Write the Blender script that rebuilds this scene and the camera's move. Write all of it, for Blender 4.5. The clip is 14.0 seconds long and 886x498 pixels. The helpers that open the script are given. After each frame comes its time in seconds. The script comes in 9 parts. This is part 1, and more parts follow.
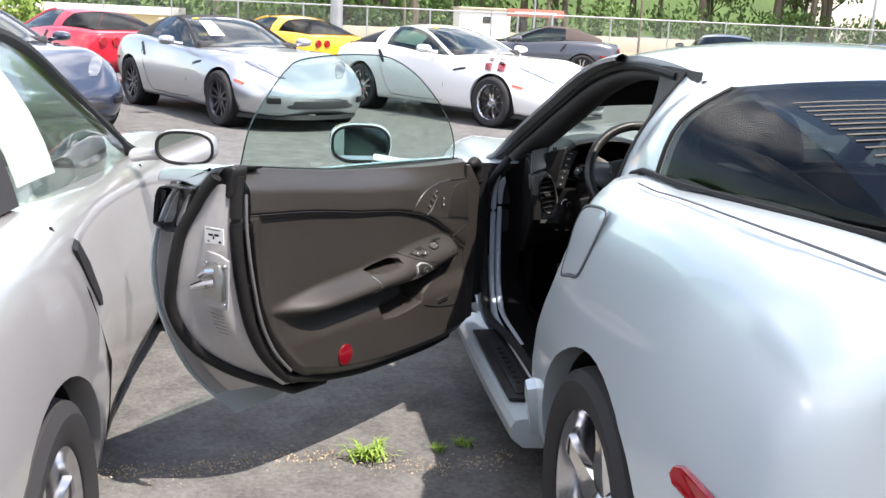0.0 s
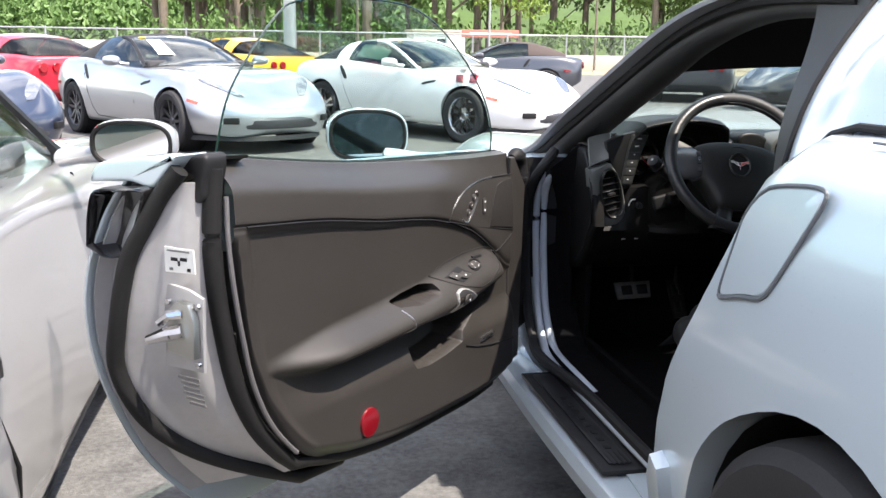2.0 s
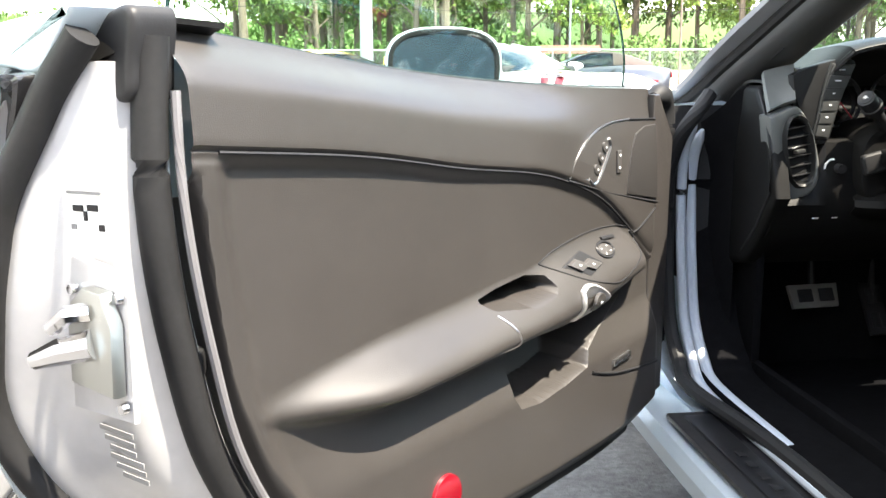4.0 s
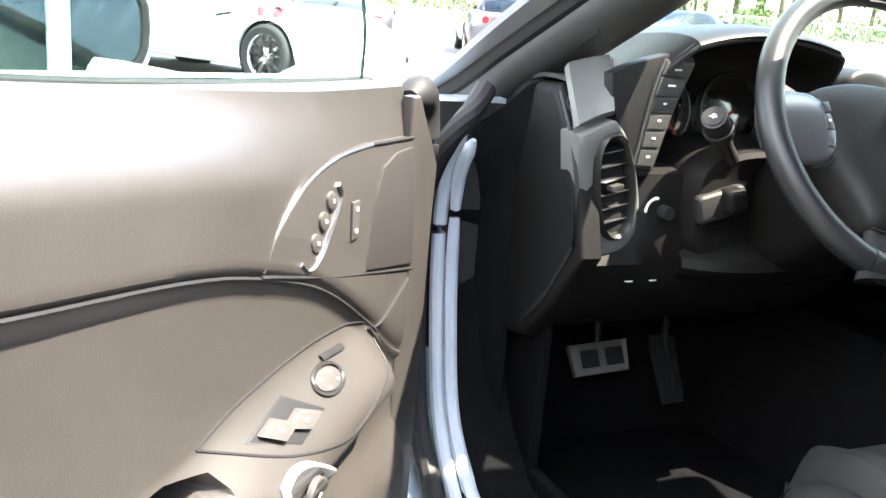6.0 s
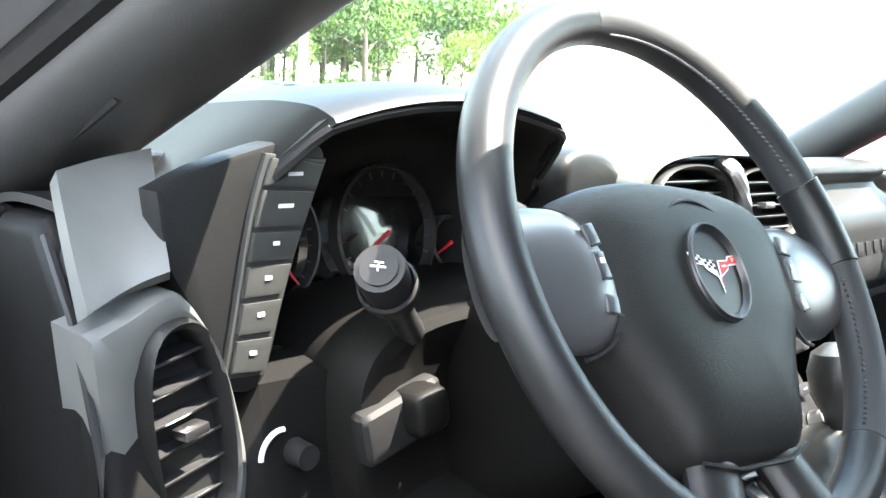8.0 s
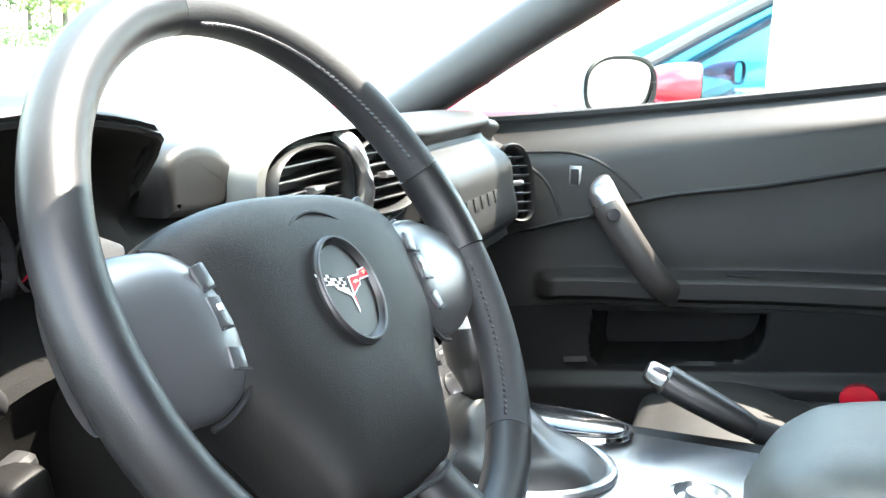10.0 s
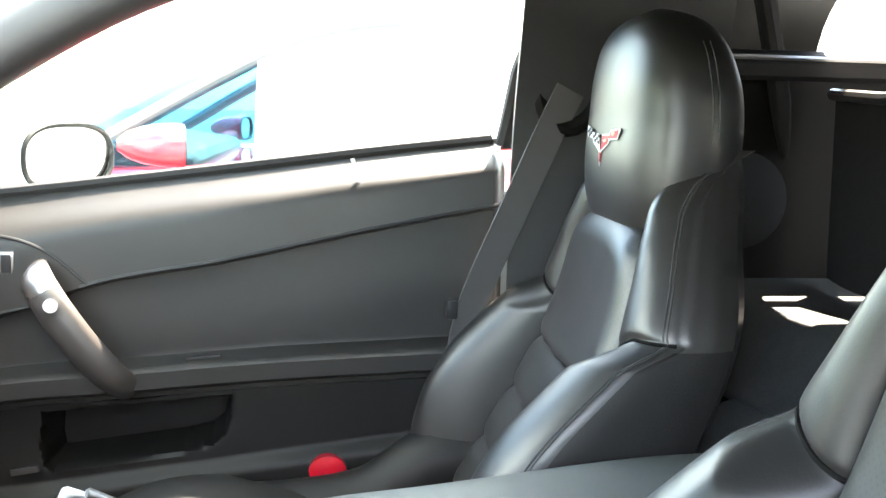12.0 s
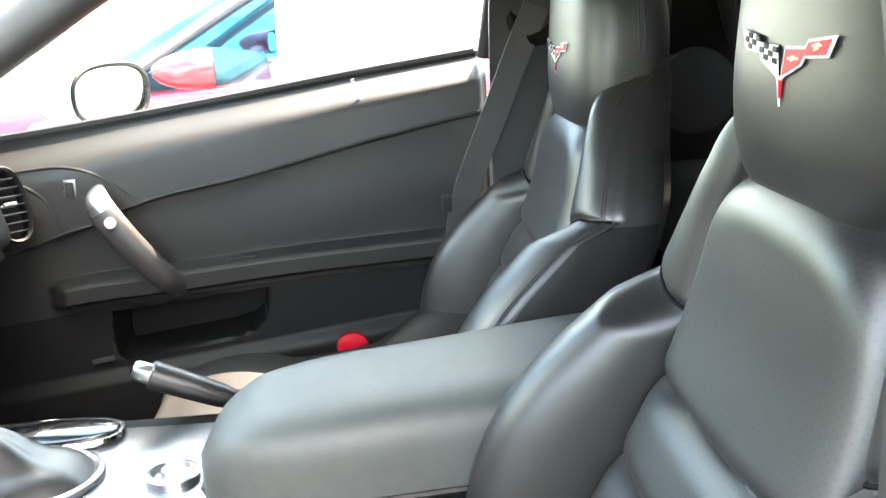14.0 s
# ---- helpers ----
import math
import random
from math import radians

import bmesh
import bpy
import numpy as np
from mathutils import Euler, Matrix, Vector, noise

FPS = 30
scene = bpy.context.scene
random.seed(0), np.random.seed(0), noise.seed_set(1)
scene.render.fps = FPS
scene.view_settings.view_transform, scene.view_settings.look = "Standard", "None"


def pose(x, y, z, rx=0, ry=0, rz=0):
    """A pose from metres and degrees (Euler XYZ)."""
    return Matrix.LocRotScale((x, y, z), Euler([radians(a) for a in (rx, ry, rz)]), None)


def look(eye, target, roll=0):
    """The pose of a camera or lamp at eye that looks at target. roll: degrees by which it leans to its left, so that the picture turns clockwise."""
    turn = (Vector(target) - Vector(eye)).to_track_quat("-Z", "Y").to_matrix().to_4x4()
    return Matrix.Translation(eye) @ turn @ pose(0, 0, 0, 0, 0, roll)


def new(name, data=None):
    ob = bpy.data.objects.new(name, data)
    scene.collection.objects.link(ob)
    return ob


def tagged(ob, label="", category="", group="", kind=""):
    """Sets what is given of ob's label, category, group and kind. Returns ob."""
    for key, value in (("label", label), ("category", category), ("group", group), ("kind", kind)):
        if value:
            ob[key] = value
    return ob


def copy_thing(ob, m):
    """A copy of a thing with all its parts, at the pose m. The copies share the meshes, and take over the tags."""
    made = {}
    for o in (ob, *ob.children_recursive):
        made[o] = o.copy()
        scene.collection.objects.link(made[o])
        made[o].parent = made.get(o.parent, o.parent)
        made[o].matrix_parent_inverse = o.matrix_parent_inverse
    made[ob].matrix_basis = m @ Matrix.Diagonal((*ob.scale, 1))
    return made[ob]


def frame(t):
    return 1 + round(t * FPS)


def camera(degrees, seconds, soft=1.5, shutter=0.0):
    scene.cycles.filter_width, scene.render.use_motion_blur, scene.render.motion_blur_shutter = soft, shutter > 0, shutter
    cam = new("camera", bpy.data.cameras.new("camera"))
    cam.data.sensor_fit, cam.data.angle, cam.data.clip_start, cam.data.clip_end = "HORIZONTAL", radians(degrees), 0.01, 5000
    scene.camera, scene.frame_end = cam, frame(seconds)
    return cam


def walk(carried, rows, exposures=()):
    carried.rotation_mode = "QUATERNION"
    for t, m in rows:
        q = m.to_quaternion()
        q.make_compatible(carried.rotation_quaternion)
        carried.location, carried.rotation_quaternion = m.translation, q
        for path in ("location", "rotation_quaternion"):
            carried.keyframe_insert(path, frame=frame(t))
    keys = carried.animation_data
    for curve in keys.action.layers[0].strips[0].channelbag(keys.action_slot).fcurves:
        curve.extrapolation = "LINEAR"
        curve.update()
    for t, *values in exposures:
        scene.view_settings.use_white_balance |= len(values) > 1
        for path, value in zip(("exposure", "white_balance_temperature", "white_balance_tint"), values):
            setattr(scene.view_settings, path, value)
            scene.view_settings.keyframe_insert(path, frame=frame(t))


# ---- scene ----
cam = camera(50.0, 14.0)
PATH = [
    (0, (-1.569, -1.742, 1.393), (-1.266, 0.176, 0.915), 2.6),
    (0.5, (-1.577, -1.628, 1.358), (-1.273, 0.287, 0.867), 4.1),
    (1, (-1.632, -1.366, 1.318), (-1.284, 0.546, 0.844), 1.7),
    (1.5, (-1.698, -1.135, 1.259), (-1.278, 0.770, 0.818), 0.7),
    (2, (-1.661, -0.900, 1.173), (-1.270, 1.015, 0.751), 0.8),
    (2.5, (-1.593, -0.692, 1.090), (-1.338, 1.256, 0.716), -0.3),
    (2.7, (-1.578, -0.624, 1.057), (-1.369, 1.335, 0.709), -0.6),
    (4.8, (-1.562, 0.175, 0.904), (-1.271, 2.097, 0.435), 0.8),
    (5, (-1.566, 0.237, 0.920), (-1.215, 2.136, 0.400), 0.5),
    (5.5, (-1.491, 0.405, 0.949), (-0.860, 2.222, 0.400), 1.4),
    (6, (-1.360, 0.608, 0.974), (-0.567, 2.375, 0.477), 4.7),
    (6.5, (-1.275, 0.762, 0.975), (-0.388, 2.501, 0.541), 2.8),
    (7, (-1.162, 0.920, 0.980), (-0.048, 2.534, 0.589), 2.0),
    (7.2, (-1.096, 0.996, 0.963), (0.119, 2.547, 0.616), 2.4),
    (9.3, (-0.911, 1.224, 0.990), (0.804, 2.160, 0.561), 1.8),
    (9.5, (-0.906, 1.227, 0.997), (0.861, 2.058, 0.561), 1.4),
    (10, (-0.877, 1.212, 1.009), (0.962, 1.883, 0.598), 1.0),
    (10.5, (-0.841, 1.187, 1.019), (1.084, 1.600, 0.671), 0.6),
    (11, (-0.794, 1.139, 1.022), (1.168, 1.348, 0.697), 1.2),
    (11.5, (-0.768, 1.093, 1.034), (1.207, 1.092, 0.723), 1.9),
    (12, (-0.754, 1.083, 1.044), (1.210, 0.844, 0.751), 1.4),
    (12.5, (-0.732, 1.048, 1.057), (1.210, 0.649, 0.789), 0.9),
    (13, (-0.806, 1.022, 1.064), (1.131, 0.589, 0.817), 0.9),
    (13.5, (-0.936, 1.039, 1.071), (0.993, 0.678, 0.684), -0.8),
    (14, (-0.991, 1.023, 1.093), (0.939, 0.889, 0.583), -3.0),
]
walk(cam, [(t, look(eye, target, roll)) for t, eye, target, roll in PATH],
     exposures=[(0, 1.38, 6900, 14), (1.7, 1.5, 6900, 14), (2.7, 2.3, 6900, 12), (4.8, 3.25, 7300, 8), (5.5, 3.6, 7300, 8), (6.5, 3.95, 7100, 10), (7.2, 3.95, 6900, 10), (9.3, 4.3, 6900, 8), (11, 4.2, 7100, 12), (12, 4.75, 7800, 14), (13, 4.75, 8000, 14), (14, 4.62, 7800, 14)])

# ---- light ----
SUN_ELEVATION, SUN_AZIMUTH = 62.0, 132.0     # degrees; azimuth clockwise from +y
world = bpy.data.worlds.new("sky")
scene.world = world
world.use_nodes = True
wn = world.node_tree.nodes
sky = wn.new("ShaderNodeTexSky")
sky.sky_type, sky.sun_disc = "NISHITA", False
sky.sun_elevation, sky.sun_rotation = radians(SUN_ELEVATION), radians(SUN_AZIMUTH)
# drifting summer clouds over the blue
wl = world.node_tree.links
wco, wmp, wnz, wrp, wmx = wn.new("ShaderNodeTexCoord"), wn.new("ShaderNodeMapping"), wn.new("ShaderNodeTexNoise"), wn.new("ShaderNodeMapRange"), wn.new("ShaderNodeMix")
wmp.inputs["Scale"].default_value = (1.0, 1.0, 2.2)
wnz.inputs["Scale"].default_value, wnz.inputs["Detail"].default_value, wnz.inputs["Roughness"].default_value = 2.3, 9, 0.58
wrp.interpolation_type = "SMOOTHSTEP"
wrp.inputs["From Min"].default_value, wrp.inputs["From Max"].default_value = 0.46, 0.66
wmx.data_type = "RGBA"
wmx.inputs["B"].default_value = (9.5, 9.6, 9.9, 1)
wl.new(wco.outputs["Generated"], wmp.inputs["Vector"])
wl.new(wmp.outputs["Vector"], wnz.inputs["Vector"])
wl.new(wnz.outputs["Fac"], wrp.inputs["Value"])
wl.new(wrp.outputs["Result"], wmx.inputs["Factor"])
wl.new(sky.outputs["Color"], wmx.inputs["A"])
wl.new(wmx.outputs["Result"], wn["Background"].inputs["Color"])
wn["Background"].inputs["Strength"].default_value = 0.14
sun = new("sun", bpy.data.lights.new("sun", "SUN"))
sun.data.energy, sun.data.angle, sun.data.color = 3.6, radians(0.6), (1.0, 0.95, 0.88)
se, sa = radians(SUN_ELEVATION), radians(SUN_AZIMUTH)
sun.matrix_world = look((20 * math.cos(se) * math.sin(sa), 20 * math.cos(se) * math.cos(sa), 20 * math.sin(se)), (0, 0, 0))
tagged(sun, kind="structure")

# ---- materials ----
MATS = {}


def mat(name, color, rough=0.5, metal=0.0, coat=0.0, var=0.0, scale=8.0, bump=0.0, bscale=60.0, bdist=0.0006, alpha=1.0, flake=0.0, sheen=0.0, emit=0.0, spec=0.5, stain=0.0):
    """A principled material with colour variation at two scales, roughness variation and fine relief."""
    if name in MATS:
        return MATS[name]
    m = bpy.data.materials.new(name)
    MATS[name] = m
    m.use_nodes = True
    nt = m.node_tree
    n, l = nt.nodes, nt.links
    b = n["Principled BSDF"]
    b.inputs["Base Color"].default_value = (*color, 1)
    b.inputs["Roughness"].default_value = rough
    b.inputs["Metallic"].default_value = metal
    b.inputs["Coat Weight"].default_value = coat
    b.inputs["Coat Roughness"].default_value = 0.03
    b.inputs["Specular IOR Level"].default_value = spec
    b.inputs["Sheen Weight"].default_value = sheen
    if emit:
        b.inputs["Emission Color"].default_value = (*color, 1)
        b.inputs["Emission Strength"].default_value = emit
    co = n.new("ShaderNodeTexCoord")
    if var or stain:
        n1 = n.new("ShaderNodeTexNoise")
        n1.inputs["Scale"].default_value, n1.inputs["Detail"].default_value = scale, 8
        n2 = n.new("ShaderNodeTexNoise")
        n2.inputs["Scale"].default_value, n2.inputs["Detail"].default_value = scale * 9, 4
        add = n.new("ShaderNodeMath")
        add.operation = "ADD"
        mr = n.new("ShaderNodeMapRange")
        mr.inputs["From Min"].default_value, mr.inputs["From Max"].default_value = 0.6, 1.4
        mr.inputs["To Min"].default_value, mr.inputs["To Max"].default_value = 1 - var, 1 + var
        mx = n.new("ShaderNodeMix")
        mx.data_type, mx.blend_type = "RGBA", "MULTIPLY"
        mx.inputs["Factor"].default_value = 1
        mx.inputs["A"].default_value = (*color, 1)
        for q in (n1, n2):
            l.new(co.outputs["Object"], q.inputs["Vector"])
        l.new(n1.outputs["Fac"], add.inputs[0])
        l.new(n2.outputs["Fac"], add.inputs[1])
        l.new(add.outputs[0], mr.inputs["Value"])
        l.new(mr.outputs[0], mx.inputs["B"])
        l.new(mx.outputs["Result"], b.inputs["Base Color"])
        rr = n.new("ShaderNodeMapRange")
        rr.inputs["To Min"].default_value, rr.inputs["To Max"].default_value = max(rough - 0.12, 0.02), min(rough + 0.12, 1)
        l.new(n1.outputs["Fac"], rr.inputs["Value"])
        l.new(rr.outputs[0], b.inputs["Roughness"])
    if bump:
        nb = n.new("ShaderNodeTexNoise")
        nb.inputs["Scale"].default_value, nb.inputs["Detail"].default_value = bscale, 6
        bp = n.new("ShaderNodeBump")
        bp.inputs["Strength"].default_value, bp.inputs["Distance"].default_value = bump, bdist
        l.new(co.outputs["Object"], nb.inputs["Vector"])
        l.new(nb.outputs["Fac"], bp.inputs["Height"])
        l.new(bp.outputs["Normal"], b.inputs["Normal"])
    if flake:
        vo = n.new("ShaderNodeTexVoronoi")
        vo.inputs["Scale"].default_value = 900
        mp = n.new("ShaderNodeMapRange")
        mp.inputs["To Min"].default_value, mp.inputs["To Max"].default_value = rough - flake, rough + flake
        l.new(co.outputs["Object"], vo.inputs["Vector"])
        l.new(vo.outputs["Color"], mp.inputs["Value"])
        l.new(mp.outputs[0], b.inputs["Roughness"])
    return m


def glass_mat(name, color, mix=0.12, rough=0.0, glance=0.9):
    """Thin pane: a tinted see-through sheet with a mirror gloss."""
    if name in MATS:
        return MATS[name]
    m = bpy.data.materials.new(name)
    MATS[name] = m
    m.use_nodes = True
    n, l = m.node_tree.nodes, m.node_tree.links
    n.remove(n["Principled BSDF"])
    tr, gl, mx, fr = n.new("ShaderNodeBsdfTransparent"), n.new("ShaderNodeBsdfGlossy"), n.new("ShaderNodeMixShader"), n.new("ShaderNodeLayerWeight")
    tr.inputs["Color"].default_value = (*color, 1)
    gl.inputs["Roughness"].default_value = rough
    fr.inputs["Blend"].default_value = 0.5
    pw, mr = n.new("ShaderNodeMath"), n.new("ShaderNodeMapRange")
    pw.operation = "POWER"
    pw.inputs[1].default_value = 4
    mr.inputs["To Min"].default_value, mr.inputs["To Max"].default_value = mix * 0.5, glance
    l.new(fr.outputs["Facing"], pw.inputs[0])
    l.new(pw.outputs[0], mr.inputs["Value"])
    l.new(mr.outputs[0], mx.inputs[0])
    l.new(tr.outputs[0], mx.inputs[1])
    l.new(gl.outputs[0], mx.inputs[2])
    l.new(mx.outputs[0], n["Material Output"].inputs["Surface"])
    return m


def paint(name, color, metal=0.0):
    return mat(name, color, rough=0.32, metal=metal, coat=1.0, flake=0.05 if metal else 0.0)


SILVER = paint("blade_silver_paint", (0.54, 0.62, 0.67), 0.35)
SILVER2 = paint("machine_silver_paint", (0.40, 0.40, 0.41), 0.45)
WHITE_SILVER = paint("bright_silver_paint", (0.47, 0.49, 0.52), 0.75)
WHITE = paint("arctic_white_paint", (0.80, 0.80, 0.80))
RED = paint("red_paint", (0.55, 0.012, 0.03))
YELLOW = paint("yellow_paint", (0.75, 0.42, 0.01))
NAVY = paint("dark_blue_paint", (0.02, 0.03, 0.06), 0.3)
GREY = paint("dark_grey_paint", (0.07, 0.075, 0.09), 0.3)
BLACKP = paint("black_paint", (0.012, 0.014, 0.018))
CRIMSON = paint("crimson_stripe_paint", (0.17, 0.010, 0.02))
TYRE = mat("tyre_rubber", (0.022, 0.022, 0.024), 0.8, var=0.25, scale=20, bump=0.3, bscale=150)
CHROME = mat("chrome", (0.75, 0.75, 0.76), 0.08, 1.0)
ALLOY = mat("alloy", (0.60, 0.60, 0.62), 0.22, 1.0)
GUNMETAL = mat("gunmetal_alloy", (0.10, 0.10, 0.11), 0.35, 0.8)
BLACKPL = mat("black_plastic", (0.014, 0.014, 0.015), 0.5, spec=0.3, bump=0.25, bscale=400, var=0.15, scale=12)
RUBBER = mat("black_rubber", (0.012, 0.012, 0.0125), 0.62, spec=0.25, bump=0.15, bscale=120, var=0.2, scale=15)
FABRIC = mat("black_soft_top", (0.02, 0.02, 0.023), 0.9, bump=0.4, bscale=350, var=0.2, scale=10)
TAN_FABRIC = mat("brown_soft_top", (0.06, 0.045, 0.04), 0.9, bump=0.4, bscale=350, var=0.2, scale=10)
REDLENS = mat("red_lens", (0.30, 0.004, 0.010), 0.12, coat=1.0)
ORANGELENS = mat("orange_lens", (0.6, 0.07, 0.03), 0.2, coat=1.0)
CLEARLENS = mat("clear_lens", (0.26, 0.27, 0.29), 0.12, 0.6, coat=1.0)
GLASS = glass_mat("window_glass", (0.86, 0.93, 0.90), 0.10, glance=0.5)
SMOKED = glass_mat("smoked_glass", (0.42, 0.45, 0.46), 0.04, glance=0.28)
DARKGLASS = glass_mat("tinted_glass", (0.42, 0.50, 0.48))
PAPER = mat("white_paper", (0.80, 0.80, 0.78), 0.8, var=0.05, scale=5)
MINTPAPER = mat("pale_green_paper", (0.55, 0.75, 0.66), 0.8, var=0.05, scale=5)
YELLOWPAPER = mat("yellow_sticker", (0.80, 0.62, 0.02), 0.6)
MIRROR = mat("mirror_glass", (0.85, 0.85, 0.85), 0.0, 1.0)
DIM = mat("dark_cabin", (0.03, 0.03, 0.033), 0.7, var=0.2, scale=10)


# ---- mesh helpers ----
def part(name, bm, material, parent, label="", smooth=True):
    """Links a bmesh as one mesh object under a thing or a part."""
    me = bpy.data.meshes.new(name)
    bm.normal_update()
    bm.to_mesh(me)
    bm.free()
    for p in me.polygons:
        p.use_smooth = smooth
    for one in material if isinstance(material, (list, tuple)) else [material]:
        me.materials.append(one)
    ob = new(name, me)
    if parent:
        ob.parent = parent
    if smooth:
        me.set_sharp_from_angle(angle=radians(35))
    return tagged(ob, label)


def thing(name, at=(0, 0, 0), turn=0.0, label="", category="", group="", kind=""):
    ob = new(name)
    ob.matrix_world = pose(*at, 0, 0, turn)
    return tagged(ob, label, category, group, kind)


def box(bm, size, at, turn=(0, 0, 0), bevel=0.0, seg=2):
    """Adds a bevelled box."""
    r = bmesh.ops.create_cube(bm, size=1, matrix=pose(*at, *turn) @ Matrix.Diagonal((*size, 1)))
    if bevel:
        e = list({e for v in r["verts"] for e in v.link_edges})
        bmesh.ops.bevel(bm, geom=e, offset=bevel, segments=seg, affect="EDGES", profile=0.6)
    return bm


def cyl(bm, r1, r2, depth, m, seg=24, cap=True):
    bmesh.ops.create_cone(bm, cap_ends=cap, segments=seg, radius1=r1, radius2=r2, depth=depth, matrix=m)
    return bm


def grid(bm, pts, close=False, thick=0.0):
    """Adds the quads of a grid of points (rows of equal length). Returns the faces, row by row."""
    vs = [[bm.verts.new(p) for p in row] for row in pts]
    faces = []
    for a, b in zip(vs, vs[1:]):
        n = len(a)
        faces.append([])
        for j in range(n if close else n - 1):
            q = [a[j], a[(j + 1) % n], b[(j + 1) % n], b[j]]
            faces[-1].append(bm.faces.new(q))
    return faces


def tube(bm, path, r, seg=10, close=False, squash=1.0, up=(0, 0, 1)):
    """Sweeps a round (or squashed) section along a path of points; r is one radius or one a point."""
    path = [Vector(p) for p in path]
    rs = [float(q) for q in r] if isinstance(r, (list, tuple)) else [float(r)] * len(path)
    rows = []
    for i, p in enumerate(path):
        a = path[i - 1] if i or close else p
        b = path[(i + 1) % len(path)] if i < len(path) - 1 or close else p
        d = (b - a).normalized()
        s = d.cross(Vector(up))
        s = s.normalized() if s.length > 1e-4 else Vector((1, 0, 0))
        t = s.cross(d)
        rows.append([p + rs[i] * (math.cos(k) * s + squash * math.sin(k) * t) for k in np.linspace(0, 2 * math.pi, seg, endpoint=False).tolist()])
    if close:
        rows.append(rows[0])
    vs = [[bm.verts.new(p) for p in row] for row in (rows[:-1] if close else rows)]
    if close:
        vs.append(vs[0])
    for a, b in zip(vs, vs[1:]):
        for j in range(seg):
            bm.faces.new([a[j], a[(j + 1) % seg], b[(j + 1) % seg], b[j]])
    if not close:
        bm.faces.new(vs[0][::-1])
        bm.faces.new(vs[-1])
    return bm


def ribbon(bm, path, width, thick, normal):
    """A flat strap along a path; width across, thick along the normal."""
    path = [Vector(p) for p in path]
    nrm = Vector(normal).normalized()
    rows = []
    for i, p in enumerate(path):
        d = (path[min(i + 1, len(path) - 1)] - path[max(i - 1, 0)]).normalized()
        s = d.cross(nrm).normalized() * width / 2
        h = nrm * thick / 2
        rows.append([p - s - h, p + s - h, p + s + h, p - s + h])
    grid(bm, rows, close=True)
    return bm


def solid(bm, outline, depth, m=None, bevel=0.0, seg=2):
    """Extrudes a flat outline (x, y) by depth along z, then puts it at m."""
    m = m or Matrix()
    vs = [bm.verts.new((x, y, 0)) for x, y in outline]
    f = bm.faces.new(vs)
    r = bmesh.ops.extrude_face_region(bm, geom=[f])
    top = [v for v in r["geom"] if isinstance(v, bmesh.types.BMVert)]
    bmesh.ops.translate(bm, verts=top, vec=(0, 0, depth))
    if bevel:
        e = list({e for v in top for e in v.link_edges if all(w in top for w in e.verts)})
        b = bmesh.ops.bevel(bm, geom=e, offset=bevel, segments=seg, affect="EDGES", profile=0.6)
    allv = {v for v in vs + top if v.is_valid}
    if bevel:
        allv |= {v for v in b["verts"] if v.is_valid}
        for f2 in b["faces"]:
            allv |= set(f2.verts)
    bmesh.ops.transform(bm, matrix=m, verts=list(allv))
    return bm


def lathe(bm, profile, m, seg=32):
    """Turns a profile of (radius, height) about z, then puts it at m."""
    rows = [[m @ Vector((r * math.cos(a), r * math.sin(a), z)) for a in np.linspace(0, 2 * math.pi, seg, endpoint=False)] for r, z in profile]
    grid(bm, rows, close=True)
    return bm


def smooth_line(points, n):
    """n points on a smooth (Catmull-Rom) curve through the given ones."""
    p = [Vector(q) for q in points]
    p = [2 * p[0] - p[1]] + p + [2 * p[-1] - p[-2]]
    out = []
    for u in np.linspace(0, len(p) - 3 - 1e-6, n):
        i = int(u)
        f = u - i
        a, b, c, d = p[i : i + 4]
        out.append(0.5 * ((2 * b) + (c - a) * f + (2 * a - 5 * b + 4 * c - d) * f * f + (3 * b - a - 3 * c + d) * f ** 3))
    return out


def curve(table):
    """A smooth function through a table of (place, value)."""
    xs = np.array([a for a, _ in table], float)
    ys = np.array([b for _, b in table], float)
    slope = np.gradient(ys, xs)

    def f(x):
        x = float(np.clip(x, xs[0], xs[-1]))
        i = int(np.clip(np.searchsorted(xs, x) - 1, 0, len(xs) - 2))
        h = xs[i + 1] - xs[i]
        s = (x - xs[i]) / h
        return ((1 + 2 * s) * (1 - s) ** 2 * ys[i] + s * (1 - s) ** 2 * h * slope[i] + s * s * (3 - 2 * s) * ys[i + 1] + s * s * (s - 1) * h * slope[i + 1])

    return f

# ---- the cars' common shape: y ahead from the rear axle, x to the right, z up from the ground ----
BASE = 2.685
half_waist = curve([(-0.84, 0.66), (-0.76, 0.80), (-0.5, 0.895), (0, 0.945), (0.4, 0.94), (0.8, 0.90), (1.3, 0.885), (1.8, 0.90), (2.3, 0.93), (2.7, 0.935), (3.05, 0.89), (3.35, 0.76), (3.52, 0.58), (3.62, 0.36)])
waist_z = curve([(-0.84, 0.66), (0, 0.64), (1.3, 0.60), (2.3, 0.58), (2.9, 0.52), (3.62, 0.40)])
crest_w = curve([(-0.84, 0.60), (-0.5, 0.76), (0, 0.80), (0.4, 0.815), (0.9, 0.82), (1.7, 0.80), (2.3, 0.78), (2.7, 0.74), (3.1, 0.66), (3.4, 0.50), (3.55, 0.36), (3.62, 0.22)])
crest_z = curve([(-0.84, 0.90), (-0.5, 0.955), (0, 0.985), (0.35, 0.98), (0.8, 0.945), (1.3, 0.90), (1.8, 0.885), (2.2, 0.885), (2.7, 0.87), (3.0, 0.795), (3.3, 0.66), (3.5, 0.54), (3.62, 0.47)])
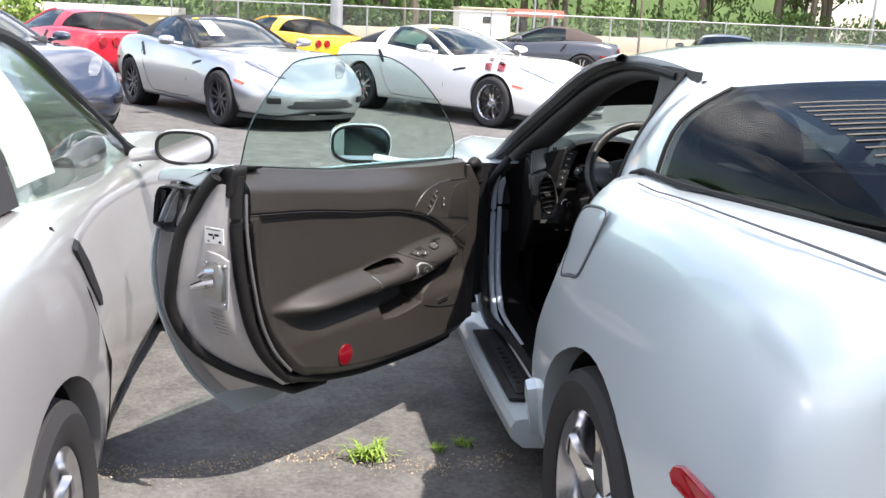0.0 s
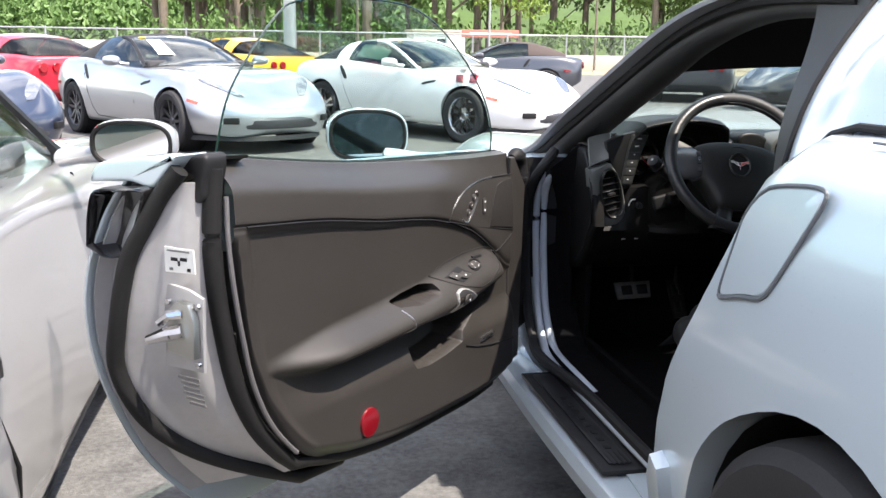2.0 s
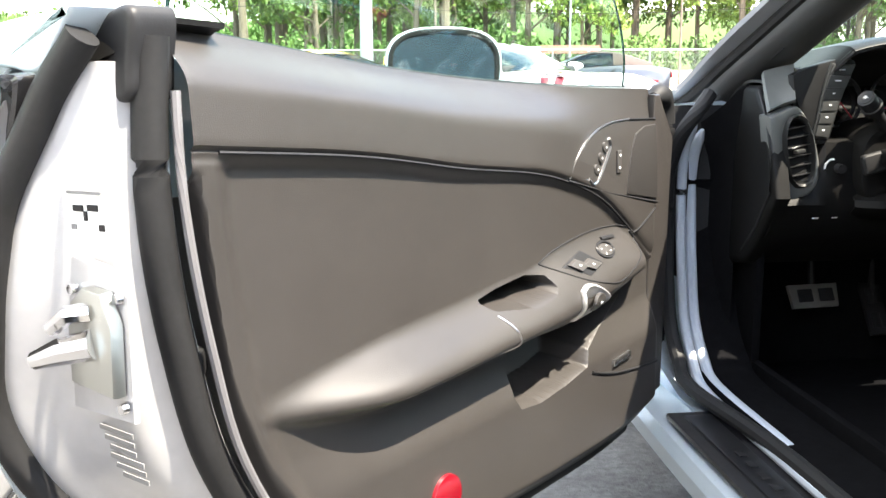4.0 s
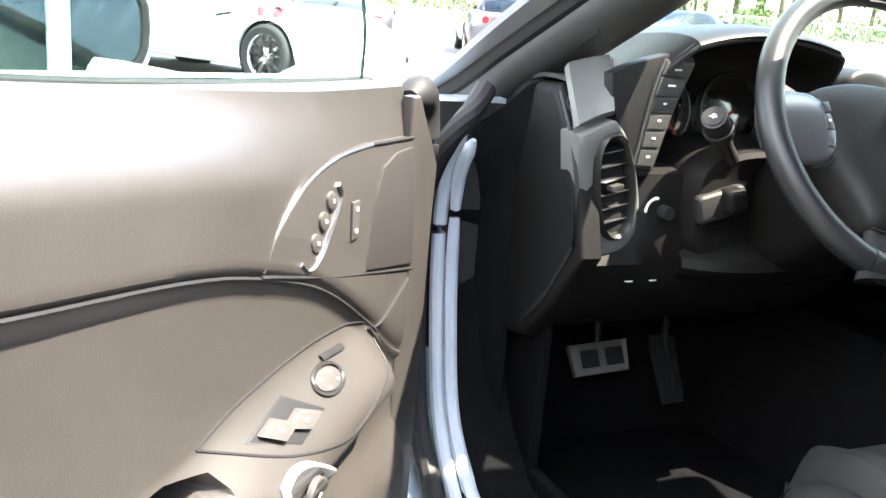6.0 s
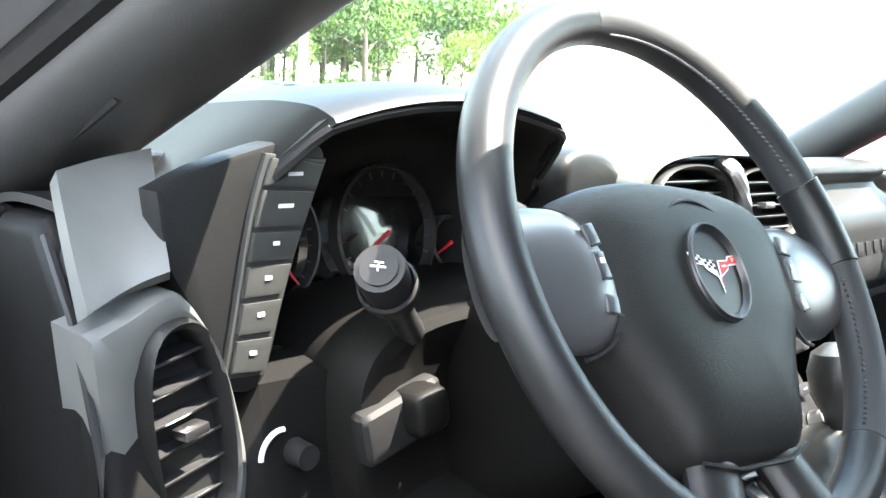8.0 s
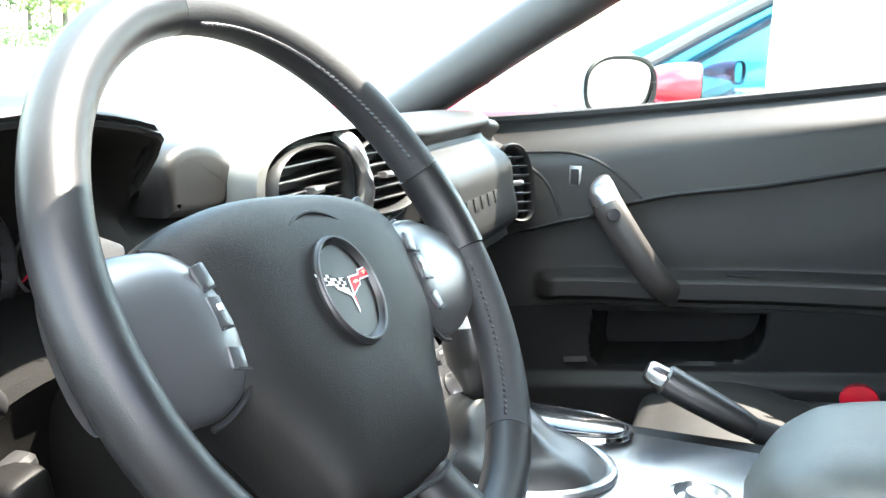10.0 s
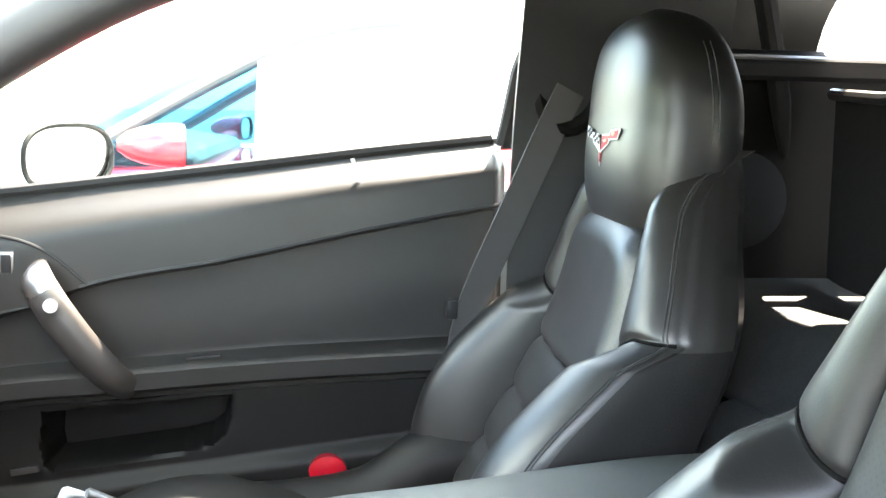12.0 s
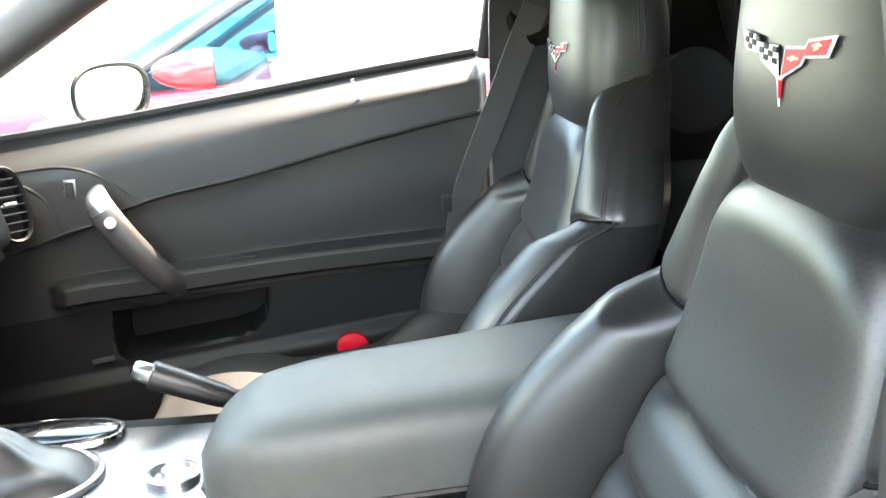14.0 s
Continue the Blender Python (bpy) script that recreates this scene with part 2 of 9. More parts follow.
middle_z = curve([(-0.84, 0.92), (-0.5, 0.96), (0, 0.97), (0.4, 0.95), (1.6, 0.90), (1.9, 0.93), (2.2, 0.915), (2.7, 0.85), (3.1, 0.72), (3.4, 0.58), (3.55, 0.50), (3.62, 0.46)])
low_z = curve([(-0.84, 0.42), (-0.6, 0.28), (0, 0.20), (0.7, 0.19), (1.9, 0.19), (2.7, 0.20), (3.3, 0.20), (3.55, 0.20), (3.62, 0.24)])


def step(a, b, x):
    t = min(1.0, max(0.0, (x - a) / (b - a)))
    return t * t * (3 - 2 * t)


def section(y):
    """Half a cross-section, from under the sill up to the middle of the hood or deck."""
    w, wz, cw, cz, mz, lz = half_waist(y), waist_z(y), crest_w(y), crest_z(y), middle_z(y), low_z(y)
    wb = w - 0.075
    pts = [(wb * 0.55, lz + 0.01), (wb - 0.03, lz), (wb, lz + 0.015), (w - 0.04, lz + 0.10), (w - 0.012, lz + 0.55 * (wz - lz)), (w, wz),
           (w - 0.02 - 0.1 * (w - cw), wz + 0.45 * (cz - wz)), (w - 0.45 * (w - cw), wz + 0.82 * (cz - wz)), (cw + 0.015, cz - 0.012), (cw - 0.03, cz)]
    for f in (0.80, 0.6, 0.4, 0.2, 0.0):
        s = 1 - (1 - f) ** 2
        dip = -0.03 * math.sin(math.pi * f) if 2.0 < y < 3.3 else 0
        pts.append(((cw - 0.03) * f, mz + (cz - mz) * (f ** 2.2) + dip * 0.6))
    return pts


STATIONS = [-0.84, -0.80, -0.72, -0.6, -0.45, -0.3, -0.15, 0, 0.15, 0.3, 0.45, 0.6, 0.8, 1.0, 1.2, 1.4, 1.6, 1.75, 1.9, 2.05, 2.2, 2.35, 2.5, 2.65, 2.8, 2.95, 3.1, 3.25, 3.38, 3.48, 3.56, 3.62]


def body_grid():
    rows = []
    for y in STATIONS:
        half = section(y)
        rows.append([(x, y, z) for x, z in half] + [(-x, y, z) for x, z in half[-2::-1]])
    return rows


def cut_arches(ob, axles, r=0.375, depth=0.32):
    """Cuts the wheel arches out of a body, at build."""
    bm = bmesh.new()
    for y in axles:
        for s in (-1, 1):
            cyl(bm, r, r, depth, Matrix.Translation((s * (0.98 - depth / 2 + 0.02), y, 0.335)) @ Euler((0, radians(90), 0)).to_matrix().to_4x4(), 48)
    me = bpy.data.meshes.new("cutter")
    bm.to_mesh(me)
    bm.free()
    cutter = new("cutter", me)
    md = ob.modifiers.new("arch", "BOOLEAN")
    md.operation, md.object, md.solver = "DIFFERENCE", cutter, "EXACT"
    bpy.context.view_layer.update()
    dg = bpy.context.evaluated_depsgraph_get()
    done = bpy.data.meshes.new_from_object(ob.evaluated_get(dg))
    ob.modifiers.clear()
    old, ob.data = ob.data, done
    bpy.data.meshes.remove(old)
    bpy.data.objects.remove(cutter)
    bpy.data.meshes.remove(me)
    for p in done.polygons:
        p.use_smooth = True
    done.set_sharp_from_angle(angle=radians(38))


def body_bm():
    bm = bmesh.new()
    f = grid(bm, body_grid())
    bm.verts.ensure_lookup_table()
    n = len(body_grid()[0])
    first = [bm.verts[i] for i in range(n)]
    last = [bm.verts[(len(STATIONS) - 1) * n + i] for i in range(n)]
    bm.faces.new(first)
    bm.faces.new(last[::-1])
    for a in range(len(STATIONS) - 1):      # floor pan
        bm.faces.new([bm.verts[a * n], bm.verts[(a + 1) * n], bm.verts[(a + 1) * n + n - 1], bm.verts[a * n + n - 1]])
    bmesh.ops.recalc_face_normals(bm, faces=bm.faces)
    return bm


# greenhouse: belt, rail and middle lines
belt_w = curve([(-0.62, 0.60), (-0.3, 0.70), (0, 0.74), (0.4, 0.765), (0.9, 0.775), (1.4, 0.76), (1.75, 0.735), (1.95, 0.60), (2.05, 0.3)])
belt_z = curve([(-0.62, 0.945), (0, 0.985), (0.4, 0.98), (0.8, 0.95), (1.3, 0.905), (1.75, 0.89), (2.05, 0.93)])
rail_w = curve([(-0.62, 0.58), (-0.3, 0.56), (0, 0.53), (0.4, 0.52), (0.8, 0.53), (1.0, 0.545), (1.3, 0.60), (1.55, 0.665), (1.72, 0.71), (1.78, 0.725)])
rail_z = curve([(-0.62, 0.955), (-0.3, 1.06), (0, 1.15), (0.3, 1.22), (0.6, 1.245), (0.85, 1.235), (1.05, 1.19), (1.3, 1.09), (1.55, 0.975), (1.72, 0.90), (1.78, 0.885)])
roof_z = curve([(-0.62, 0.96), (-0.3, 1.085), (0, 1.185), (0.3, 1.262), (0.6, 1.29), (0.85, 1.283), (1.05, 1.25), (1.3, 1.175), (1.6, 1.06), (1.85, 0.965), (2.0, 0.925)])
LEAN = 0.06                    # how far the hoop behind the doors leans ahead for each metre up
HOOP = (0.15, 0.41)            # its rear and front edge at the belt


SCREEN = 0.90                  # where the windscreen starts on the rail
QS = sorted({*np.linspace(-0.62, HOOP[0], 14).round(4).tolist(), *np.linspace(HOOP[0], HOOP[1], 7).round(4).tolist(), *np.linspace(HOOP[1], SCREEN, 12).round(4).tolist(), *np.linspace(SCREEN, 1.76, 20).round(4).tolist()})


def leaning(q, z):
    """The y of a point at height z on the cross line q, which leans ahead behind the doors."""
    lean = LEAN * (1 - min(1, max(0, (q - HOOP[1]) / 0.45))) * min(1, max(0, (q + 0.62) / 0.5))
    return q + lean * (z - 0.98)


def greenhouse_rows(side, lift=1.0, wide=0.0):
    """Rows of points of one side's glass from belt to rail, by cross line."""
    rows = []
    for q in QS:
        row = []
        for k in np.linspace(0, 1, 9):
            y = q
            for _ in range(4):
                b, r = belt_z(y), belt_z(y) + (rail_z(y) - belt_z(y)) * lift
                z = b + (r - b) * k
                y = leaning(q, z)
            x = belt_w(y) + (rail_w(y) + wide - belt_w(y)) * k + 0.035 * math.sin(math.pi * k) * min(1, max(0, (r - b) / 0.2))
            row.append((side * x, y, z))
        rows.append(row)
    return rows


def top_rows(lift=1.0, wide=0.0):
    """Rows across the roof from rail to rail: hatch, hoop, roof, windscreen."""
    rows = []
    for q in QS:
        row = []
        for u in np.linspace(-1, 1, 17):
            y = q
            for _ in range(4):
                bow = 0.28 * (1 - u * u) * max(0.0, min(1.0, (q - 0.55) / 1.2))
                rz = belt_z(y) + (rail_z(y) - belt_z(y)) * lift
                yy = y + bow
                mz = belt_z(yy) + (roof_z(yy) - belt_z(yy)) * (lift if yy < 1.8 else 1)
                z = rz + (mz - rz) * (1 - abs(u) ** 2.2)
                y = leaning(q, z)
            row.append((u * (rail_w(y) + wide), y + bow, z))
        rows.append(row)
    return rows


def moved_ahead(rows, d):
    """The rows with the part ahead of the hoop shifted ahead by d."""
    out = []
    for row in rows:
        out.append([])
        for x, y, z in row:
            t = min(1, max(0, (y - 0.40) / 0.65))
            out[-1].append((x, y + d * t * t * (3 - 2 * t), z))
    return out


def patch_on(rows, q0, q1, j0, j1, off):
    """A piece of a window's sheet between two cross lines and two shares of its width, lifted inwards."""
    sel = [r for q, r in zip(QS, rows) if q0 <= q <= q1]
    n = len(rows[0]) - 1
    bm = bmesh.new()
    out = []
    for r in sel:
        line = []
        for f in np.linspace(j0, j1, 5):
            k = f * n
            i = min(int(k), n - 1)
            line.append(Vector(r[i]).lerp(Vector(r[i + 1]), k - i) - Vector((math.copysign(off, r[0][0] + r[-1][0]) if abs(r[0][0] + r[-1][0]) > 0.2 else 0, 0, off if abs(r[0][0] + r[-1][0]) < 0.2 else 0)))
        out.append(line)
    grid(bm, out)
    bmesh.ops.recalc_face_normals(bm, faces=bm.faces)
    return thicken(bm, 0.002)


def between(rows, q0, q1):
    """A bmesh of the strip of a grid between two cross lines."""
    bm = bmesh.new()
    grid(bm, [r for q, r in zip(QS, rows) if q0 - 1e-6 <= q <= q1 + 1e-6])
    return bm


def thicken(bm, t):
    bmesh.ops.recalc_face_normals(bm, faces=bm.faces)
    bmesh.ops.solidify(bm, geom=bm.faces[:], thickness=t)
    return bm


def wheel_meshes(style):
    """Tyre, rim and spokes of one wheel; axis along x, outer side at +x."""
    out = []
    turn = Euler((0, radians(90), 0)).to_matrix().to_4x4()
    bm = bmesh.new()
    lathe(bm, [(0.235, -0.115), (0.30, -0.13), (0.325, -0.115), (0.334, -0.08), (0.336, 0), (0.334, 0.08), (0.325, 0.115), (0.30, 0.13), (0.245, 0.122), (0.235, 0.115), (0.232, 0.0), (0.235, -0.115)], turn, 40)
    out.append(("tyre", bm, TYRE))
    bm = bmesh.new()
    lathe(bm, [(0.236, -0.11), (0.225, -0.09), (0.215, 0.05), (0.225, 0.10), (0.246, 0.122), (0.25, 0.118), (0.238, 0.10), (0.23, -0.10)], turn, 40)
    out.append(("rim", bm, ALLOY if style != "dark" else GUNMETAL))
    bm = bmesh.new()
    lathe(bm, [(0.165, -0.02), (0.165, 0.0), (0.05, 0.0), (0.05, -0.02)], turn, 32)
    out.append(("brake_disc", bm, mat("cast_iron", (0.12, 0.11, 0.10), 0.5, 0.7)))
    bm = bmesh.new()
    lathe(bm, [(0.0, 0.092), (0.03, 0.09), (0.042, 0.08), (0.05, 0.06), (0.05, 0.03)], turn, 20)
    out.append(("hub_cap", bm, ALLOY if style != "dark" else GUNMETAL))
    n = 5
    for k in range(n):
        for d in ((-0.045, 0.045) if style in ("split", "dark") else (0.0,)):
            a = 2 * math.pi * k / n + 0.3
            bm = bmesh.new()
            w0, w1 = (0.022, 0.017) if style != "five" else (0.05, 0.028)
            e = 0.5 if style != "five" else 0
            pts = []
            for r, z, w in ((0.03, 0.075, w0), (0.09, 0.085, w0 * 0.95), (0.15, 0.088, w1), (0.205, 0.094, w1), (0.23, 0.098, w1 * 1.3)):
                side = d * (r / 0.23) ** 0.7 * 1.2
                c, s = math.cos(a), math.sin(a)
                row = []
                for q, h in ((-w, -0.018), (-w * 0.8, 0), (w * 0.8, 0), (w, -0.018)):
                    yy, zz = r * c - (side + q) * s, r * s + (side + q) * c
                    row.append((z + h, yy, zz))
                pts.append(row)
            grid(bm, pts, close=True)
            bmesh.ops.recalc_face_normals(bm, faces=bm.faces)
            out.append(("spoke", bm, {"dark": GUNMETAL, "five": CHROME, "split": CHROME}[style]))
    return out


WHEEL_DATA = {}


def wheel(parent, x, y, side, style):
    w = new("wheel")
    w.parent = parent
    w.matrix_basis = Matrix.Translation((side * (x - 0.125), y, 0.335)) @ (Matrix() if side > 0 else Euler((0, 0, math.pi)).to_matrix().to_4x4())
    if style not in WHEEL_DATA:
        WHEEL_DATA[style] = [(n, o.data) for n, o in ((n, part(n, bm, m, w)) for n, bm, m in wheel_meshes(style))]
        return w
    for n, me in WHEEL_DATA[style]:
        o = new(n, me)
        o.parent = w
    return w


BODY = {}


def liners(ob):
    for y in (0, BASE):
        for s in (-1, 1):
            bm = bmesh.new()
            lathe(bm, [(0.373, -0.02), (0.373, -0.27), (0.05, -0.27)], Matrix.Translation((s * 0.9, y, 0.335)) @ Euler((0, radians(90 * s), 0)).to_matrix().to_4x4(), 32)
            part("wheel_liner", bm, RUBBER, ob)


def outer_mirror(parent, side, colour, back=0.0, toe=12, rim=None, out=0.0, size=1.0, tip=0.0):
    """A door mirror in body colour: shell, stalk and glass facing back."""
    m = Matrix.Translation((side * (0.965 + out), 1.50 - back, 0.985 - 0.35 * out)) @ Euler((0, 0, radians(-side * toe))).to_matrix().to_4x4() @ Matrix.Diagonal((size, 1, size, 1))
    bm = bmesh.new()
    rows = []
    for yy, k in ((-0.055, 1.0), (-0.04, 1.04), (0.0, 1.0), (0.05, 0.86), (0.09, 0.6), (0.115, 0.25)):
        rows.append([m @ Vector((0.125 * k * abs(math.cos(a)) ** 0.75 * (1 if math.cos(a) > 0 else -1), yy, 0.072 * k * abs(math.sin(a)) ** 0.75 * (1 if math.sin(a) > 0 else -1) + 0.0))
                     for a in np.linspace(0, 2 * math.pi, 32, endpoint=False)])
    grid(bm, rows, close=True)
    bmesh.ops.holes_fill(bm, edges=[e for e in bm.edges if e.is_boundary and (e.verts[0].co - m @ Vector((0, 0.115, 0))).length < 0.06])
    tube(bm, [(side * 0.83, 1.56 - back, 0.925), (side * 0.87, 1.54 - back, 0.93), (side * 0.93, 1.51 - back, 0.94)], [0.04, 0.034, 0.04], 12, squash=0.6)
    bmesh.ops.recalc_face_normals(bm, faces=bm.faces)
    shell = part("mirror_shell", bm, colour, parent)
    bm = bmesh.new()
    bm.faces.new([bm.verts.new(m @ pose(0, -0.05, 0, tip) @ Vector((0.116 * abs(math.cos(a)) ** 0.75 * (1 if math.cos(a) > 0 else -1), 0, 0.064 * abs(math.sin(a)) ** 0.75 * (1 if math.sin(a) > 0 else -1))))
                  for a in np.linspace(0, 2 * math.pi, 32, endpoint=False)])
    bmesh.ops.recalc_face_normals(bm, faces=bm.faces)
    part("mirror_glass", bm, MIRROR, shell, "mirror glass in the shell", smooth=False)
    bm = bmesh.new()
    tube(bm, [m @ Vector((0.118 * abs(math.cos(a)) ** 0.75 * (1 if math.cos(a) > 0 else -1), -0.054, 0.066 * abs(math.sin(a)) ** 0.75 * (1 if math.sin(a) > 0 else -1)))
              for a in np.linspace(0, 2 * math.pi, 32, endpoint=False)], 0.005, 6, close=True, up=(0, 1, 0.01))
    part("mirror_rim", bm, rim or RUBBER, shell)
    return shell


def flank_x(y, z):
    """The body's half width at a height on the flank."""
    s = section(y)
    for (x0, z0), (x1, z1) in zip(s[1:], s[2:]):
        if z0 <= z <= z1 + 1e-9 and z1 > z0:
            return x0 + (x1 - x0) * (z - z0) / (z1 - z0)
    return s[8][0]


def flank_strip(bm, line, side, w=0.004, off=0.002):
    """A thin raised or dark seam on the flank along (y, z) points."""
    tube(bm, [(side * (flank_x(y, z) + off), y, z) for y, z in line], w, 6)
    return bm


def flank_panel(bm, outline, side, off=0.006, depth=0.0):
    """A panel lying on the flank from a (y, z) outline, fanned from its middle."""
    c = (sum(p[0] for p in outline) / len(outline), sum(p[1] for p in outline) / len(outline))
    rings = []
    for k in (0.0, 0.35, 0.7, 0.93, 1.0):
        o = off if k < 0.95 else -0.004
        rings.append([(side * (flank_x(c[0] + (y - c[0]) * k, c[1] + (z - c[1]) * k) + o), c[0] + (y - c[0]) * k, c[1] + (z - c[1]) * k) for y, z in outline])
    grid(bm, rings[1:], close=True)
    bm.faces.new([v for v in bm.verts if v.index == -1][:0] or [bm.verts.new(p) for p in rings[1]])
    bmesh.ops.remove_doubles(bm, verts=bm.verts, dist=1e-5)
    bmesh.ops.recalc_face_normals(bm, faces=bm.faces)
    return bm


def top_at(x, y):
    """The height of hood or deck at a place."""
    s = section(y)
    best = s[-1][1]
    for (x0, z0), (x1, z1) in zip(s[8:], s[9:]):
        if x1 <= abs(x) <= x0:
            return z0 + (z1 - z0) * (x0 - abs(x)) / max(x0 - x1, 1e-6)
    return best


def seats_blocks(parent):
    """Dark cabin seen through the glass of a parked car: floor tub, dash and two seats."""
    bm = bmesh.new()
    box(bm, (1.36, 1.9, 0.05), (0, 0.75, 0.72), bevel=0.02)
    box(bm, (1.4, 0.35, 0.2), (0, 1.62, 0.86), (8, 0, 0), 0.06, 3)
    part("cabin_floor", bm, DIM, parent)
    for s in (-1, 1):
        bm = bmesh.new()
        box(bm, (0.5, 0.16, 0.42), (s * 0.37, 0.42, 0.88), (-14, 0, 0), 0.06, 3)
        box(bm, (0.26, 0.11, 0.2), (s * 0.37, 0.36, 1.08), (-14, 0, 0), 0.045, 3)
        part("seat", bm, DIM, parent)


def car(name, colour, at, turn, label, style="split", top="coupe", group="parked cars", rear_lamps=True, stripes=None, paper=None, window=None, cabin=True, pillars=None, tall=(1.0, 0.0, 0.0)):
    """A parked sports car of the common shape, with all its parts."""
    window = window or DARKGLASS
    ob = thing(name, at, turn, label, "car", group)
    if "body" not in BODY:
        b = part("body", body_bm(), colour, None)
        bpy.context.view_layer.update()
        sub = b.modifiers.new("round", "SUBSURF")
        sub.levels = sub.render_levels = 1
        cut_arches(b, (0, BASE))
        BODY["body"] = b.data
        bpy.data.objects.remove(b)
    me = BODY["body"].copy()
    me.materials.clear()
    me.materials.append(colour)
    b = new("body", me)
    b.parent = ob
    liners(ob)
    for y in (0, BASE):
        for s in (-1, 1):
            wheel(ob, 0.925, y, s, style)
    # glass and roof
    shell = colour if top == "coupe" else top
    tops, sides = moved_ahead(top_rows(*tall[:2]), tall[2]), {s: moved_ahead(greenhouse_rows(s, *tall[:2]), tall[2]) for s in (-1, 1)}
    part("windscreen", thicken(between(tops, SCREEN, 2), 0.005), window, ob).visible_shadow = False
    part("roof_panel", thicken(between(tops, HOOP[1], SCREEN), 0.02), shell, ob)
    part("rear_hoop", thicken(between(tops, *HOOP), 0.025), shell, ob)
    if top == "coupe":
        part("hatch_glass", thicken(between(tops, -1, HOOP[0]), 0.005), SMOKED, ob)
    else:
        part("rear_top", thicken(between(tops, -0.45, HOOP[0]), 0.015), shell, ob)
    for s in (-1, 1):
        part("side_window", thicken(between(sides[s], HOOP[1], 2), 0.005), window, ob).visible_shadow = False
        part("hoop_side", thicken(between(sides[s], *HOOP), 0.02), shell, ob)
        part("quarter_glass" if top == "coupe" else "top_side", thicken(between(sides[s], -1 if top == "coupe" else -0.45, HOOP[0]), 0.008), SMOKED if top == "coupe" else shell, ob)
        bm = bmesh.new()
        tube(bm, [Vector(r[-1]) for q, r in zip(QS, sides[s]) if q > 0.75], 0.024, 8)
        part("pillar", bm, pillars or (colour if top == "coupe" else BLACKPL), ob)
        outer_mirror(ob, s, colour, out=0.05, size=0.80)
        # seams of the door, the vent behind the front wheel, side lamp
        bm = bmesh.new()
        dl = [(0.33, 0.95), (0.40, 0.78), (0.50, 0.58), (0.58, 0.38), (0.66, 0.27)]
        flank_strip(bm, dl, s, 0.004, -0.001)
        flank_strip(bm, [(0.66, 0.27), (1.2, 0.26), (1.72, 0.27)], s, 0.004, -0.001)
        flank_strip(bm, [(1.72, 0.27), (1.76, 0.5), (1.72, 0.75), (1.70, 0.87)], s, 0.004, -0.001)
        part("door_seam", bm, RUBBER, ob)
        bm = bmesh.new()
        flank_panel(bm, [(0.36, 0.895), (0.40, 0.91), (0.47, 0.84), (0.535, 0.735), (0.515, 0.715), (0.48, 0.725), (0.42, 0.80)], s, 0.004)
        part("door_handle", bm, BLACKPL, ob, "black recessed handle")
        bm = bmesh.new()
        flank_panel(bm, [(1.93, 0.715), (2.05, 0.745), (2.20, 0.765), (2.19, 0.735), (2.06, 0.712), (1.95, 0.69)], s, 0.004)
        part("fender_vent", bm, BLACKPL, ob, "black vent behind the front wheel")
        bm = bmesh.new()
        flank_panel(bm, [(3.02, 0.60), (3.18, 0.565), (3.17, 0.535), (3.03, 0.565)], s, 0.005)
        part("side_lamp", bm, ORANGELENS, ob, "orange side lamp")
        bm = bmesh.new()
        flank_panel(bm, [(-0.56, 0.66), (-0.40, 0.67), (-0.41, 0.63), (-0.55, 0.62)], s, 0.005)
        part("rear_side_lamp", bm, REDLENS, ob, "red side lamp")
        # headlamp
        bm = bmesh.new()
        rows = []
        for yv in np.linspace(2.98, 3.36, 8):
            f = (yv - 2.98) / 0.38
            a, bw = 0.70 - 0.26 * f ** 1.5, 0.05 + 0.11 * math.sin(math.pi * min(1, 0.15 + 0.75 * f))
            rows.append([(s * (a - bw * (1 - k)), yv, top_at(a - bw * (1 - k), yv) + 0.006) for k in np.linspace(0, 1, 5)])
        grid(bm, rows)
        bmesh.ops.recalc_face_normals(bm, faces=bm.faces)
        part("headlamp", thicken(bm, 0.01), CLEARLENS, ob, "clear headlamp lens")
        # fog lamp
        bm = bmesh.new()
        box(bm, (0.17, 0.05, 0.07), (s * 0.60, 3.50, 0.37), (0, 0, -s * 38), 0.012)
        part("fog_lamp", bm, BLACKPL, ob)
        if rear_lamps:
            for dx in (0.34, 0.56):
                bm = bmesh.new()
                cyl(bm, 0.075, 0.07, 0.03, Matrix.Translation((s * dx, -0.845, 0.775)) @ Euler((radians(90), 0, radians(-s * 14 * dx))).to_matrix().to_4x4(), 24)
                part("tail_lamp", bm, REDLENS, ob, "round red tail lamp")
    bm = bmesh.new()
    rows = []
    for k in np.linspace(-1, 1, 13):
        yy = 3.615 - 0.09 * abs(k) ** 2.4
        rows.append([(0.44 * k, yy + 0.03, 0.275), (0.46 * k, yy + 0.04, 0.30), (0.46 * k, yy + 0.035, 0.37), (0.44 * k, yy + 0.01, 0.395)])
    grid(bm, rows)
    part("grille", thicken(bm, 0.012), GUNMETAL, ob, "dark mesh grille")
    bm = bmesh.new()
    rows = []
    for k in np.linspace(-1, 1, 21):
        yy = 3.64 - 0.62 * abs(k) ** 3
        rows.append([(0.80 * k, yy - 0.12, 0.16), (0.84 * k, yy, 0.15), (0.83 * k, yy - 0.02, 0.20)])
    grid(bm, rows)
    part("front_lip", thicken(bm, 0.012), BLACKPL, ob)
    if cabin:
        seats_blocks(ob)
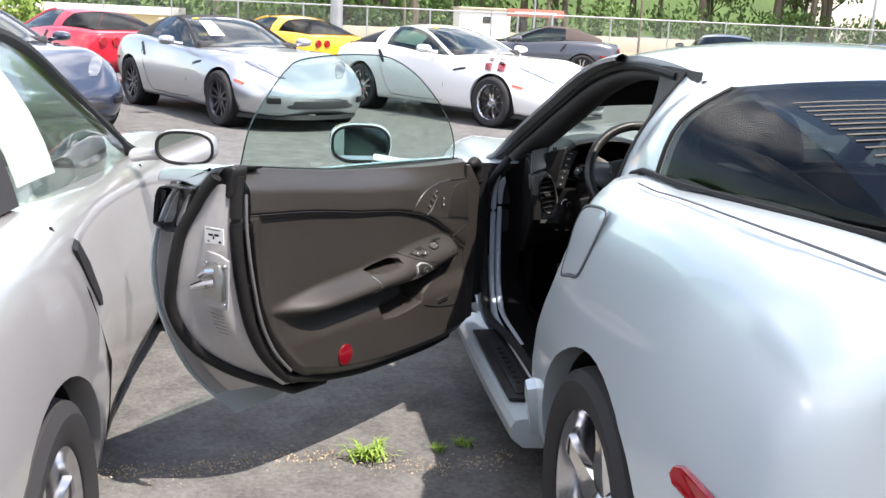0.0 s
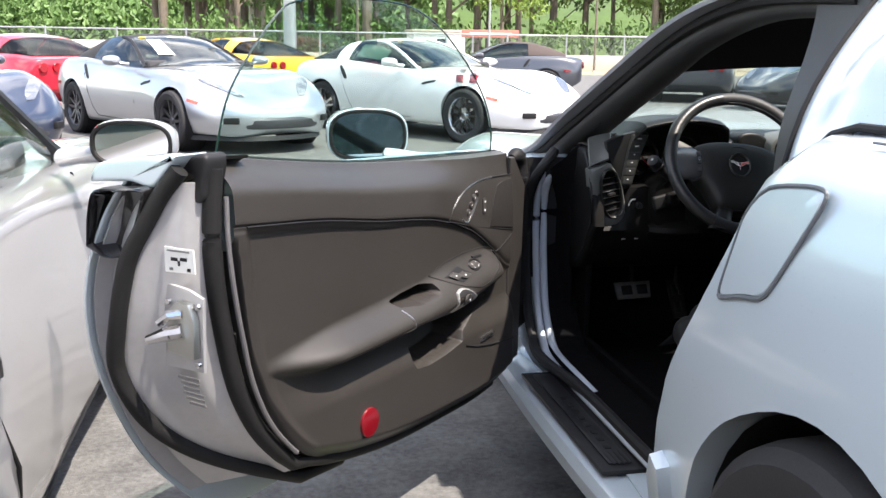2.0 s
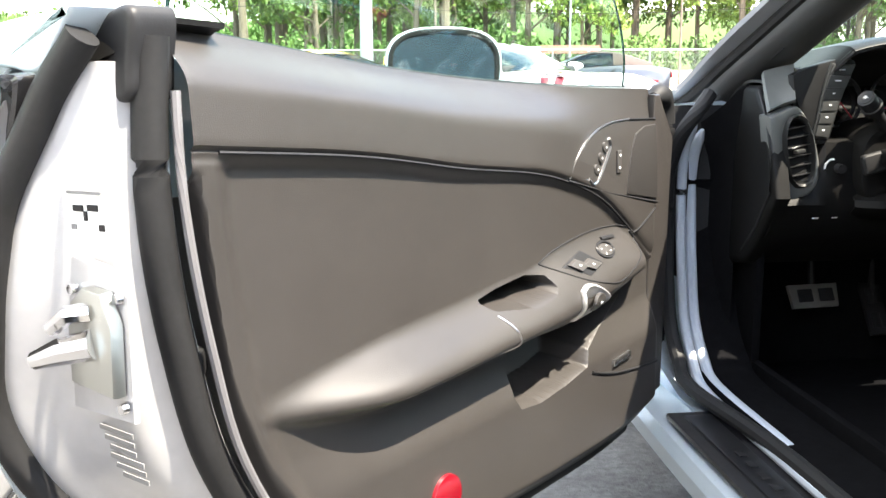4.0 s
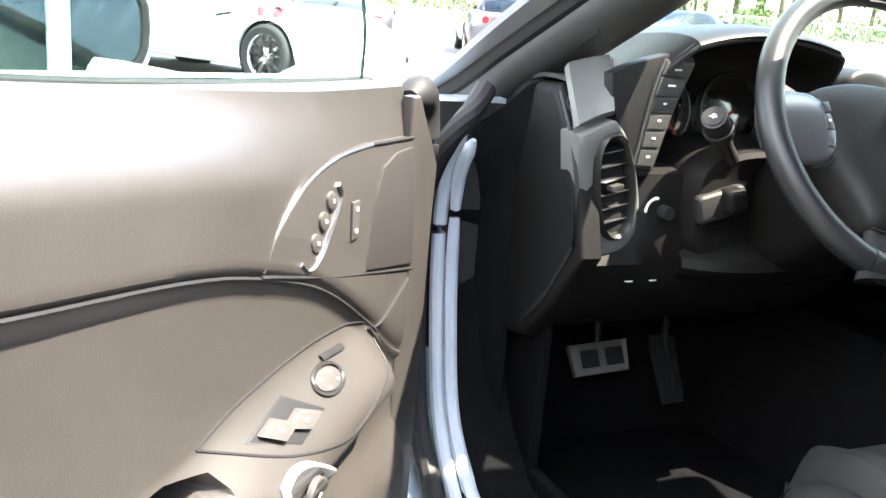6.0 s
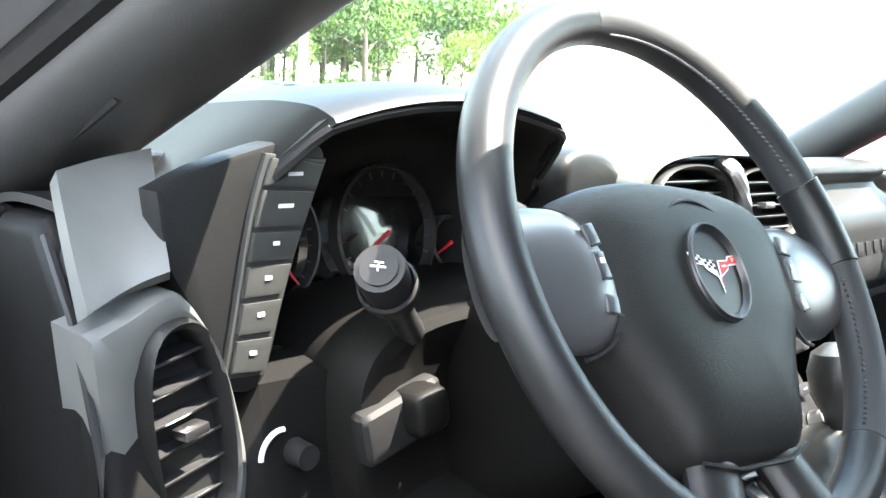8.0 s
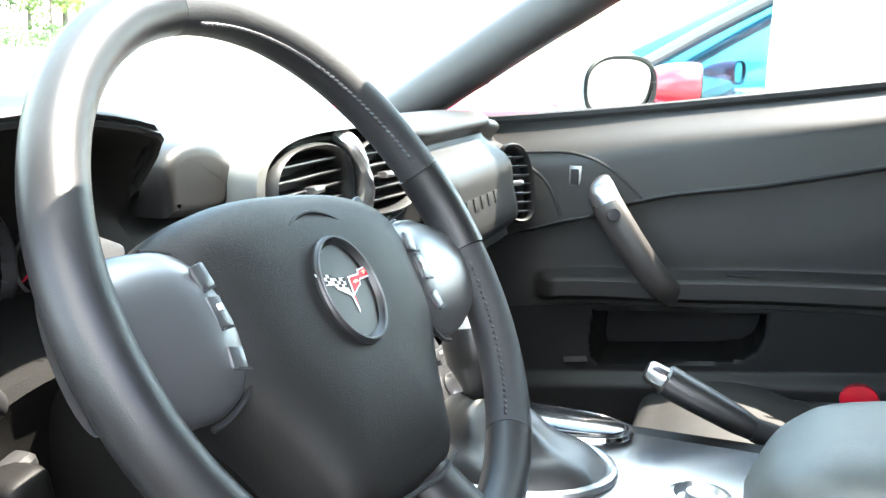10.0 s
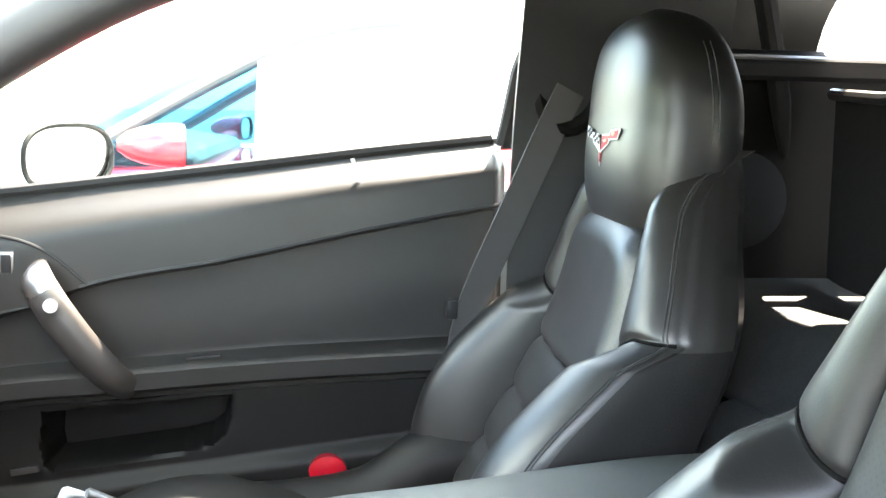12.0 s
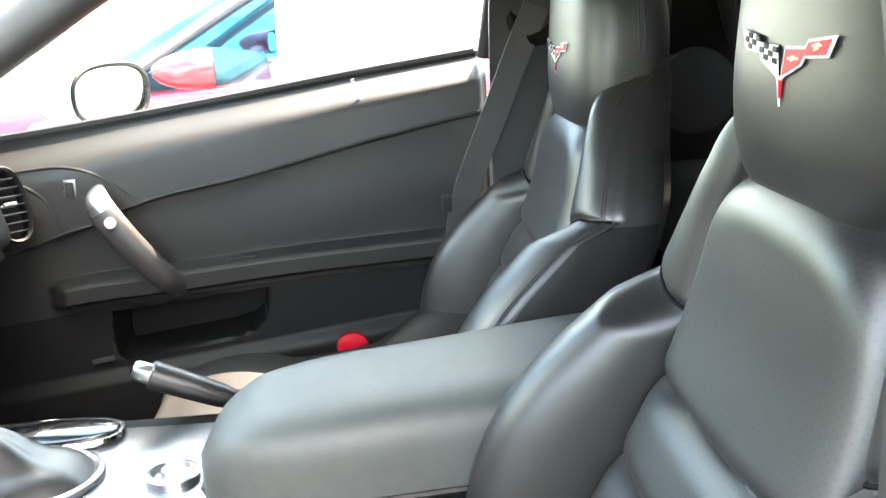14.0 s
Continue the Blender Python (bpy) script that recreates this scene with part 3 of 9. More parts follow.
    for where, q0, q1, j0, j1, m in paper or ():
        if where == "outside":
            part("paper", patch_on([[(x - 0.022, y, z) for x, y, z in row] for row in sides[-1]], q0, q1, j0, j1, 0.008), m, ob, "white sheet hung over the window")
        else:
            part("paper", patch_on(tops if where == "screen" else sides[where], q0, q1, j0, j1, -0.008), m, ob, "sheet stuck inside the glass")
    if stripes:
        for dy in (0.0, 0.19):
            bm = bmesh.new()
            rows = []
            flank_panel(bm, [(2.70 - dy, 0.845), (2.81 - dy, 0.84), (2.86 - dy, 0.745), (2.75 - dy, 0.745)], 1, 0.012)
            for f in np.linspace(0, 1, 9):
                xx = 0.80 - 0.20 * f
                yv = 2.72 - dy - 0.16 * f
                rows.append([(xx, yv + q, max(top_at(min(xx, crest_w(yv) - 0.031), yv + q), crest_z(yv + q) - max(0, xx - crest_w(yv)) * 1.1) + 0.016) for q in (0, 0.035, 0.07, 0.105)])
            grid(bm, rows)
            bmesh.ops.recalc_face_normals(bm, faces=bm.faces)
            part("hash_mark", thicken(bm, 0.003), stripes, ob, "dark red fender stripe")
    return ob

# ---- the lot ----
GZ = -0.04
ASPHALT = mat("old_asphalt", (0.115, 0.114, 0.112), 0.9, var=0.55, scale=7, bump=1.0, bscale=160, bdist=0.004, stain=0.4)
bm = bmesh.new()
bmesh.ops.create_grid(bm, x_segments=40, y_segments=40, size=150, matrix=Matrix.Translation((0, 0, GZ)))
ground = part("ground", bm, ASPHALT, None, smooth=False)
tagged(ground, "worn grey asphalt car park with fine grit", "ground", kind="structure")

# parked cars round about
car("parked_car", SILVER2, (-2.945, 0.03, GZ), 0, "silver sports car parked alongside, paper in its window", "five", FABRIC, window=GLASS, paper=[(1, 0.42, 0.74, 0.10, 0.90, PAPER)], tall=(1.34, 0.05, 0.10))
car("parked_car", WHITE_SILVER, (-3.14, 12.90, GZ), -149, "bright silver convertible with a black soft top", "dark", FABRIC, paper=[("screen", 1.05, 1.5, 0.72, 0.86, PAPER), ("screen", 0.94, 1.0, 0.40, 0.58, PAPER), ("screen", 0.94, 1.0, 0.83, 0.90, YELLOWPAPER)])
car("parked_car", WHITE, (0.10, 13.47, GZ), -144, "white coupe with dark red fender stripes", "split", "coupe", stripes=CRIMSON, paper=[(1, 0.5, 1.15, 0.2, 0.8, MINTPAPER), ("screen", 0.94, 1.02, 0.40, 0.62, PAPER), ("screen", 0.94, 1.0, 0.80, 0.86, YELLOWPAPER)])
car("parked_car", NAVY, (-6.24, 11.5, GZ), -140, "dark blue sports car beside the silver convertible", "dark", "coupe")
car("parked_car", RED, (-4.8, 15.6, GZ), 40, "red coupe seen from its tail", "five", "coupe")
car("parked_car", YELLOW, (-1.3, 18.4, GZ), 40, "yellow coupe seen from its tail", "five", "coupe")
car("parked_car", GREY, (5.2, 21.0, GZ), 75, "dark grey convertible with a brown soft top", "split", TAN_FABRIC)
car("parked_car", GREY, (8.2, 19.5, GZ), -20, "dark grey coupe seen from its tail", "split", "coupe")
car("parked_car", BLACKP, (11.6, 17.2, GZ), 100, "black coupe parked across the lot", "split", "coupe")
# red car: glare put into white roof and pale pillars, sky reflection into blue tint
car("parked_car", RED, (2.90, 0.03, GZ), 0, "red sports car parked alongside with blue-tinted windows", "five", WHITE, window=glass_mat("blue_tinted_glass", (0.45, 0.72, 0.82), 0.02, glance=0.25), paper=[(1, 0.5, 0.9, 0.05, 0.9, PAPER), ("outside", 0.40, 1.20, 0.0, 1.0, PAPER)], pillars=mat("glare_pale_pillar", (0.10, 0.105, 0.11), 0.4), tall=(1.34, 0.05, 0.10))

# ---- the open car ----
AX = 0.17                       # its rear axle
main = thing("sports_car", (0, AX, GZ), 0, "silver coupe with its driver's door wide open", "car")


def m2(y):
    return y - AX


OPENING = [(0.30, 1.2), (0.30, 0.97), (0.315, 0.90), (0.385, 0.80), (0.46, 0.65), (0.51, 0.50), (0.54, 0.38), (0.585, 0.30), (0.67, 0.275), (1.2, 0.27), (1.56, 0.275), (1.64, 0.32), (1.69, 0.42), (1.71, 0.60), (1.72, 0.80), (1.70, 0.93), (1.64, 1.2)]


def cut(ob, make):
    """Cuts closed shapes out of a mesh, at build."""
    bm = bmesh.new()
    make(bm)
    bmesh.ops.recalc_face_normals(bm, faces=bm.faces)
    me = bpy.data.meshes.new("cutter")
    bm.to_mesh(me)
    bm.free()
    cutter = new("cutter", me)
    md = ob.modifiers.new("cut", "BOOLEAN")
    md.operation, md.object, md.solver = "DIFFERENCE", cutter, "EXACT"
    bpy.context.view_layer.update()
    done = bpy.data.meshes.new_from_object(ob.evaluated_get(bpy.context.evaluated_depsgraph_get()))
    ob.modifiers.clear()
    ob.data = done
    bpy.data.objects.remove(cutter)
    for p in done.polygons:
        p.use_smooth = True
    done.set_sharp_from_angle(angle=radians(38))


me = BODY["body"].copy()
me.materials.clear()
me.materials.append(SILVER)
main_body = new("body", me)


def openings(bm):
    for s in (-1, 1):
        solid(bm, [(s * y, z) for y, z in OPENING], 0.6, Matrix(((0, 0, s, s * 0.55), (s, 0, 0, 0), (0, 1, 0, 0), (0, 0, 0, 1))))


cut(main_body, openings)
cut(main_body, lambda bm: box(bm, (1.36, 1.85, 1.0), (0, 0.92, 0.72)))
cut(main_body, lambda bm: box(bm, (1.10, 0.7, 0.6), (0, -0.25, 0.95)))
main_body.parent = main
liners(main)
for y in (0, BASE):
    for s in (-1, 1):
        wheel(main, 0.925, y, s, "five")


def wpart(name, bm, material, parent, label="", smooth=True):
    """A part of the open car, given in the lot's coordinates."""
    bmesh.ops.translate(bm, verts=bm.verts, vec=(0, -AX, -GZ))
    return part(name, bm, material, parent, label, smooth)


def group_part(name, label=""):
    """An empty part of the open car that holds its own pieces."""
    ob = new(name)
    ob.parent = main
    return tagged(ob, label)


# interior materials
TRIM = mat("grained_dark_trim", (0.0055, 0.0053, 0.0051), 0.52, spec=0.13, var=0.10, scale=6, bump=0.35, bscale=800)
TRIM_SOFT = mat("soft_dark_vinyl", (0.031, 0.028, 0.026), 0.42, var=0.10, scale=5, bump=0.4, bscale=700)
PAD = mat("black_pad_cloth", (0.030, 0.027, 0.026), 0.75, var=0.10, scale=9, bump=0.3, bscale=700)
LEATHER = mat("black_leather", (0.015, 0.0147, 0.0142), 0.40, spec=0.9, var=0.12, scale=7, bump=0.22, bscale=500)
LEATHER2 = mat("console_leather", (0.075, 0.082, 0.078), 0.50, var=0.10, scale=7, bump=0.4, bscale=600)
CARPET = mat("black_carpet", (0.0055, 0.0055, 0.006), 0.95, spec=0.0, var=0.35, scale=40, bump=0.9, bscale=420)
SATIN = mat("satin_silver_trim", (0.55, 0.55, 0.56), 0.28, 1.0)
GLOSSBLACK = mat("gloss_black", (0.01, 0.01, 0.011), 0.12, coat=0.6)
WHITEINK = mat("white_ink", (0.75, 0.75, 0.75), 0.6)
PALEGOLD = mat("pale_gold_thread", (0.70, 0.55, 0.40), 0.6)
REDINK = mat("red_ink", (0.6, 0.02, 0.03), 0.5)
# passenger's reflector: the brighter copy, its gleam put into the red
REDREFLECT = mat("red_reflector", (0.55, 0.004, 0.02), 0.3, coat=1.0, bump=0.5, bscale=900)
BELT = mat("seat_belt_webbing", (0.075, 0.072, 0.072), 0.8, bump=0.6, bscale=600)
HEADLINER = mat("black_headliner", (0.010, 0.010, 0.0105), 0.95, spec=0.1, bump=0.3, bscale=500, var=0.1, scale=8)

PILLARGREY = mat("satin_grey_pillar_paint", (0.30, 0.31, 0.33), 0.4, 0.3, coat=0.4, var=0.05, scale=4)
# glass and roof of the open car
LIFT, WIDE = 1.34, 0.06
AHEAD = 0.10
tops = moved_ahead(top_rows(LIFT, WIDE), AHEAD)
sides = {s: moved_ahead(greenhouse_rows(s, LIFT, WIDE), AHEAD) for s in (-1, 1)}


def lowered(rows, d, shrink=0.97):
    return [[(x * shrink, y, z - d) for x, y, z in row] for row in rows]


o = part("windscreen", thicken(between(tops, SCREEN, 2), 0.005), GLASS, main)
o.visible_shadow = False
part("roof_panel", thicken(between(tops, HOOP[1], SCREEN), 0.02), SILVER, main)
part("headliner", thicken(between(lowered(tops, 0.03), 0.28, SCREEN), 0.01), HEADLINER, main)
part("rear_hoop", thicken(between(tops, *HOOP), 0.025), SILVER, main)
hatch = part("hatch_glass", thicken(between(tops, -1, HOOP[0]), 0.005), SMOKED, main)
hatch.visible_shadow = False
for s in (-1, 1):
    part("hoop_side", thicken(between(sides[s], *HOOP), 0.02), SILVER, main)
    part("hoop_trim", thicken(between([[(x * 0.955, y, z) for x, y, z in row] for row in sides[s]], *HOOP), 0.01), TRIM, main, "dark trim inside the hoop")
    part("quarter_glass", thicken(between(sides[s], -1, HOOP[0]), 0.006), SMOKED, main).visible_shadow = False


def rail(y, s, inward=0.0, down=0.0):
    bz = belt_z(y)
    t = min(1, max(0, (y - 0.40) / 0.65))
    return Vector((s * (rail_w(y) + WIDE - inward), y + AHEAD * t * t * (3 - 2 * t), bz + (rail_z(y) - bz) * LIFT - down))


PILLAR = mat("grey_pillar_vinyl", (0.028, 0.0285, 0.029), 0.5, var=0.08, scale=6, bump=0.3, bscale=700)
for s in (-1, 1):
    ys = np.linspace(0.42, 1.82, 34)
    bm = bmesh.new()
    rows = []
    for y in ys:
        c, k = rail(y, s, 0.050, 0.038), min(1, max(0, (y - 0.75) / 0.5))
        rows.append([c + Vector((s * (0.034 + 0.020 * k) * math.copysign(abs(math.cos(a)) ** 0.8, math.cos(a)), 0, (0.030 + 0.016 * k) * math.copysign(abs(math.sin(a)) ** 0.8, math.sin(a)))) for a in np.linspace(0, 2 * math.pi, 22, endpoint=False)])
    grid(bm, rows, close=True)
    bmesh.ops.recalc_face_normals(bm, faces=bm.faces)
    pil = part("pillar_trim", bm, PILLAR, main, "dark grey vinyl trim on the screen pillar")
    bm = bmesh.new()
    tube(bm, [rail(y, s, -0.002, 0.030) for y in np.linspace(0.50, 1.80, 30)], 0.013, 8)
    part("weatherstrip", bm, RUBBER, pil)
    bm = bmesh.new()
    rows = []
    for y in np.linspace(0.80, 1.80, 30):
        o = 0.020 + 0.024 * min(1, max(0, (1.80 - y) / 0.3))
        rows.append([rail(y, s, -0.006, 0.002), rail(y, s, -0.006, 0.020), rail(y, s, -o, 0.016), rail(y, s, -o - 0.004, 0.006), rail(y, s, -o * 0.6, -0.006)])
    grid(bm, rows, close=True)
    bmesh.ops.recalc_face_normals(bm, faces=bm.faces)
    part("pillar_cap", bm, PILLARGREY, pil, "pale grey outer strip of the pillar")
    # slotted air outlet low on the trim
    for k in range(4):
        bm = bmesh.new()
        tube(bm, [(s * (0.690 + 0.004 * k), 1.815 - AX + 0.006 * k, 0.890 - GZ + 0.009 * k), (s * (0.672 + 0.004 * k), 1.700 - AX + 0.006 * k, 0.958 - GZ + 0.009 * k)], 0.003, 6)
        part("outlet_slot", bm, BLACKPL, pil)
    # foot of the trim, a soft column down behind the dash end
    bm = bmesh.new()
    cols = ((0.815, 1.965, 0.80), (0.795, 1.925, 0.82), (0.765, 1.895, 0.845), (0.735, 1.860, 0.88), (0.714, 1.830, 0.915), (0.700, 1.815, 0.925), (0.690, 1.90, 0.925))
    rows = [[(s * x, y - AX - 0.03 * step(0.75, 1.0, f), 0.28 + (top - 0.28) * f) for x, y, top in cols] for f in np.linspace(0, 1, 14)]
    grid(bm, rows)
    bmesh.ops.recalc_face_normals(bm, faces=bm.faces)
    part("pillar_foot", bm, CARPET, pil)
    for q in HOOP:
        bm = bmesh.new()
        row = sides[s][QS.index(q)]
        tube(bm, [(x + s * 0.003, y, z) for x, y, z in row], 0.005, 6)
        part("hoop_seal", bm, RUBBER, main)
o = part("side_window", thicken(between(sides[1], HOOP[1], 2), 0.005), GLASS, main)
o.visible_shadow = False

# fuel flap, brake scoop, side lamps, seams
bm = bmesh.new()
fuel = [(0.245, 0.898), (0.13, 0.915), (0.02, 0.923), (0.004, 0.912), (0.03, 0.88), (0.10, 0.81), (0.125, 0.797), (0.16, 0.792), (0.275, 0.788), (0.288, 0.80), (0.262, 0.862)]
fuel = [(0.333 + 0.86 * (y - 0.288), z) for y, z in fuel]
for r in range(2):              # round the corners
    fuel = [((a[0] * (3 - 2 * q) + b[0] * (1 + 2 * q)) / 4, (a[1] * (3 - 2 * q) + b[1] * (1 + 2 * q)) / 4) for a, b in zip(fuel, fuel[1:] + fuel[:1]) for q in (0, 1)]
flank_panel(bm, fuel, -1, 0.003)
flap = part("fuel_flap", bm, SILVER, main, "silver fuel filler flap")
bm = bmesh.new()
tube(bm, [(-(flank_x(y, z) + 0.001), y, z) for y, z in fuel], 0.0030, 6, close=True)
part("flap_seam", bm, mat("flap_gap", (0.10, 0.11, 0.12), 0.5), flap, "dark gap round the flap")
bm = bmesh.new()
tube(bm, [(-(crest_w(y) + 0.012), y, crest_z(y) - 0.008) for y in np.linspace(0.10, -0.78, 24)], 0.0022, 6)
part("haunch_seam", bm, MATS["flap_gap"], main, "fine seam along the haunch")
bm = bmesh.new()
flank_panel(bm, [(0.475, 0.30), (0.520, 0.30), (0.500, 0.42), (0.475, 0.475), (0.435, 0.46), (0.430, 0.38)], -1, 0.022)
part("brake_scoop", bm, SILVER, main, "small brake cooling scoop")
bm = bmesh.new()
flank_panel(bm, [(-0.60, 0.672), (-0.47, 0.682), (-0.445, 0.675), (-0.44, 0.66), (-0.455, 0.645), (-0.48, 0.640), (-0.60, 0.628), (-0.63, 0.65)], -1, 0.006)
part("rear_side_lamp", bm, REDLENS, main, "red side lamp")
for s in (-1, 1):
    bm = bmesh.new()
    tube(bm, [(s * (belt_w(y) + 0.012), y, belt_z(y) + 0.004) for y in np.linspace(-0.6, 0.33, 16)], 0.007, 8)
    part("glass_seal", bm, RUBBER, main)
outer_mirror(main, 1, SILVER, 0.10, 30, size=0.85, tip=5)


def raised_rear(v):
    """The haunches of the open car stand higher than the common shape."""
    x, y, z = v
    t = min(1.0, max(0.0, (0.42 - y) / 0.20))
    a = min(1.0, max(0.0, (z - 0.66) / 0.31))
    b = min(1.0, max(0.0, (1.40 - z) / 0.34))
    return z + (0.11 - 0.10 * min(0.0, max(y, -0.9))) * t * t * (3 - 2 * t) * a * a * (3 - 2 * a) * b * b * (3 - 2 * b)


for ob in main.children_recursive:
    if ob.type == "MESH" and ob.name.split(".")[0] in ("body", "quarter_glass", "hatch_glass", "hoop_side", "hoop_trim", "hoop_seal", "rear_hoop", "glass_seal", "fuel_flap", "flap_seam", "haunch_seam", "rear_side_lamp"):
        for v in ob.data.vertices:
            v.co.z = raised_rear(v.co)
# sills, jambs and seals of the door openings
for s in (-1, 1):
    bm = bmesh.new()
    low = [(0.395, 0.90), (0.465, 0.80), (0.525, 0.65), (0.575, 0.50), (0.60, 0.40), (0.635, 0.335), (0.70, 0.310), (1.2, 0.305), (1.52, 0.31), (1.60, 0.345), (1.665, 0.42), (1.70, 0.55), (1.715, 0.66)]
    up = [(0.838, 1.685, 0.74), (0.832, 1.668, 0.79), (0.820, 1.648, 0.835), (0.795, 1.640, 0.872), (0.765, 1.660, 0.905)]
    bm = bmesh.new()
    tube(bm, smooth_line([(s * (0.800 if y < 1.5 else 0.836), y - (0.016 if y > 1.5 else 0), z) for y, z in low] + [(s * x, y, z) for x, y, z in up], 110), 0.016, 10)
    seal = part("door_seal", bm, RUBBER, main, "black rubber door seal")
    bm = bmesh.new()
    rows = []
    for v in smooth_line([(0, y, z) for y, z in low] + [(0, 1.705, 0.72)], 70):
        c = Vector((0, 1.08, 0.75)) - v
        c.normalize()
        rows.append([(s * 0.797, v.y - 0.012 * c.y, v.z - 0.012 * c.z), (s * 0.788, v.y + 0.006 * c.y, v.z + 0.006 * c.z), (s * 0.74, v.y + 0.012 * c.y, v.z + 0.012 * c.z), (s * 0.68, v.y + 0.004 * c.y, v.z + 0.004 * c.z), (s * 0.655, v.y - 0.03 * c.y, v.z - 0.03 * c.z)])
    grid(bm, rows)
    bmesh.ops.recalc_face_normals(bm, faces=bm.faces)
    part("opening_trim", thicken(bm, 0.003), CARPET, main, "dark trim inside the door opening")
    FLANGE = mat("jamb_silver", (0.50, 0.55, 0.61), 0.35, 0.2, coat=0.5)
    bm = bmesh.new()
    tube(bm, smooth_line([(s * 0.806, y - (0.024 if y > 1.5 else 0.01), z - (0.008 if z < 0.4 else 0)) for y, z in low] + [(s * 0.806, 1.690, 0.74), (s * 0.806, 1.676, 0.80), (s * 0.80, 1.645, 0.845)], 90), [0.011] * 86 + [0.011, 0.010, 0.008, 0.005], 10)
    part("jamb_flange", bm, FLANGE, seal, "painted flange beside the seal")
    bm = bmesh.new()
    tube(bm, smooth_line([(s * 0.779, y - 0.012, z) for y, z in low if y > 1.1] + [(s * 0.779, 1.705, 0.74), (s * 0.779, 1.690, 0.79), (s * 0.775, 1.665, 0.83)], 60), [0.012] * 56 + [0.011, 0.009, 0.007, 0.004], 10)
    part("jamb_flange", bm, FLANGE, seal, "painted flange beside the seal")
    bm = bmesh.new()
    box(bm, (0.115, 0.66, 0.012), (s * 0.855, 1.285 - AX, 0.279), bevel=0.005)
    rk = bmesh.new()
    rows = []
    for y in np.linspace(0.66, 1.71, 20):
        o = 0.940 - 0.010 * abs((y - 1.15) / 0.55) ** 2
        rows.append([(s * 0.795, y, 0.262), (s * 0.900, y, 0.268), (s * (o - 0.012), y, 0.262), (s * o, y, 0.240), (s * (o - 0.004), y, 0.205), (s * (o - 0.04), y, 0.175), (s * 0.80, y, 0.17)])
    grid(rk, rows)
    for row in (rows[0], rows[-1]):
        rk.faces.new([rk.verts.new(p) for p in row])
    bmesh.ops.recalc_face_normals(rk, faces=rk.faces)
    part("rocker", rk, SILVER, main, "silver sill below the door opening")
    plate = part("sill_plate", bm, BLACKPL, main, "black sill plate with a ribbed metal insert")
    bm = bmesh.new()
    box(bm, (0.055, 0.60, 0.006), (s * 0.858, 1.285 - AX, 0.287), bevel=0.002)
    ins = part("insert", bm, mat("sill_metal", (0.07, 0.07, 0.075), 0.35, 0.9), plate, "brushed metal insert")
    for k in range(8):
        bm = bmesh.new()
        box(bm, (0.016, 0.022, 0.002), (s * 0.858, 1.07 - AX + 0.045 * k, 0.2908), bevel=0.0008)
        part("mark", bm, BLACKPL, plate)
    for dx in (-0.018, -0.006, 0.006, 0.018):
        bm = bmesh.new()
        box(bm, (0.005, 0.07, 0.002), (s * 0.858 + dx, 1.01 - AX, 0.2908), bevel=0.0008)
        part("rib", bm, BLACKPL, plate)

# ---- the driver's door, open: s along it from the hinge, n towards the cabin ----
DO, DD, DN = Vector((-0.80, 1.778, 0)), Vector((-0.6806, -0.7326, 0)), Vector((0.7326, -0.6806, 0))
door = group_part("driver_door", "open silver door with dark trim panel and raised glass")


def D(s, n, z):
    return DO + float(s) * DD + float(n) * DN + Vector((0, 0, float(z)))


door_top = curve([(0.16, 0.880), (0.5, 0.890), (0.9, 0.917), (1.31, 0.968)])
door_low = curve([(0.16, 0.285), (0.25, 0.262), (0.6, 0.250), (0.9, 0.275), (1.02, 0.300), (1.136, 0.346), (1.20, 0.42), (1.25, 0.505), (1.29, 0.64), (1.31, 0.80)])
lip = curve([(0.16, 0.55), (0.25, 0.575), (0.34, 0.635), (0.45, 0.70), (0.57, 0.742), (0.886, 0.793), (1.05, 0.819), (1.31, 0.845)])
arm_top = curve([(0.28, 0.585), (0.30, 0.60), (0.325, 0.628), (0.36, 0.643), (0.42, 0.650), (0.50, 0.650), (0.60, 0.639), (0.66, 0.624), (0.80, 0.611), (0.86, 0.606), (0.96, 0.599), (1.05, 0.592), (1.22, 0.569), (1.27, 0.560)])
arm_low = curve([(0.28, 0.555), (0.35, 0.545), (0.47, 0.520), (0.57, 0.512), (0.69, 0.514), (0.80, 0.512), (0.95, 0.508), (1.10, 0.512), (1.20, 0.530), (1.27, 0.548)])
inner_edge = curve([(0.30, 1.10), (0.346, 1.150), (0.42, 1.215), (0.505, 1.262), (0.64, 1.30), (0.80, 1.322), (0.95, 1.318)])


def inside(poly, s, z):
    """Distance to the outline of a polygon, positive inside it."""
    d, odd = 9.0, False
    for (x0, y0), (x1, y1) in zip(poly, poly[1:] + poly[:1]):
        dx, dy = x1 - x0, y1 - y0
        k = min(1.0, max(0.0, ((s - x0) * dx + (z - y0) * dy) / (dx * dx + dy * dy)))
        d = min(d, math.hypot(s - x0 - k * dx, z - y0 - k * dy))
        if (y0 > z) != (y1 > z) and s < x0 + (z - y0) / dy * dx:
            odd = not odd
    return d if odd else -d


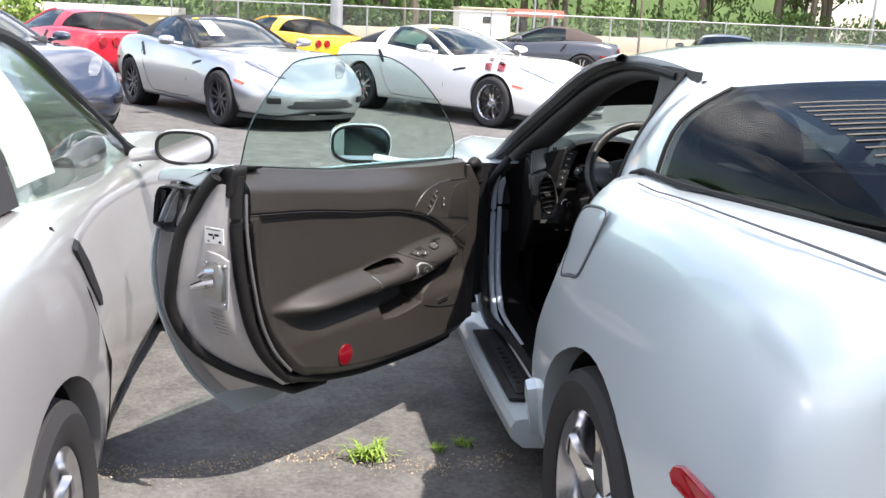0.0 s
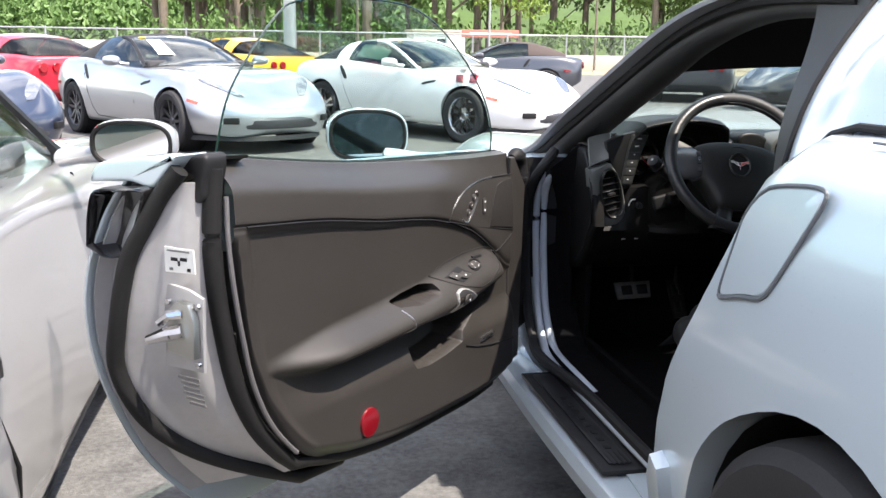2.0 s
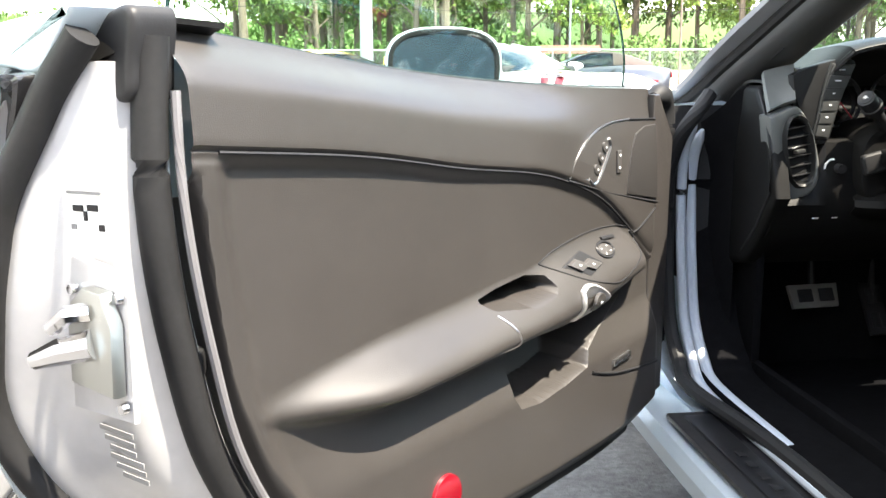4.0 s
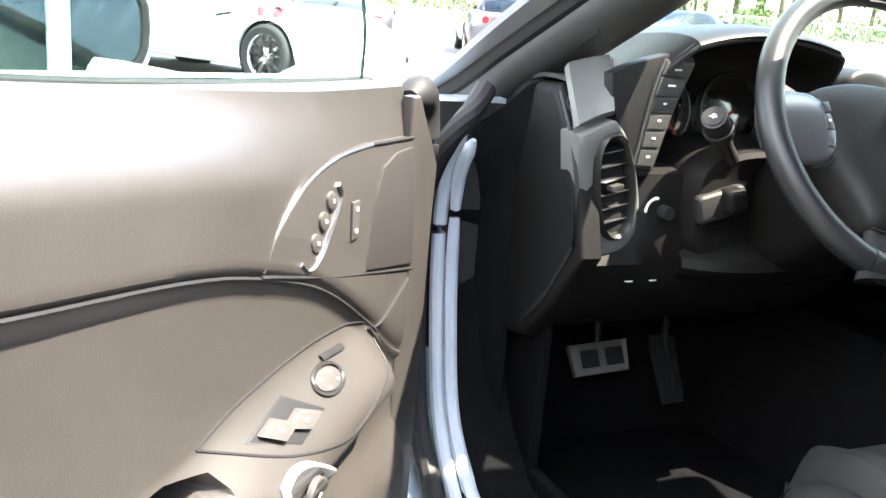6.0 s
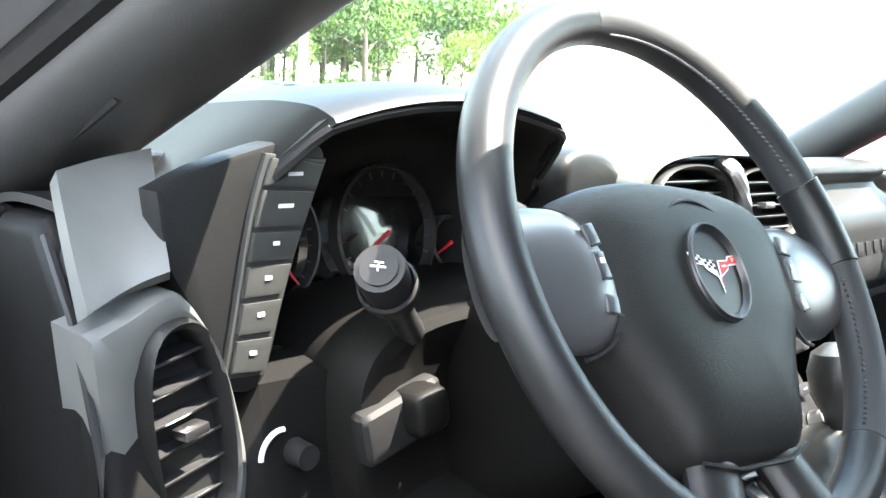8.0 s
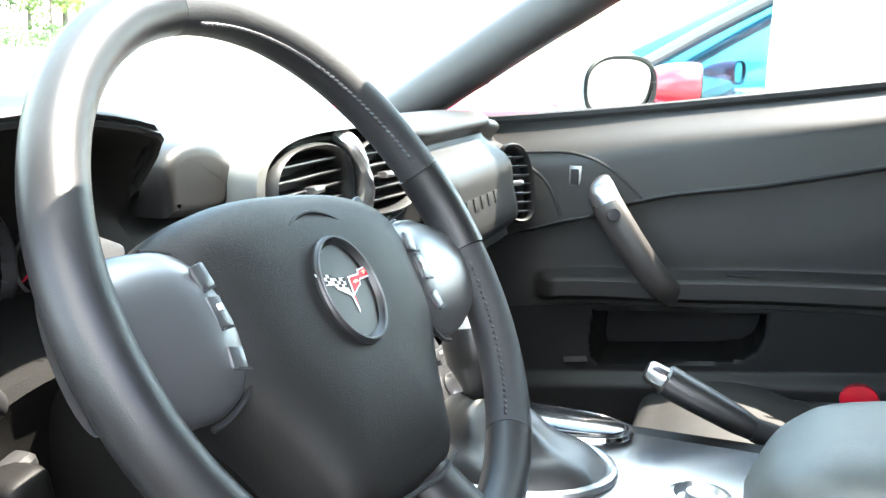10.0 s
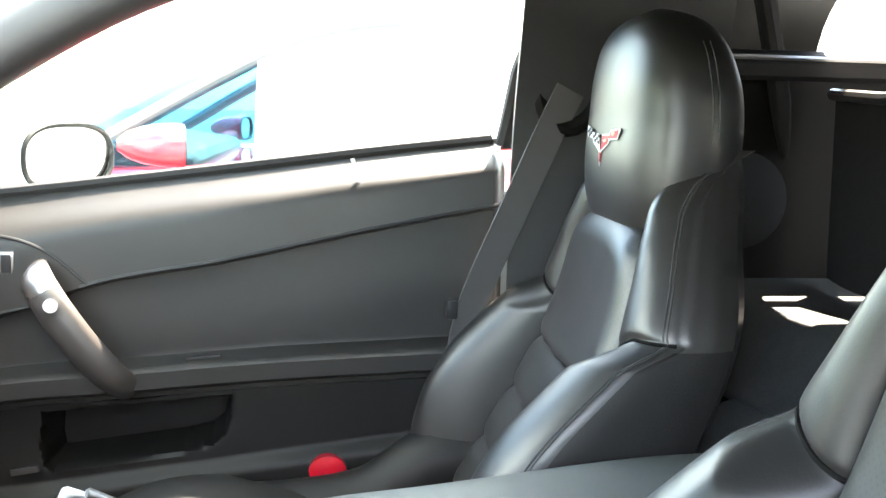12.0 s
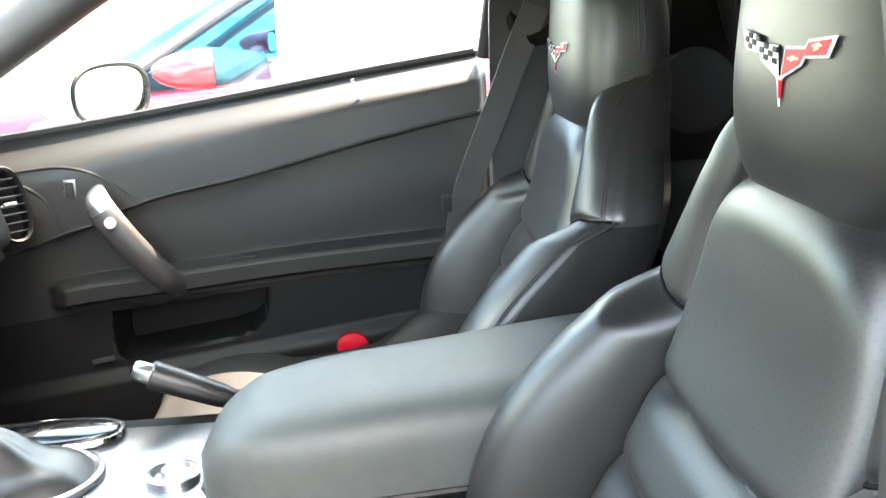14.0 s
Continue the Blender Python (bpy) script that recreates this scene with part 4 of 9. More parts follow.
GRIP_WELL = [(0.835, 0.599), (0.78, 0.607), (0.70, 0.613), (0.655, 0.606), (0.645, 0.588), (0.66, 0.579), (0.735, 0.574), (0.81, 0.582)]
POCKET = [(0.745, 0.512), (0.757, 0.475), (0.752, 0.435), (0.735, 0.413), (0.68, 0.407), (0.60, 0.413), (0.525, 0.425), (0.512, 0.452), (0.475, 0.468), (0.41, 0.495), (0.36, 0.520), (0.45, 0.518), (0.57, 0.508)]
POD = [(0.657, 0.6225), (0.60, 0.638), (0.50, 0.649), (0.42, 0.649), (0.36, 0.642), (0.335, 0.628), (0.345, 0.603), (0.40, 0.577), (0.44, 0.566), (0.48, 0.565), (0.56, 0.584), (0.63, 0.611)]


def panel_depth(s, z, pits=True):
    """Relief of the trim panel, towards the cabin."""
    t, l = door_top(s), lip(s)
    if z > l:
        f = (z - l) / max(t - l, 1e-3)
        n = 0.008 * max(0.0, 1 - f) + 0.012 - 0.055 * (0.3 + 0.7 * step(0.42, 0.72, s)) * step(0.45, 1.05, f) ** 1.4 - 0.006 * step(0.06, 0.0, f)
    else:
        n = 0.016 - (0.006 + 0.006 * step(0.5, 1.2, s)) * step(0, 0.020, l - z) + 0.004 * step(0.03, 0.26, l - z)
    # the frame round the pad follows the latch edge
    if 0.30 < z < 0.95:
        edge = step(-0.062, -0.030, s - inner_edge(z)) * step(l + 0.004, l - 0.014, z)
        n = n * (1 - edge) + 0.016 * edge
    # lower panel swells out again
    n += 0.020 * step(0.50, 0.42, z) * step(1.28, 1.0, s)
    # armrest, grip and pod are one long roll
    a, b = arm_low(s), arm_top(s)
    u = (z - a) / (b - a)
    if -0.3 < u < 1.05:
        grow = step(1.27, 1.02, s) * step(0.27, 0.36, s)
        n += (0.056 - 0.010 * step(0.70, 0.55, s)) * grow * step(-0.12, 0.30, u) * (1 - step(0.34, 1.02, u))
    if pits:
        if 0.60 < s < 0.87 and 0.55 < z < 0.63:
            n -= 0.10 * step(0.0002, 0.013, inside(GRIP_WELL, s, z))
        if 0.33 < s < 0.78 and 0.39 < z < 0.53:
            n -= 0.085 * step(0.0002, 0.018, inside(POCKET, s, z))
    # rounded front and rear edges
    n -= 0.05 * step(0.24, 0.18, s)
    return n - 0.012


def draped(outline, lift, thick, bevel=0.0015):
    """A flat piece laid on the relief of the panel."""
    bm = bmesh.new()
    solid(bm, outline, thick, Matrix.Identity(4), bevel)
    for v in bm.verts:
        v.co = D(v.co.x, panel_depth(v.co.x, v.co.y, False) + lift + v.co.z, v.co.y)
    bmesh.ops.recalc_face_normals(bm, faces=bm.faces)
    return bm


ss = list(np.linspace(0.175, 0.35, 40)) + list(np.linspace(0.352, 0.86, 255)) + list(np.linspace(0.866, 1.318, 84))
columns = []
for s in ss:
    lo, hi = door_low(min(s, 1.312)), door_top(s)
    l = max(lip(s), lo + 0.012)
    zs = [lo - 0.006] + list(np.linspace(lo, l - 0.032, 150) if l - 0.032 > lo else np.linspace(lo, lo + 0.001, 150))
    zs += list(np.linspace(max(l - 0.030, zs[-1]), l + 0.006, 20)) + list(np.linspace(l + 0.010, hi, 22)) + [hi + 0.002]
    col = []
    for i, z in enumerate(zs):
        p, q = s, z
        for poly, box4 in ((GRIP_WELL, (0.60, 0.87, 0.55, 0.63)), (POCKET, (0.33, 0.78, 0.39, 0.53))):
            if box4[0] < s < box4[1] and box4[2] < z < box4[3]:
                d = inside(poly, s, z)
                if abs(d) < 0.0019:
                    g = Vector((inside(poly, s + 0.0004, z) - d, inside(poly, s, z + 0.0004) - d))
                    if g.length > 1e-9:
                        g.normalize()
                        p, q = s - d * g.x, z - d * g.y
        col.append((p, q, i in (0, len(zs) - 1)))
    columns.append(col)
groups = {"trim_panel": bmesh.new(), "armrest": bmesh.new(), "pull_handle": bmesh.new(), "switch_pod": bmesh.new()}
made = {k: {} for k in groups}
depths = {}
for i in range(len(columns) - 1):
    for j in range(len(columns[0]) - 1):
        quad = [(i, j), (i + 1, j), (i + 1, j + 1), (i, j + 1)]
        s = sum(columns[a][b][0] for a, b in quad) / 4
        z = sum(columns[a][b][1] for a, b in quad) / 4
        key = "trim_panel"
        if 0.28 < s < 1.24 and arm_low(s) < z < arm_top(s) + 0.003:
            if s > 0.795:
                key = "armrest"
            elif inside(POD, s, z) > 0:
                key = "switch_pod"
            elif s > 0.40:
                key = "pull_handle"
        vs = []
        for a, b in quad:
            if (a, b) not in depths:
                sa, za, flange = columns[a][b]
                depths[a, b] = D(sa, panel_depth(sa, za) - (0.05 if flange else 0) - 0.02 * step(0.03, 0.0, za - door_low(min(sa, 1.312))), za)
            if (a, b) not in made[key]:
                made[key][a, b] = groups[key].verts.new(depths[a, b])
            vs.append(made[key][a, b])
        groups[key].faces.new(vs)
for key in groups:
    bmesh.ops.recalc_face_normals(groups[key], faces=groups[key].faces)
    f = groups[key].faces
    f.ensure_lookup_table()
    if sum(q.normal.dot(DN) for q in f) < 0:
        bmesh.ops.reverse_faces(groups[key], faces=f)
trim = wpart("trim_panel", groups["trim_panel"], TRIM_SOFT, door, "dark grained trim panel")
arm = wpart("armrest", groups["armrest"], TRIM_SOFT, door, "padded armrest")
pull = wpart("pull_handle", groups["pull_handle"], TRIM_SOFT, door, "pull grip joined to the armrest")
podo = wpart("switch_pod", groups["switch_pod"], TRIM_SOFT, door, "raised pod with window and mirror switches")


def drawn(points, radius, lift, count=30, close=False):
    bm = bmesh.new()
    q = smooth_line([(*p, 0) for p in points], count)
    tube(bm, [D(v.x, panel_depth(v.x, v.y, False) + lift, v.y) for v in q], radius, 6, close=close)
    return bm


# seams: under the upper roll, round the pod, at the grip
wpart("lip_seam", drawn([(s, lip(s) - 0.001) for s in np.linspace(0.32, 1.285, 20)], 0.0022, 0.000, 90), BLACKPL, trim)
wpart("pod_seam", drawn(POD + POD[:1], 0.0014, 0.0002, 80), BLACKPL, podo)
wpart("joint_ring", drawn([(0.815, 0.578), (0.802, 0.560), (0.795, 0.535), (0.797, 0.516)], 0.0016, 0.0008, 20), SATIN, pull)


def on_door(bm, outline, n, depth, bevel=0.002):
    solid(bm, outline, depth, Matrix(((DD.x, 0, DN.x, DO.x), (DD.y, 0, DN.y, DO.y), (0, 1, 0, 0), (0, 0, 0, 1))) @ Matrix.Translation((0, 0, n)), bevel)
    bmesh.ops.recalc_face_normals(bm, faces=bm.faces)
    return bm


def disc_outline(s, z, rs, rz, n=24, turn=0.0):
    return [(s + rs * math.cos(a) * math.cos(turn) - rz * math.sin(a) * math.sin(turn), z + rs * math.cos(a) * math.sin(turn) + rz * math.sin(a) * math.cos(turn)) for a in np.linspace(0, 2 * math.pi, n, endpoint=False)]


SWITCH = mat("switch_plastic", (0.045, 0.042, 0.040), 0.4, bump=0.2, bscale=900)
wpart("switch_well", draped([(0.607, 0.610), (0.537, 0.626), (0.490, 0.600), (0.545, 0.588)], -0.001, 0.0022), BLACKPL, podo)
for o in ([(0.597, 0.609), (0.572, 0.615), (0.545, 0.603), (0.573, 0.597)], [(0.563, 0.604), (0.535, 0.611), (0.507, 0.600), (0.535, 0.594)]):
    ws = wpart("window_switch", draped([(s - 0.006, z + 0.002) for s, z in o], 0.001, 0.006, 0.002), SWITCH, podo)
    c = (sum(p[0] for p in o) / 4 - 0.006, sum(p[1] for p in o) / 4 + 0.002)
    wpart("switch_mark", draped(disc_outline(*c, 0.0028, 0.0013, 8), 0.0068, 0.001, 0), WHITEINK, ws)
dial = wpart("mirror_dial", drawn(disc_outline(0.462, 0.617, 0.026, 0.012), 0.0026, 0.001, 40, True), BLACKPL, podo)
wpart("dial_face", draped(disc_outline(0.462, 0.617, 0.022, 0.009), -0.001, 0.004), SWITCH, dial)
for a in range(4):
    wpart("dial_mark", draped(disc_outline(0.462 + 0.014 * math.cos(a * 1.57 + 0.5), 0.617 + 0.006 * math.sin(a * 1.57 + 0.5), 0.0018, 0.0009, 8), 0.0028, 0.001, 0), WHITEINK, dial)
wpart("mirror_switch", draped([(0.458, 0.6365), (0.412, 0.635), (0.410, 0.630), (0.456, 0.6315)], 0, 0.004), BLACKPL, podo)
# release button in its plate
PL = [(0.600, 0.574), (0.575, 0.580), (0.545, 0.574), (0.500, 0.545), (0.506, 0.528), (0.560, 0.517), (0.590, 0.520), (0.603, 0.548)]
rel = wpart("release_plate", draped([(v.x, v.y) for v in smooth_line([(*p, 0) for p in PL + PL[:1]], 40)[:-1]], 0.001, 0.007, 0.003), mat("pale_satin", (0.62, 0.61, 0.60), 0.32, 0.7), pull, "satin plate round the release button")
bt = wpart("release_button", draped(disc_outline(0.553, 0.548, 0.018, 0.016), 0.006, 0.006, 0.002), SWITCH, pull, "dark release button")
wpart("button_mark", draped(disc_outline(0.553, 0.548, 0.003, 0.003, 12), 0.0125, 0.001, 0.0), WHITEINK, bt)
# trim plate with memory and lock switches, tweeter grille
plate = [(0.572, 0.747), (0.55, 0.777), (0.50, 0.812), (0.44, 0.828), (0.36, 0.832), (0.25, 0.828), (0.232, 0.76), (0.225, 0.672), (0.32, 0.690), (0.45, 0.716)]
PB = 0.004
tp = wpart("mirror_trim", on_door(bmesh.new(), plate, -0.02 + PB, 0.022, 0.004), TRIM_SOFT, door, "smooth trim plate with memory switches")
bm = bmesh.new()
tube(bm, [D(v.x, PB + 0.0015, v.y) for v in smooth_line([(*p, 0) for p in plate[:5]], 24)], 0.0017, 6)
wpart("plate_edge", bm, SATIN, tp, "bright edge line")
bm = bmesh.new()
tube(bm, [D(v.x, PB + 0.002, v.y) for v in smooth_line([(*p, 0) for p in plate[4:6]], 12)], 0.002, 6)
wpart("plate_gap", bm, BLACKPL, tp)
bm = bmesh.new()
tube(bm, [D(v.x, PB + 0.0012, v.y) for v in smooth_line([(*p, 0) for p in ((0.575, 0.744), (0.45, 0.714), (0.32, 0.688), (0.225, 0.670))], 20)], 0.0024, 6)
wpart("plate_gap", bm, BLACKPL, tp)
for s0, z0 in ((0.452, 0.789), (0.466, 0.772), (0.480, 0.754)):
    mb = wpart("memory_button", on_door(bmesh.new(), disc_outline(s0, z0, 0.0115, 0.0085, 20, 0.6), PB, 0.005, 0.003), SWITCH, tp)
    wpart("switch_mark", on_door(bmesh.new(), disc_outline(s0, z0, 0.0014, 0.002, 8), PB + 0.0048, 0.001, 0), WHITEINK, mb)
bm = bmesh.new()
tube(bm, [D(v.x, PB + 0.0022, v.y) for v in smooth_line([(0.440, 0.803, 0), (0.432, 0.790, 0), (0.447, 0.766, 0), (0.470, 0.738, 0), (0.492, 0.730, 0), (0.508, 0.740, 0)], 24)], 0.0030, 6)
wpart("memory_bezel", bm, SATIN, tp)
lk = wpart("lock_switch", on_door(bmesh.new(), [(0.408, 0.780), (0.391, 0.780), (0.389, 0.742), (0.406, 0.741)], PB + 0.001, 0.004), SWITCH, tp)
for z0 in (0.772, 0.750):
    wpart("lock_mark", on_door(bmesh.new(), disc_outline(0.398, z0, 0.0028, 0.0024, 10), PB + 0.0048, 0.001, 0), WHITEINK, lk)
MESHMAT = mat("speaker_mesh", (0.022, 0.020, 0.019), 0.6, spec=0.3, bump=1.0, bscale=1600)
wpart("tweeter_grille", on_door(bmesh.new(), [(0.362, 0.700), (0.352, 0.77), (0.335, 0.805), (0.30, 0.817), (0.252, 0.818), (0.238, 0.76), (0.232, 0.678)], PB, 0.005, 0.003), MESHMAT, tp, "fine mesh tweeter grille")
# badge bar, red reflector, front trim seams
bb = wpart("badge_bar", draped([(0.432, 0.413), (0.366, 0.416), (0.364, 0.404), (0.430, 0.401)], 0.0, 0.005), SATIN, door, "small bright speaker badge")
wpart("badge_mark", draped([(0.424, 0.411), (0.374, 0.413), (0.373, 0.408), (0.423, 0.406)], 0.0052, 0.001, 0), BLACKPL, bb)
# driver's reflector: a darker copy of the same red, shade in the colour
wpart("reflector", draped(disc_outline(0.929, 0.345, 0.032, 0.034), -0.002, 0.008, 0.003), mat("shaded_red_reflector", (0.17, 0.002, 0.008), 0.3, coat=1.0, bump=0.5, bscale=900), door, "round red door reflector")
wpart("trim_split", drawn([(0.345, 0.632), (0.315, 0.598), (0.285, 0.560), (0.278, 0.545)], 0.0024, 0.001, 16), BLACKPL, door)
wpart("trim_split", drawn([(0.325, 0.625), (0.27, 0.645), (0.235, 0.66)], 0.0020, 0.001, 12), BLACKPL, door)
wpart("lower_split", drawn([(0.508, 0.412), (0.46, 0.397), (0.398, 0.383), (0.30, 0.369), (0.235, 0.362)], 0.0024, 0.001, 24), BLACKPL, door)
# belt strip and window glass
bm = bmesh.new()
tube(bm, [D(s, -0.075, door_top(s) - 0.004) for s in np.linspace(0.2, 1.30, 30)], 0.009, 8)
wpart("belt_strip", bm, RUBBER, door)
glass = [(1.29, 0.955), (1.255, 1.075), (1.18, 1.17), (1.12, 1.226), (1.07, 1.250), (0.95, 1.262), (0.80, 1.264), (0.66, 1.254), (0.53, 1.21), (0.42, 1.145), (0.33, 1.075), (0.27, 1.01), (0.235, 0.94), (0.23, 0.875), (0.6, 0.885), (0.95, 0.91)]
bm = bmesh.new()
solid(bm, glass, 0.005, Matrix(((DD.x, 0.05 * DN.x, DN.x, DO.x), (DD.y, 0.05 * DN.y, DN.y, DO.y), (0, 1, 0, 0), (0, 0, 0, 1))) @ Matrix.Translation((0, 0, -0.118)))
bmesh.ops.recalc_face_normals(bm, faces=bm.faces)
pane = wpart("door_glass", bm, glass_mat("green_door_glass", (0.84, 0.925, 0.89), 0.10, glance=0.5), door, "clear green-tinted frameless glass", smooth=False)
bm = bmesh.new()
tube(bm, [D(v.x, -0.115 + 0.05 * v.y, v.y) for v in smooth_line([(*p, 0) for p in glass[:14]], 60)], 0.0022, 5)
wpart("glass_edge", bm, mat("dark_glass_edge", (0.01, 0.03, 0.025), 0.2), pane)

# shell: outer skin, shut face, latch
skin_n = curve([(0.18, -0.215), (0.40, -0.262), (0.62, -0.285), (0.80, -0.262), (0.92, -0.205), (0.96, -0.16)])
skin_rear = curve([(0.16, 1.17), (0.24, 1.25), (0.32, 1.315), (0.45, 1.378), (0.57, 1.412), (0.69, 1.425), (0.79, 1.415), (0.94, 1.372), (0.97, 1.36)])
bm = bmesh.new()
rows = []
for z in np.linspace(0.165, 0.965, 34):
    r = skin_rear(z)
    s0 = 0.10
    row = []
    for k in np.linspace(0, 1, 30):
        s = s0 + (r - s0) * k
        row.append(D(s, skin_n(max(z, 0.18)) + 0.03 * (1 - math.sin(math.pi * min(1, k * 0.9 + 0.1))) * (1 - k), z + (0.055 * (k - 1) - 0.034 * min(1.0, (1 - k) * 5)) * step(0.80, 0.96, z)))
    rows.append(row)
grid(bm, rows)
bmesh.ops.recalc_face_normals(bm, faces=bm.faces)
skin = wpart("outer_skin", thicken(bm, 0.006), SILVER, door, "silver outer door skin")
seal_share = curve([(0.25, 0.20), (0.33, 0.46), (0.40, 0.60), (0.49, 0.68), (0.575, 0.71), (0.66, 0.64), (0.73, 0.59), (0.80, 0.54), (0.86, 0.44), (0.92, 0.34), (0.96, 0.22)])


def shut_relief(k, z):
    """Swell of the shut face inside its outer seal, and the rebate beyond the seal."""
    c = seal_share(min(0.96, max(0.25, z)))
    return 0.042 * step(0.0, 0.20, k) * step(1.0, 0.7, k) * step(0.25, 0.5, z) - 0.034 * step(c - 0.01, c + 0.05, k) * step(1.0, 0.95, k) + 0.007 * step(c - 0.20, c - 0.05, k) * step(c + 0.03, c - 0.03, k)


bm = bmesh.new()
rows = []
for z in np.linspace(0.25, 0.93, 40):
    zi = 0.30 + (z - 0.25) * 0.63 / 0.68
    a, b = inner_edge(zi) + 0.003, skin_rear(z) - 0.012
    row = []
    for k in np.linspace(0, 1, 44):
        n = -0.02 + (skin_n(z) + 0.012 + 0.02) * k
        row.append(D(a + (b - a) * k + shut_relief(k, z), n, zi + (z - zi) * k))
    rows.append(row)
grid(bm, rows)
bmesh.ops.recalc_face_normals(bm, faces=bm.faces)
shut = wpart("shut_face", thicken(bm, 0.005), mat("door_end_silver", (0.42, 0.42, 0.43), 0.36, 0.4, coat=0.6, var=0.08, scale=5), door, "silver shut face of the door")


def shut_at(k, z, off=0.0):
    zi = 0.30 + (z - 0.25) * 0.63 / 0.68
    a, b = inner_edge(zi) + 0.003, skin_rear(z) - 0.012
    n = -0.02 + (skin_n(z) + 0.012 + 0.02) * k
    s = a + (b - a) * k + shut_relief(k, z)
    return D(s + off, n, zi + (z - zi) * k)


# rubber seals round the shut face
bm = bmesh.new()
path = [shut_at(seal_share(max(z, 0.25)) - 0.015, z, 0.014) for z in np.linspace(0.955, 0.27, 50)]
tube(bm, path + [D(s, n, z) for s, n, z in ((1.08, -0.06, 0.255), (0.95, -0.05, 0.25))], 0.0165, 12)
wpart("door_rubber", bm, RUBBER, door, "black rubber seal on the door edge")
bm = bmesh.new()
path = [shut_at(0.03, z, 0.012) for z in np.linspace(0.955, 0.27, 40)] + [D(s, -0.022, door_low(s) - 0.012) for s in np.linspace(1.10, 0.3, 20)]
tube(bm, path, [0.018] * 38 + [0.016] * 22, 12)
wpart("door_rubber", bm, RUBBER, door, "black rubber seal beside the trim panel")
bm = bmesh.new()
tube(bm, [shut_at(-0.075, z, 0.006) for z in np.linspace(0.90, 0.30, 40)], 0.005, 8)
wpart("edge_strip", bm, mat("grey_edge_strip", (0.16, 0.155, 0.16), 0.35, 0.3), door, "pale strip beside the trim")
# latch plate, latch, stickers, stop, handle recess
lat_m = Matrix.Translation(shut_at(0.30, 0.655, 0.004) + 0.046 * DN) @ Matrix(((DN.x, 0, DD.x, 0), (DN.y, 0, DD.y, 0), (0, 1, 0, 0), (0, 0, 0, 1)))
bm = bmesh.new()
solid(bm, [(-0.055, -0.080), (0.042, -0.078), (0.046, 0.060), (0.01, 0.072), (-0.05, 0.078)], 0.007, lat_m, 0.003)
bmesh.ops.recalc_face_normals(bm, faces=bm.faces)
lp = wpart("latch_plate", bm, MATS["door_end_silver"], door)
bm = bmesh.new()
solid(bm, [(-0.032, -0.045), (0.035, -0.050), (0.038, 0.02), (0.025, 0.05), (-0.005, 0.052), (-0.03, 0.03)], 0.014, lat_m @ Matrix.Translation((0, 0, 0.009)), 0.004)
wpart("latch", bm, mat("zinc", (0.52, 0.53, 0.50), 0.3, 1.0, bump=0.2, bscale=80), door, "zinc latch")
bm = bmesh.new()
tube(bm, [lat_m @ Vector(p) for p in ((0.01, 0.0, 0.02), (-0.02, -0.008, 0.035), (-0.055, -0.022, 0.045))], [0.016, 0.014, 0.009], 10)
tube(bm, [lat_m @ Vector(p) for p in ((0.005, 0.03, 0.02), (-0.01, 0.028, 0.035), (-0.03, 0.012, 0.04))], [0.010, 0.009, 0.008], 8)
wpart("latch_claw", bm, CHROME, lp)
for x, y in ((-0.035, 0.045), (0.034, -0.062), (0.036, 0.045)):
    bm = bmesh.new()
    cyl(bm, 0.006, 0.005, 0.006, lat_m @ Matrix.Translation((x, y, 0.012)), 12)
    wpart("screw", bm, CHROME, lp)
st_m = Matrix.Translation(shut_at(0.30, 0.785, 0.006) + 0.040 * DN) @ Matrix(((DN.x, 0, DD.x, 0), (DN.y, 0, DD.y, 0), (0, 1, 0, 0), (0, 0, 0, 1))) @ pose(0, 0, 0, 0, 0, 2)
bm = bmesh.new()
solid(bm, [(-0.038, -0.022), (0.036, -0.020), (0.035, 0.023), (-0.037, 0.024)], 0.002, st_m)
stk = wpart("sticker", bm, PAPER, door, "white printed sticker")
GREYINK = mat("grey_ink", (0.18, 0.18, 0.18), 0.6)
for x, y, w, h, m in ((-0.013, 0.003, 0.016, 0.006, BLACKPL), (0.010, 0.004, 0.016, 0.006, BLACKPL), (-0.002, -0.004, 0.005, 0.009, BLACKPL), (-0.002, 0.018, 0.054, 0.003, GREYINK), (0.022, -0.014, 0.008, 0.006, BLACKPL), (-0.022, -0.015, 0.008, 0.005, GREYINK)):
    bm = bmesh.new()
    box(bm, (w, h, 0.0012), (0, 0, 0))
    bmesh.ops.transform(bm, matrix=st_m @ Matrix.Translation((x, y, 0.0028)), verts=bm.verts)
    wpart("print_bar", bm, m, stk)
for k in range(6):
    bm = bmesh.new()
    box(bm, (0.055 - 0.006 * (k % 3), 0.005, 0.0012), (0, 0, 0))
    bmesh.ops.transform(bm, matrix=Matrix.Translation(shut_at(0.34, 0.545 - 0.012 * k, 0.005) + 0.035 * DN) @ Matrix(((DN.x, 0, DD.x, 0), (DN.y, 0, DD.y, 0), (0, 1, 0, 0), (0, 0, 0, 1))), verts=bm.verts)
    wpart("label_bar", bm, mat("grey_ink", (0.18, 0.18, 0.18), 0.6), shut)
bm = bmesh.new()
box(bm, (0.02, 0.03, 0.03), D(1.30, -0.03, 0.625), bevel=0.006)
wpart("door_stop", bm, RUBBER, door)
rim = [(-0.284, 0.795), (-0.275, 0.86), (-0.255, 0.904), (-0.20, 0.914), (-0.125, 0.920), (-0.118, 0.905), (-0.135, 0.862), (-0.162, 0.806), (-0.182, 0.788), (-0.235, 0.780)]
rim = [(n + 0.014, z) for n, z in rim]
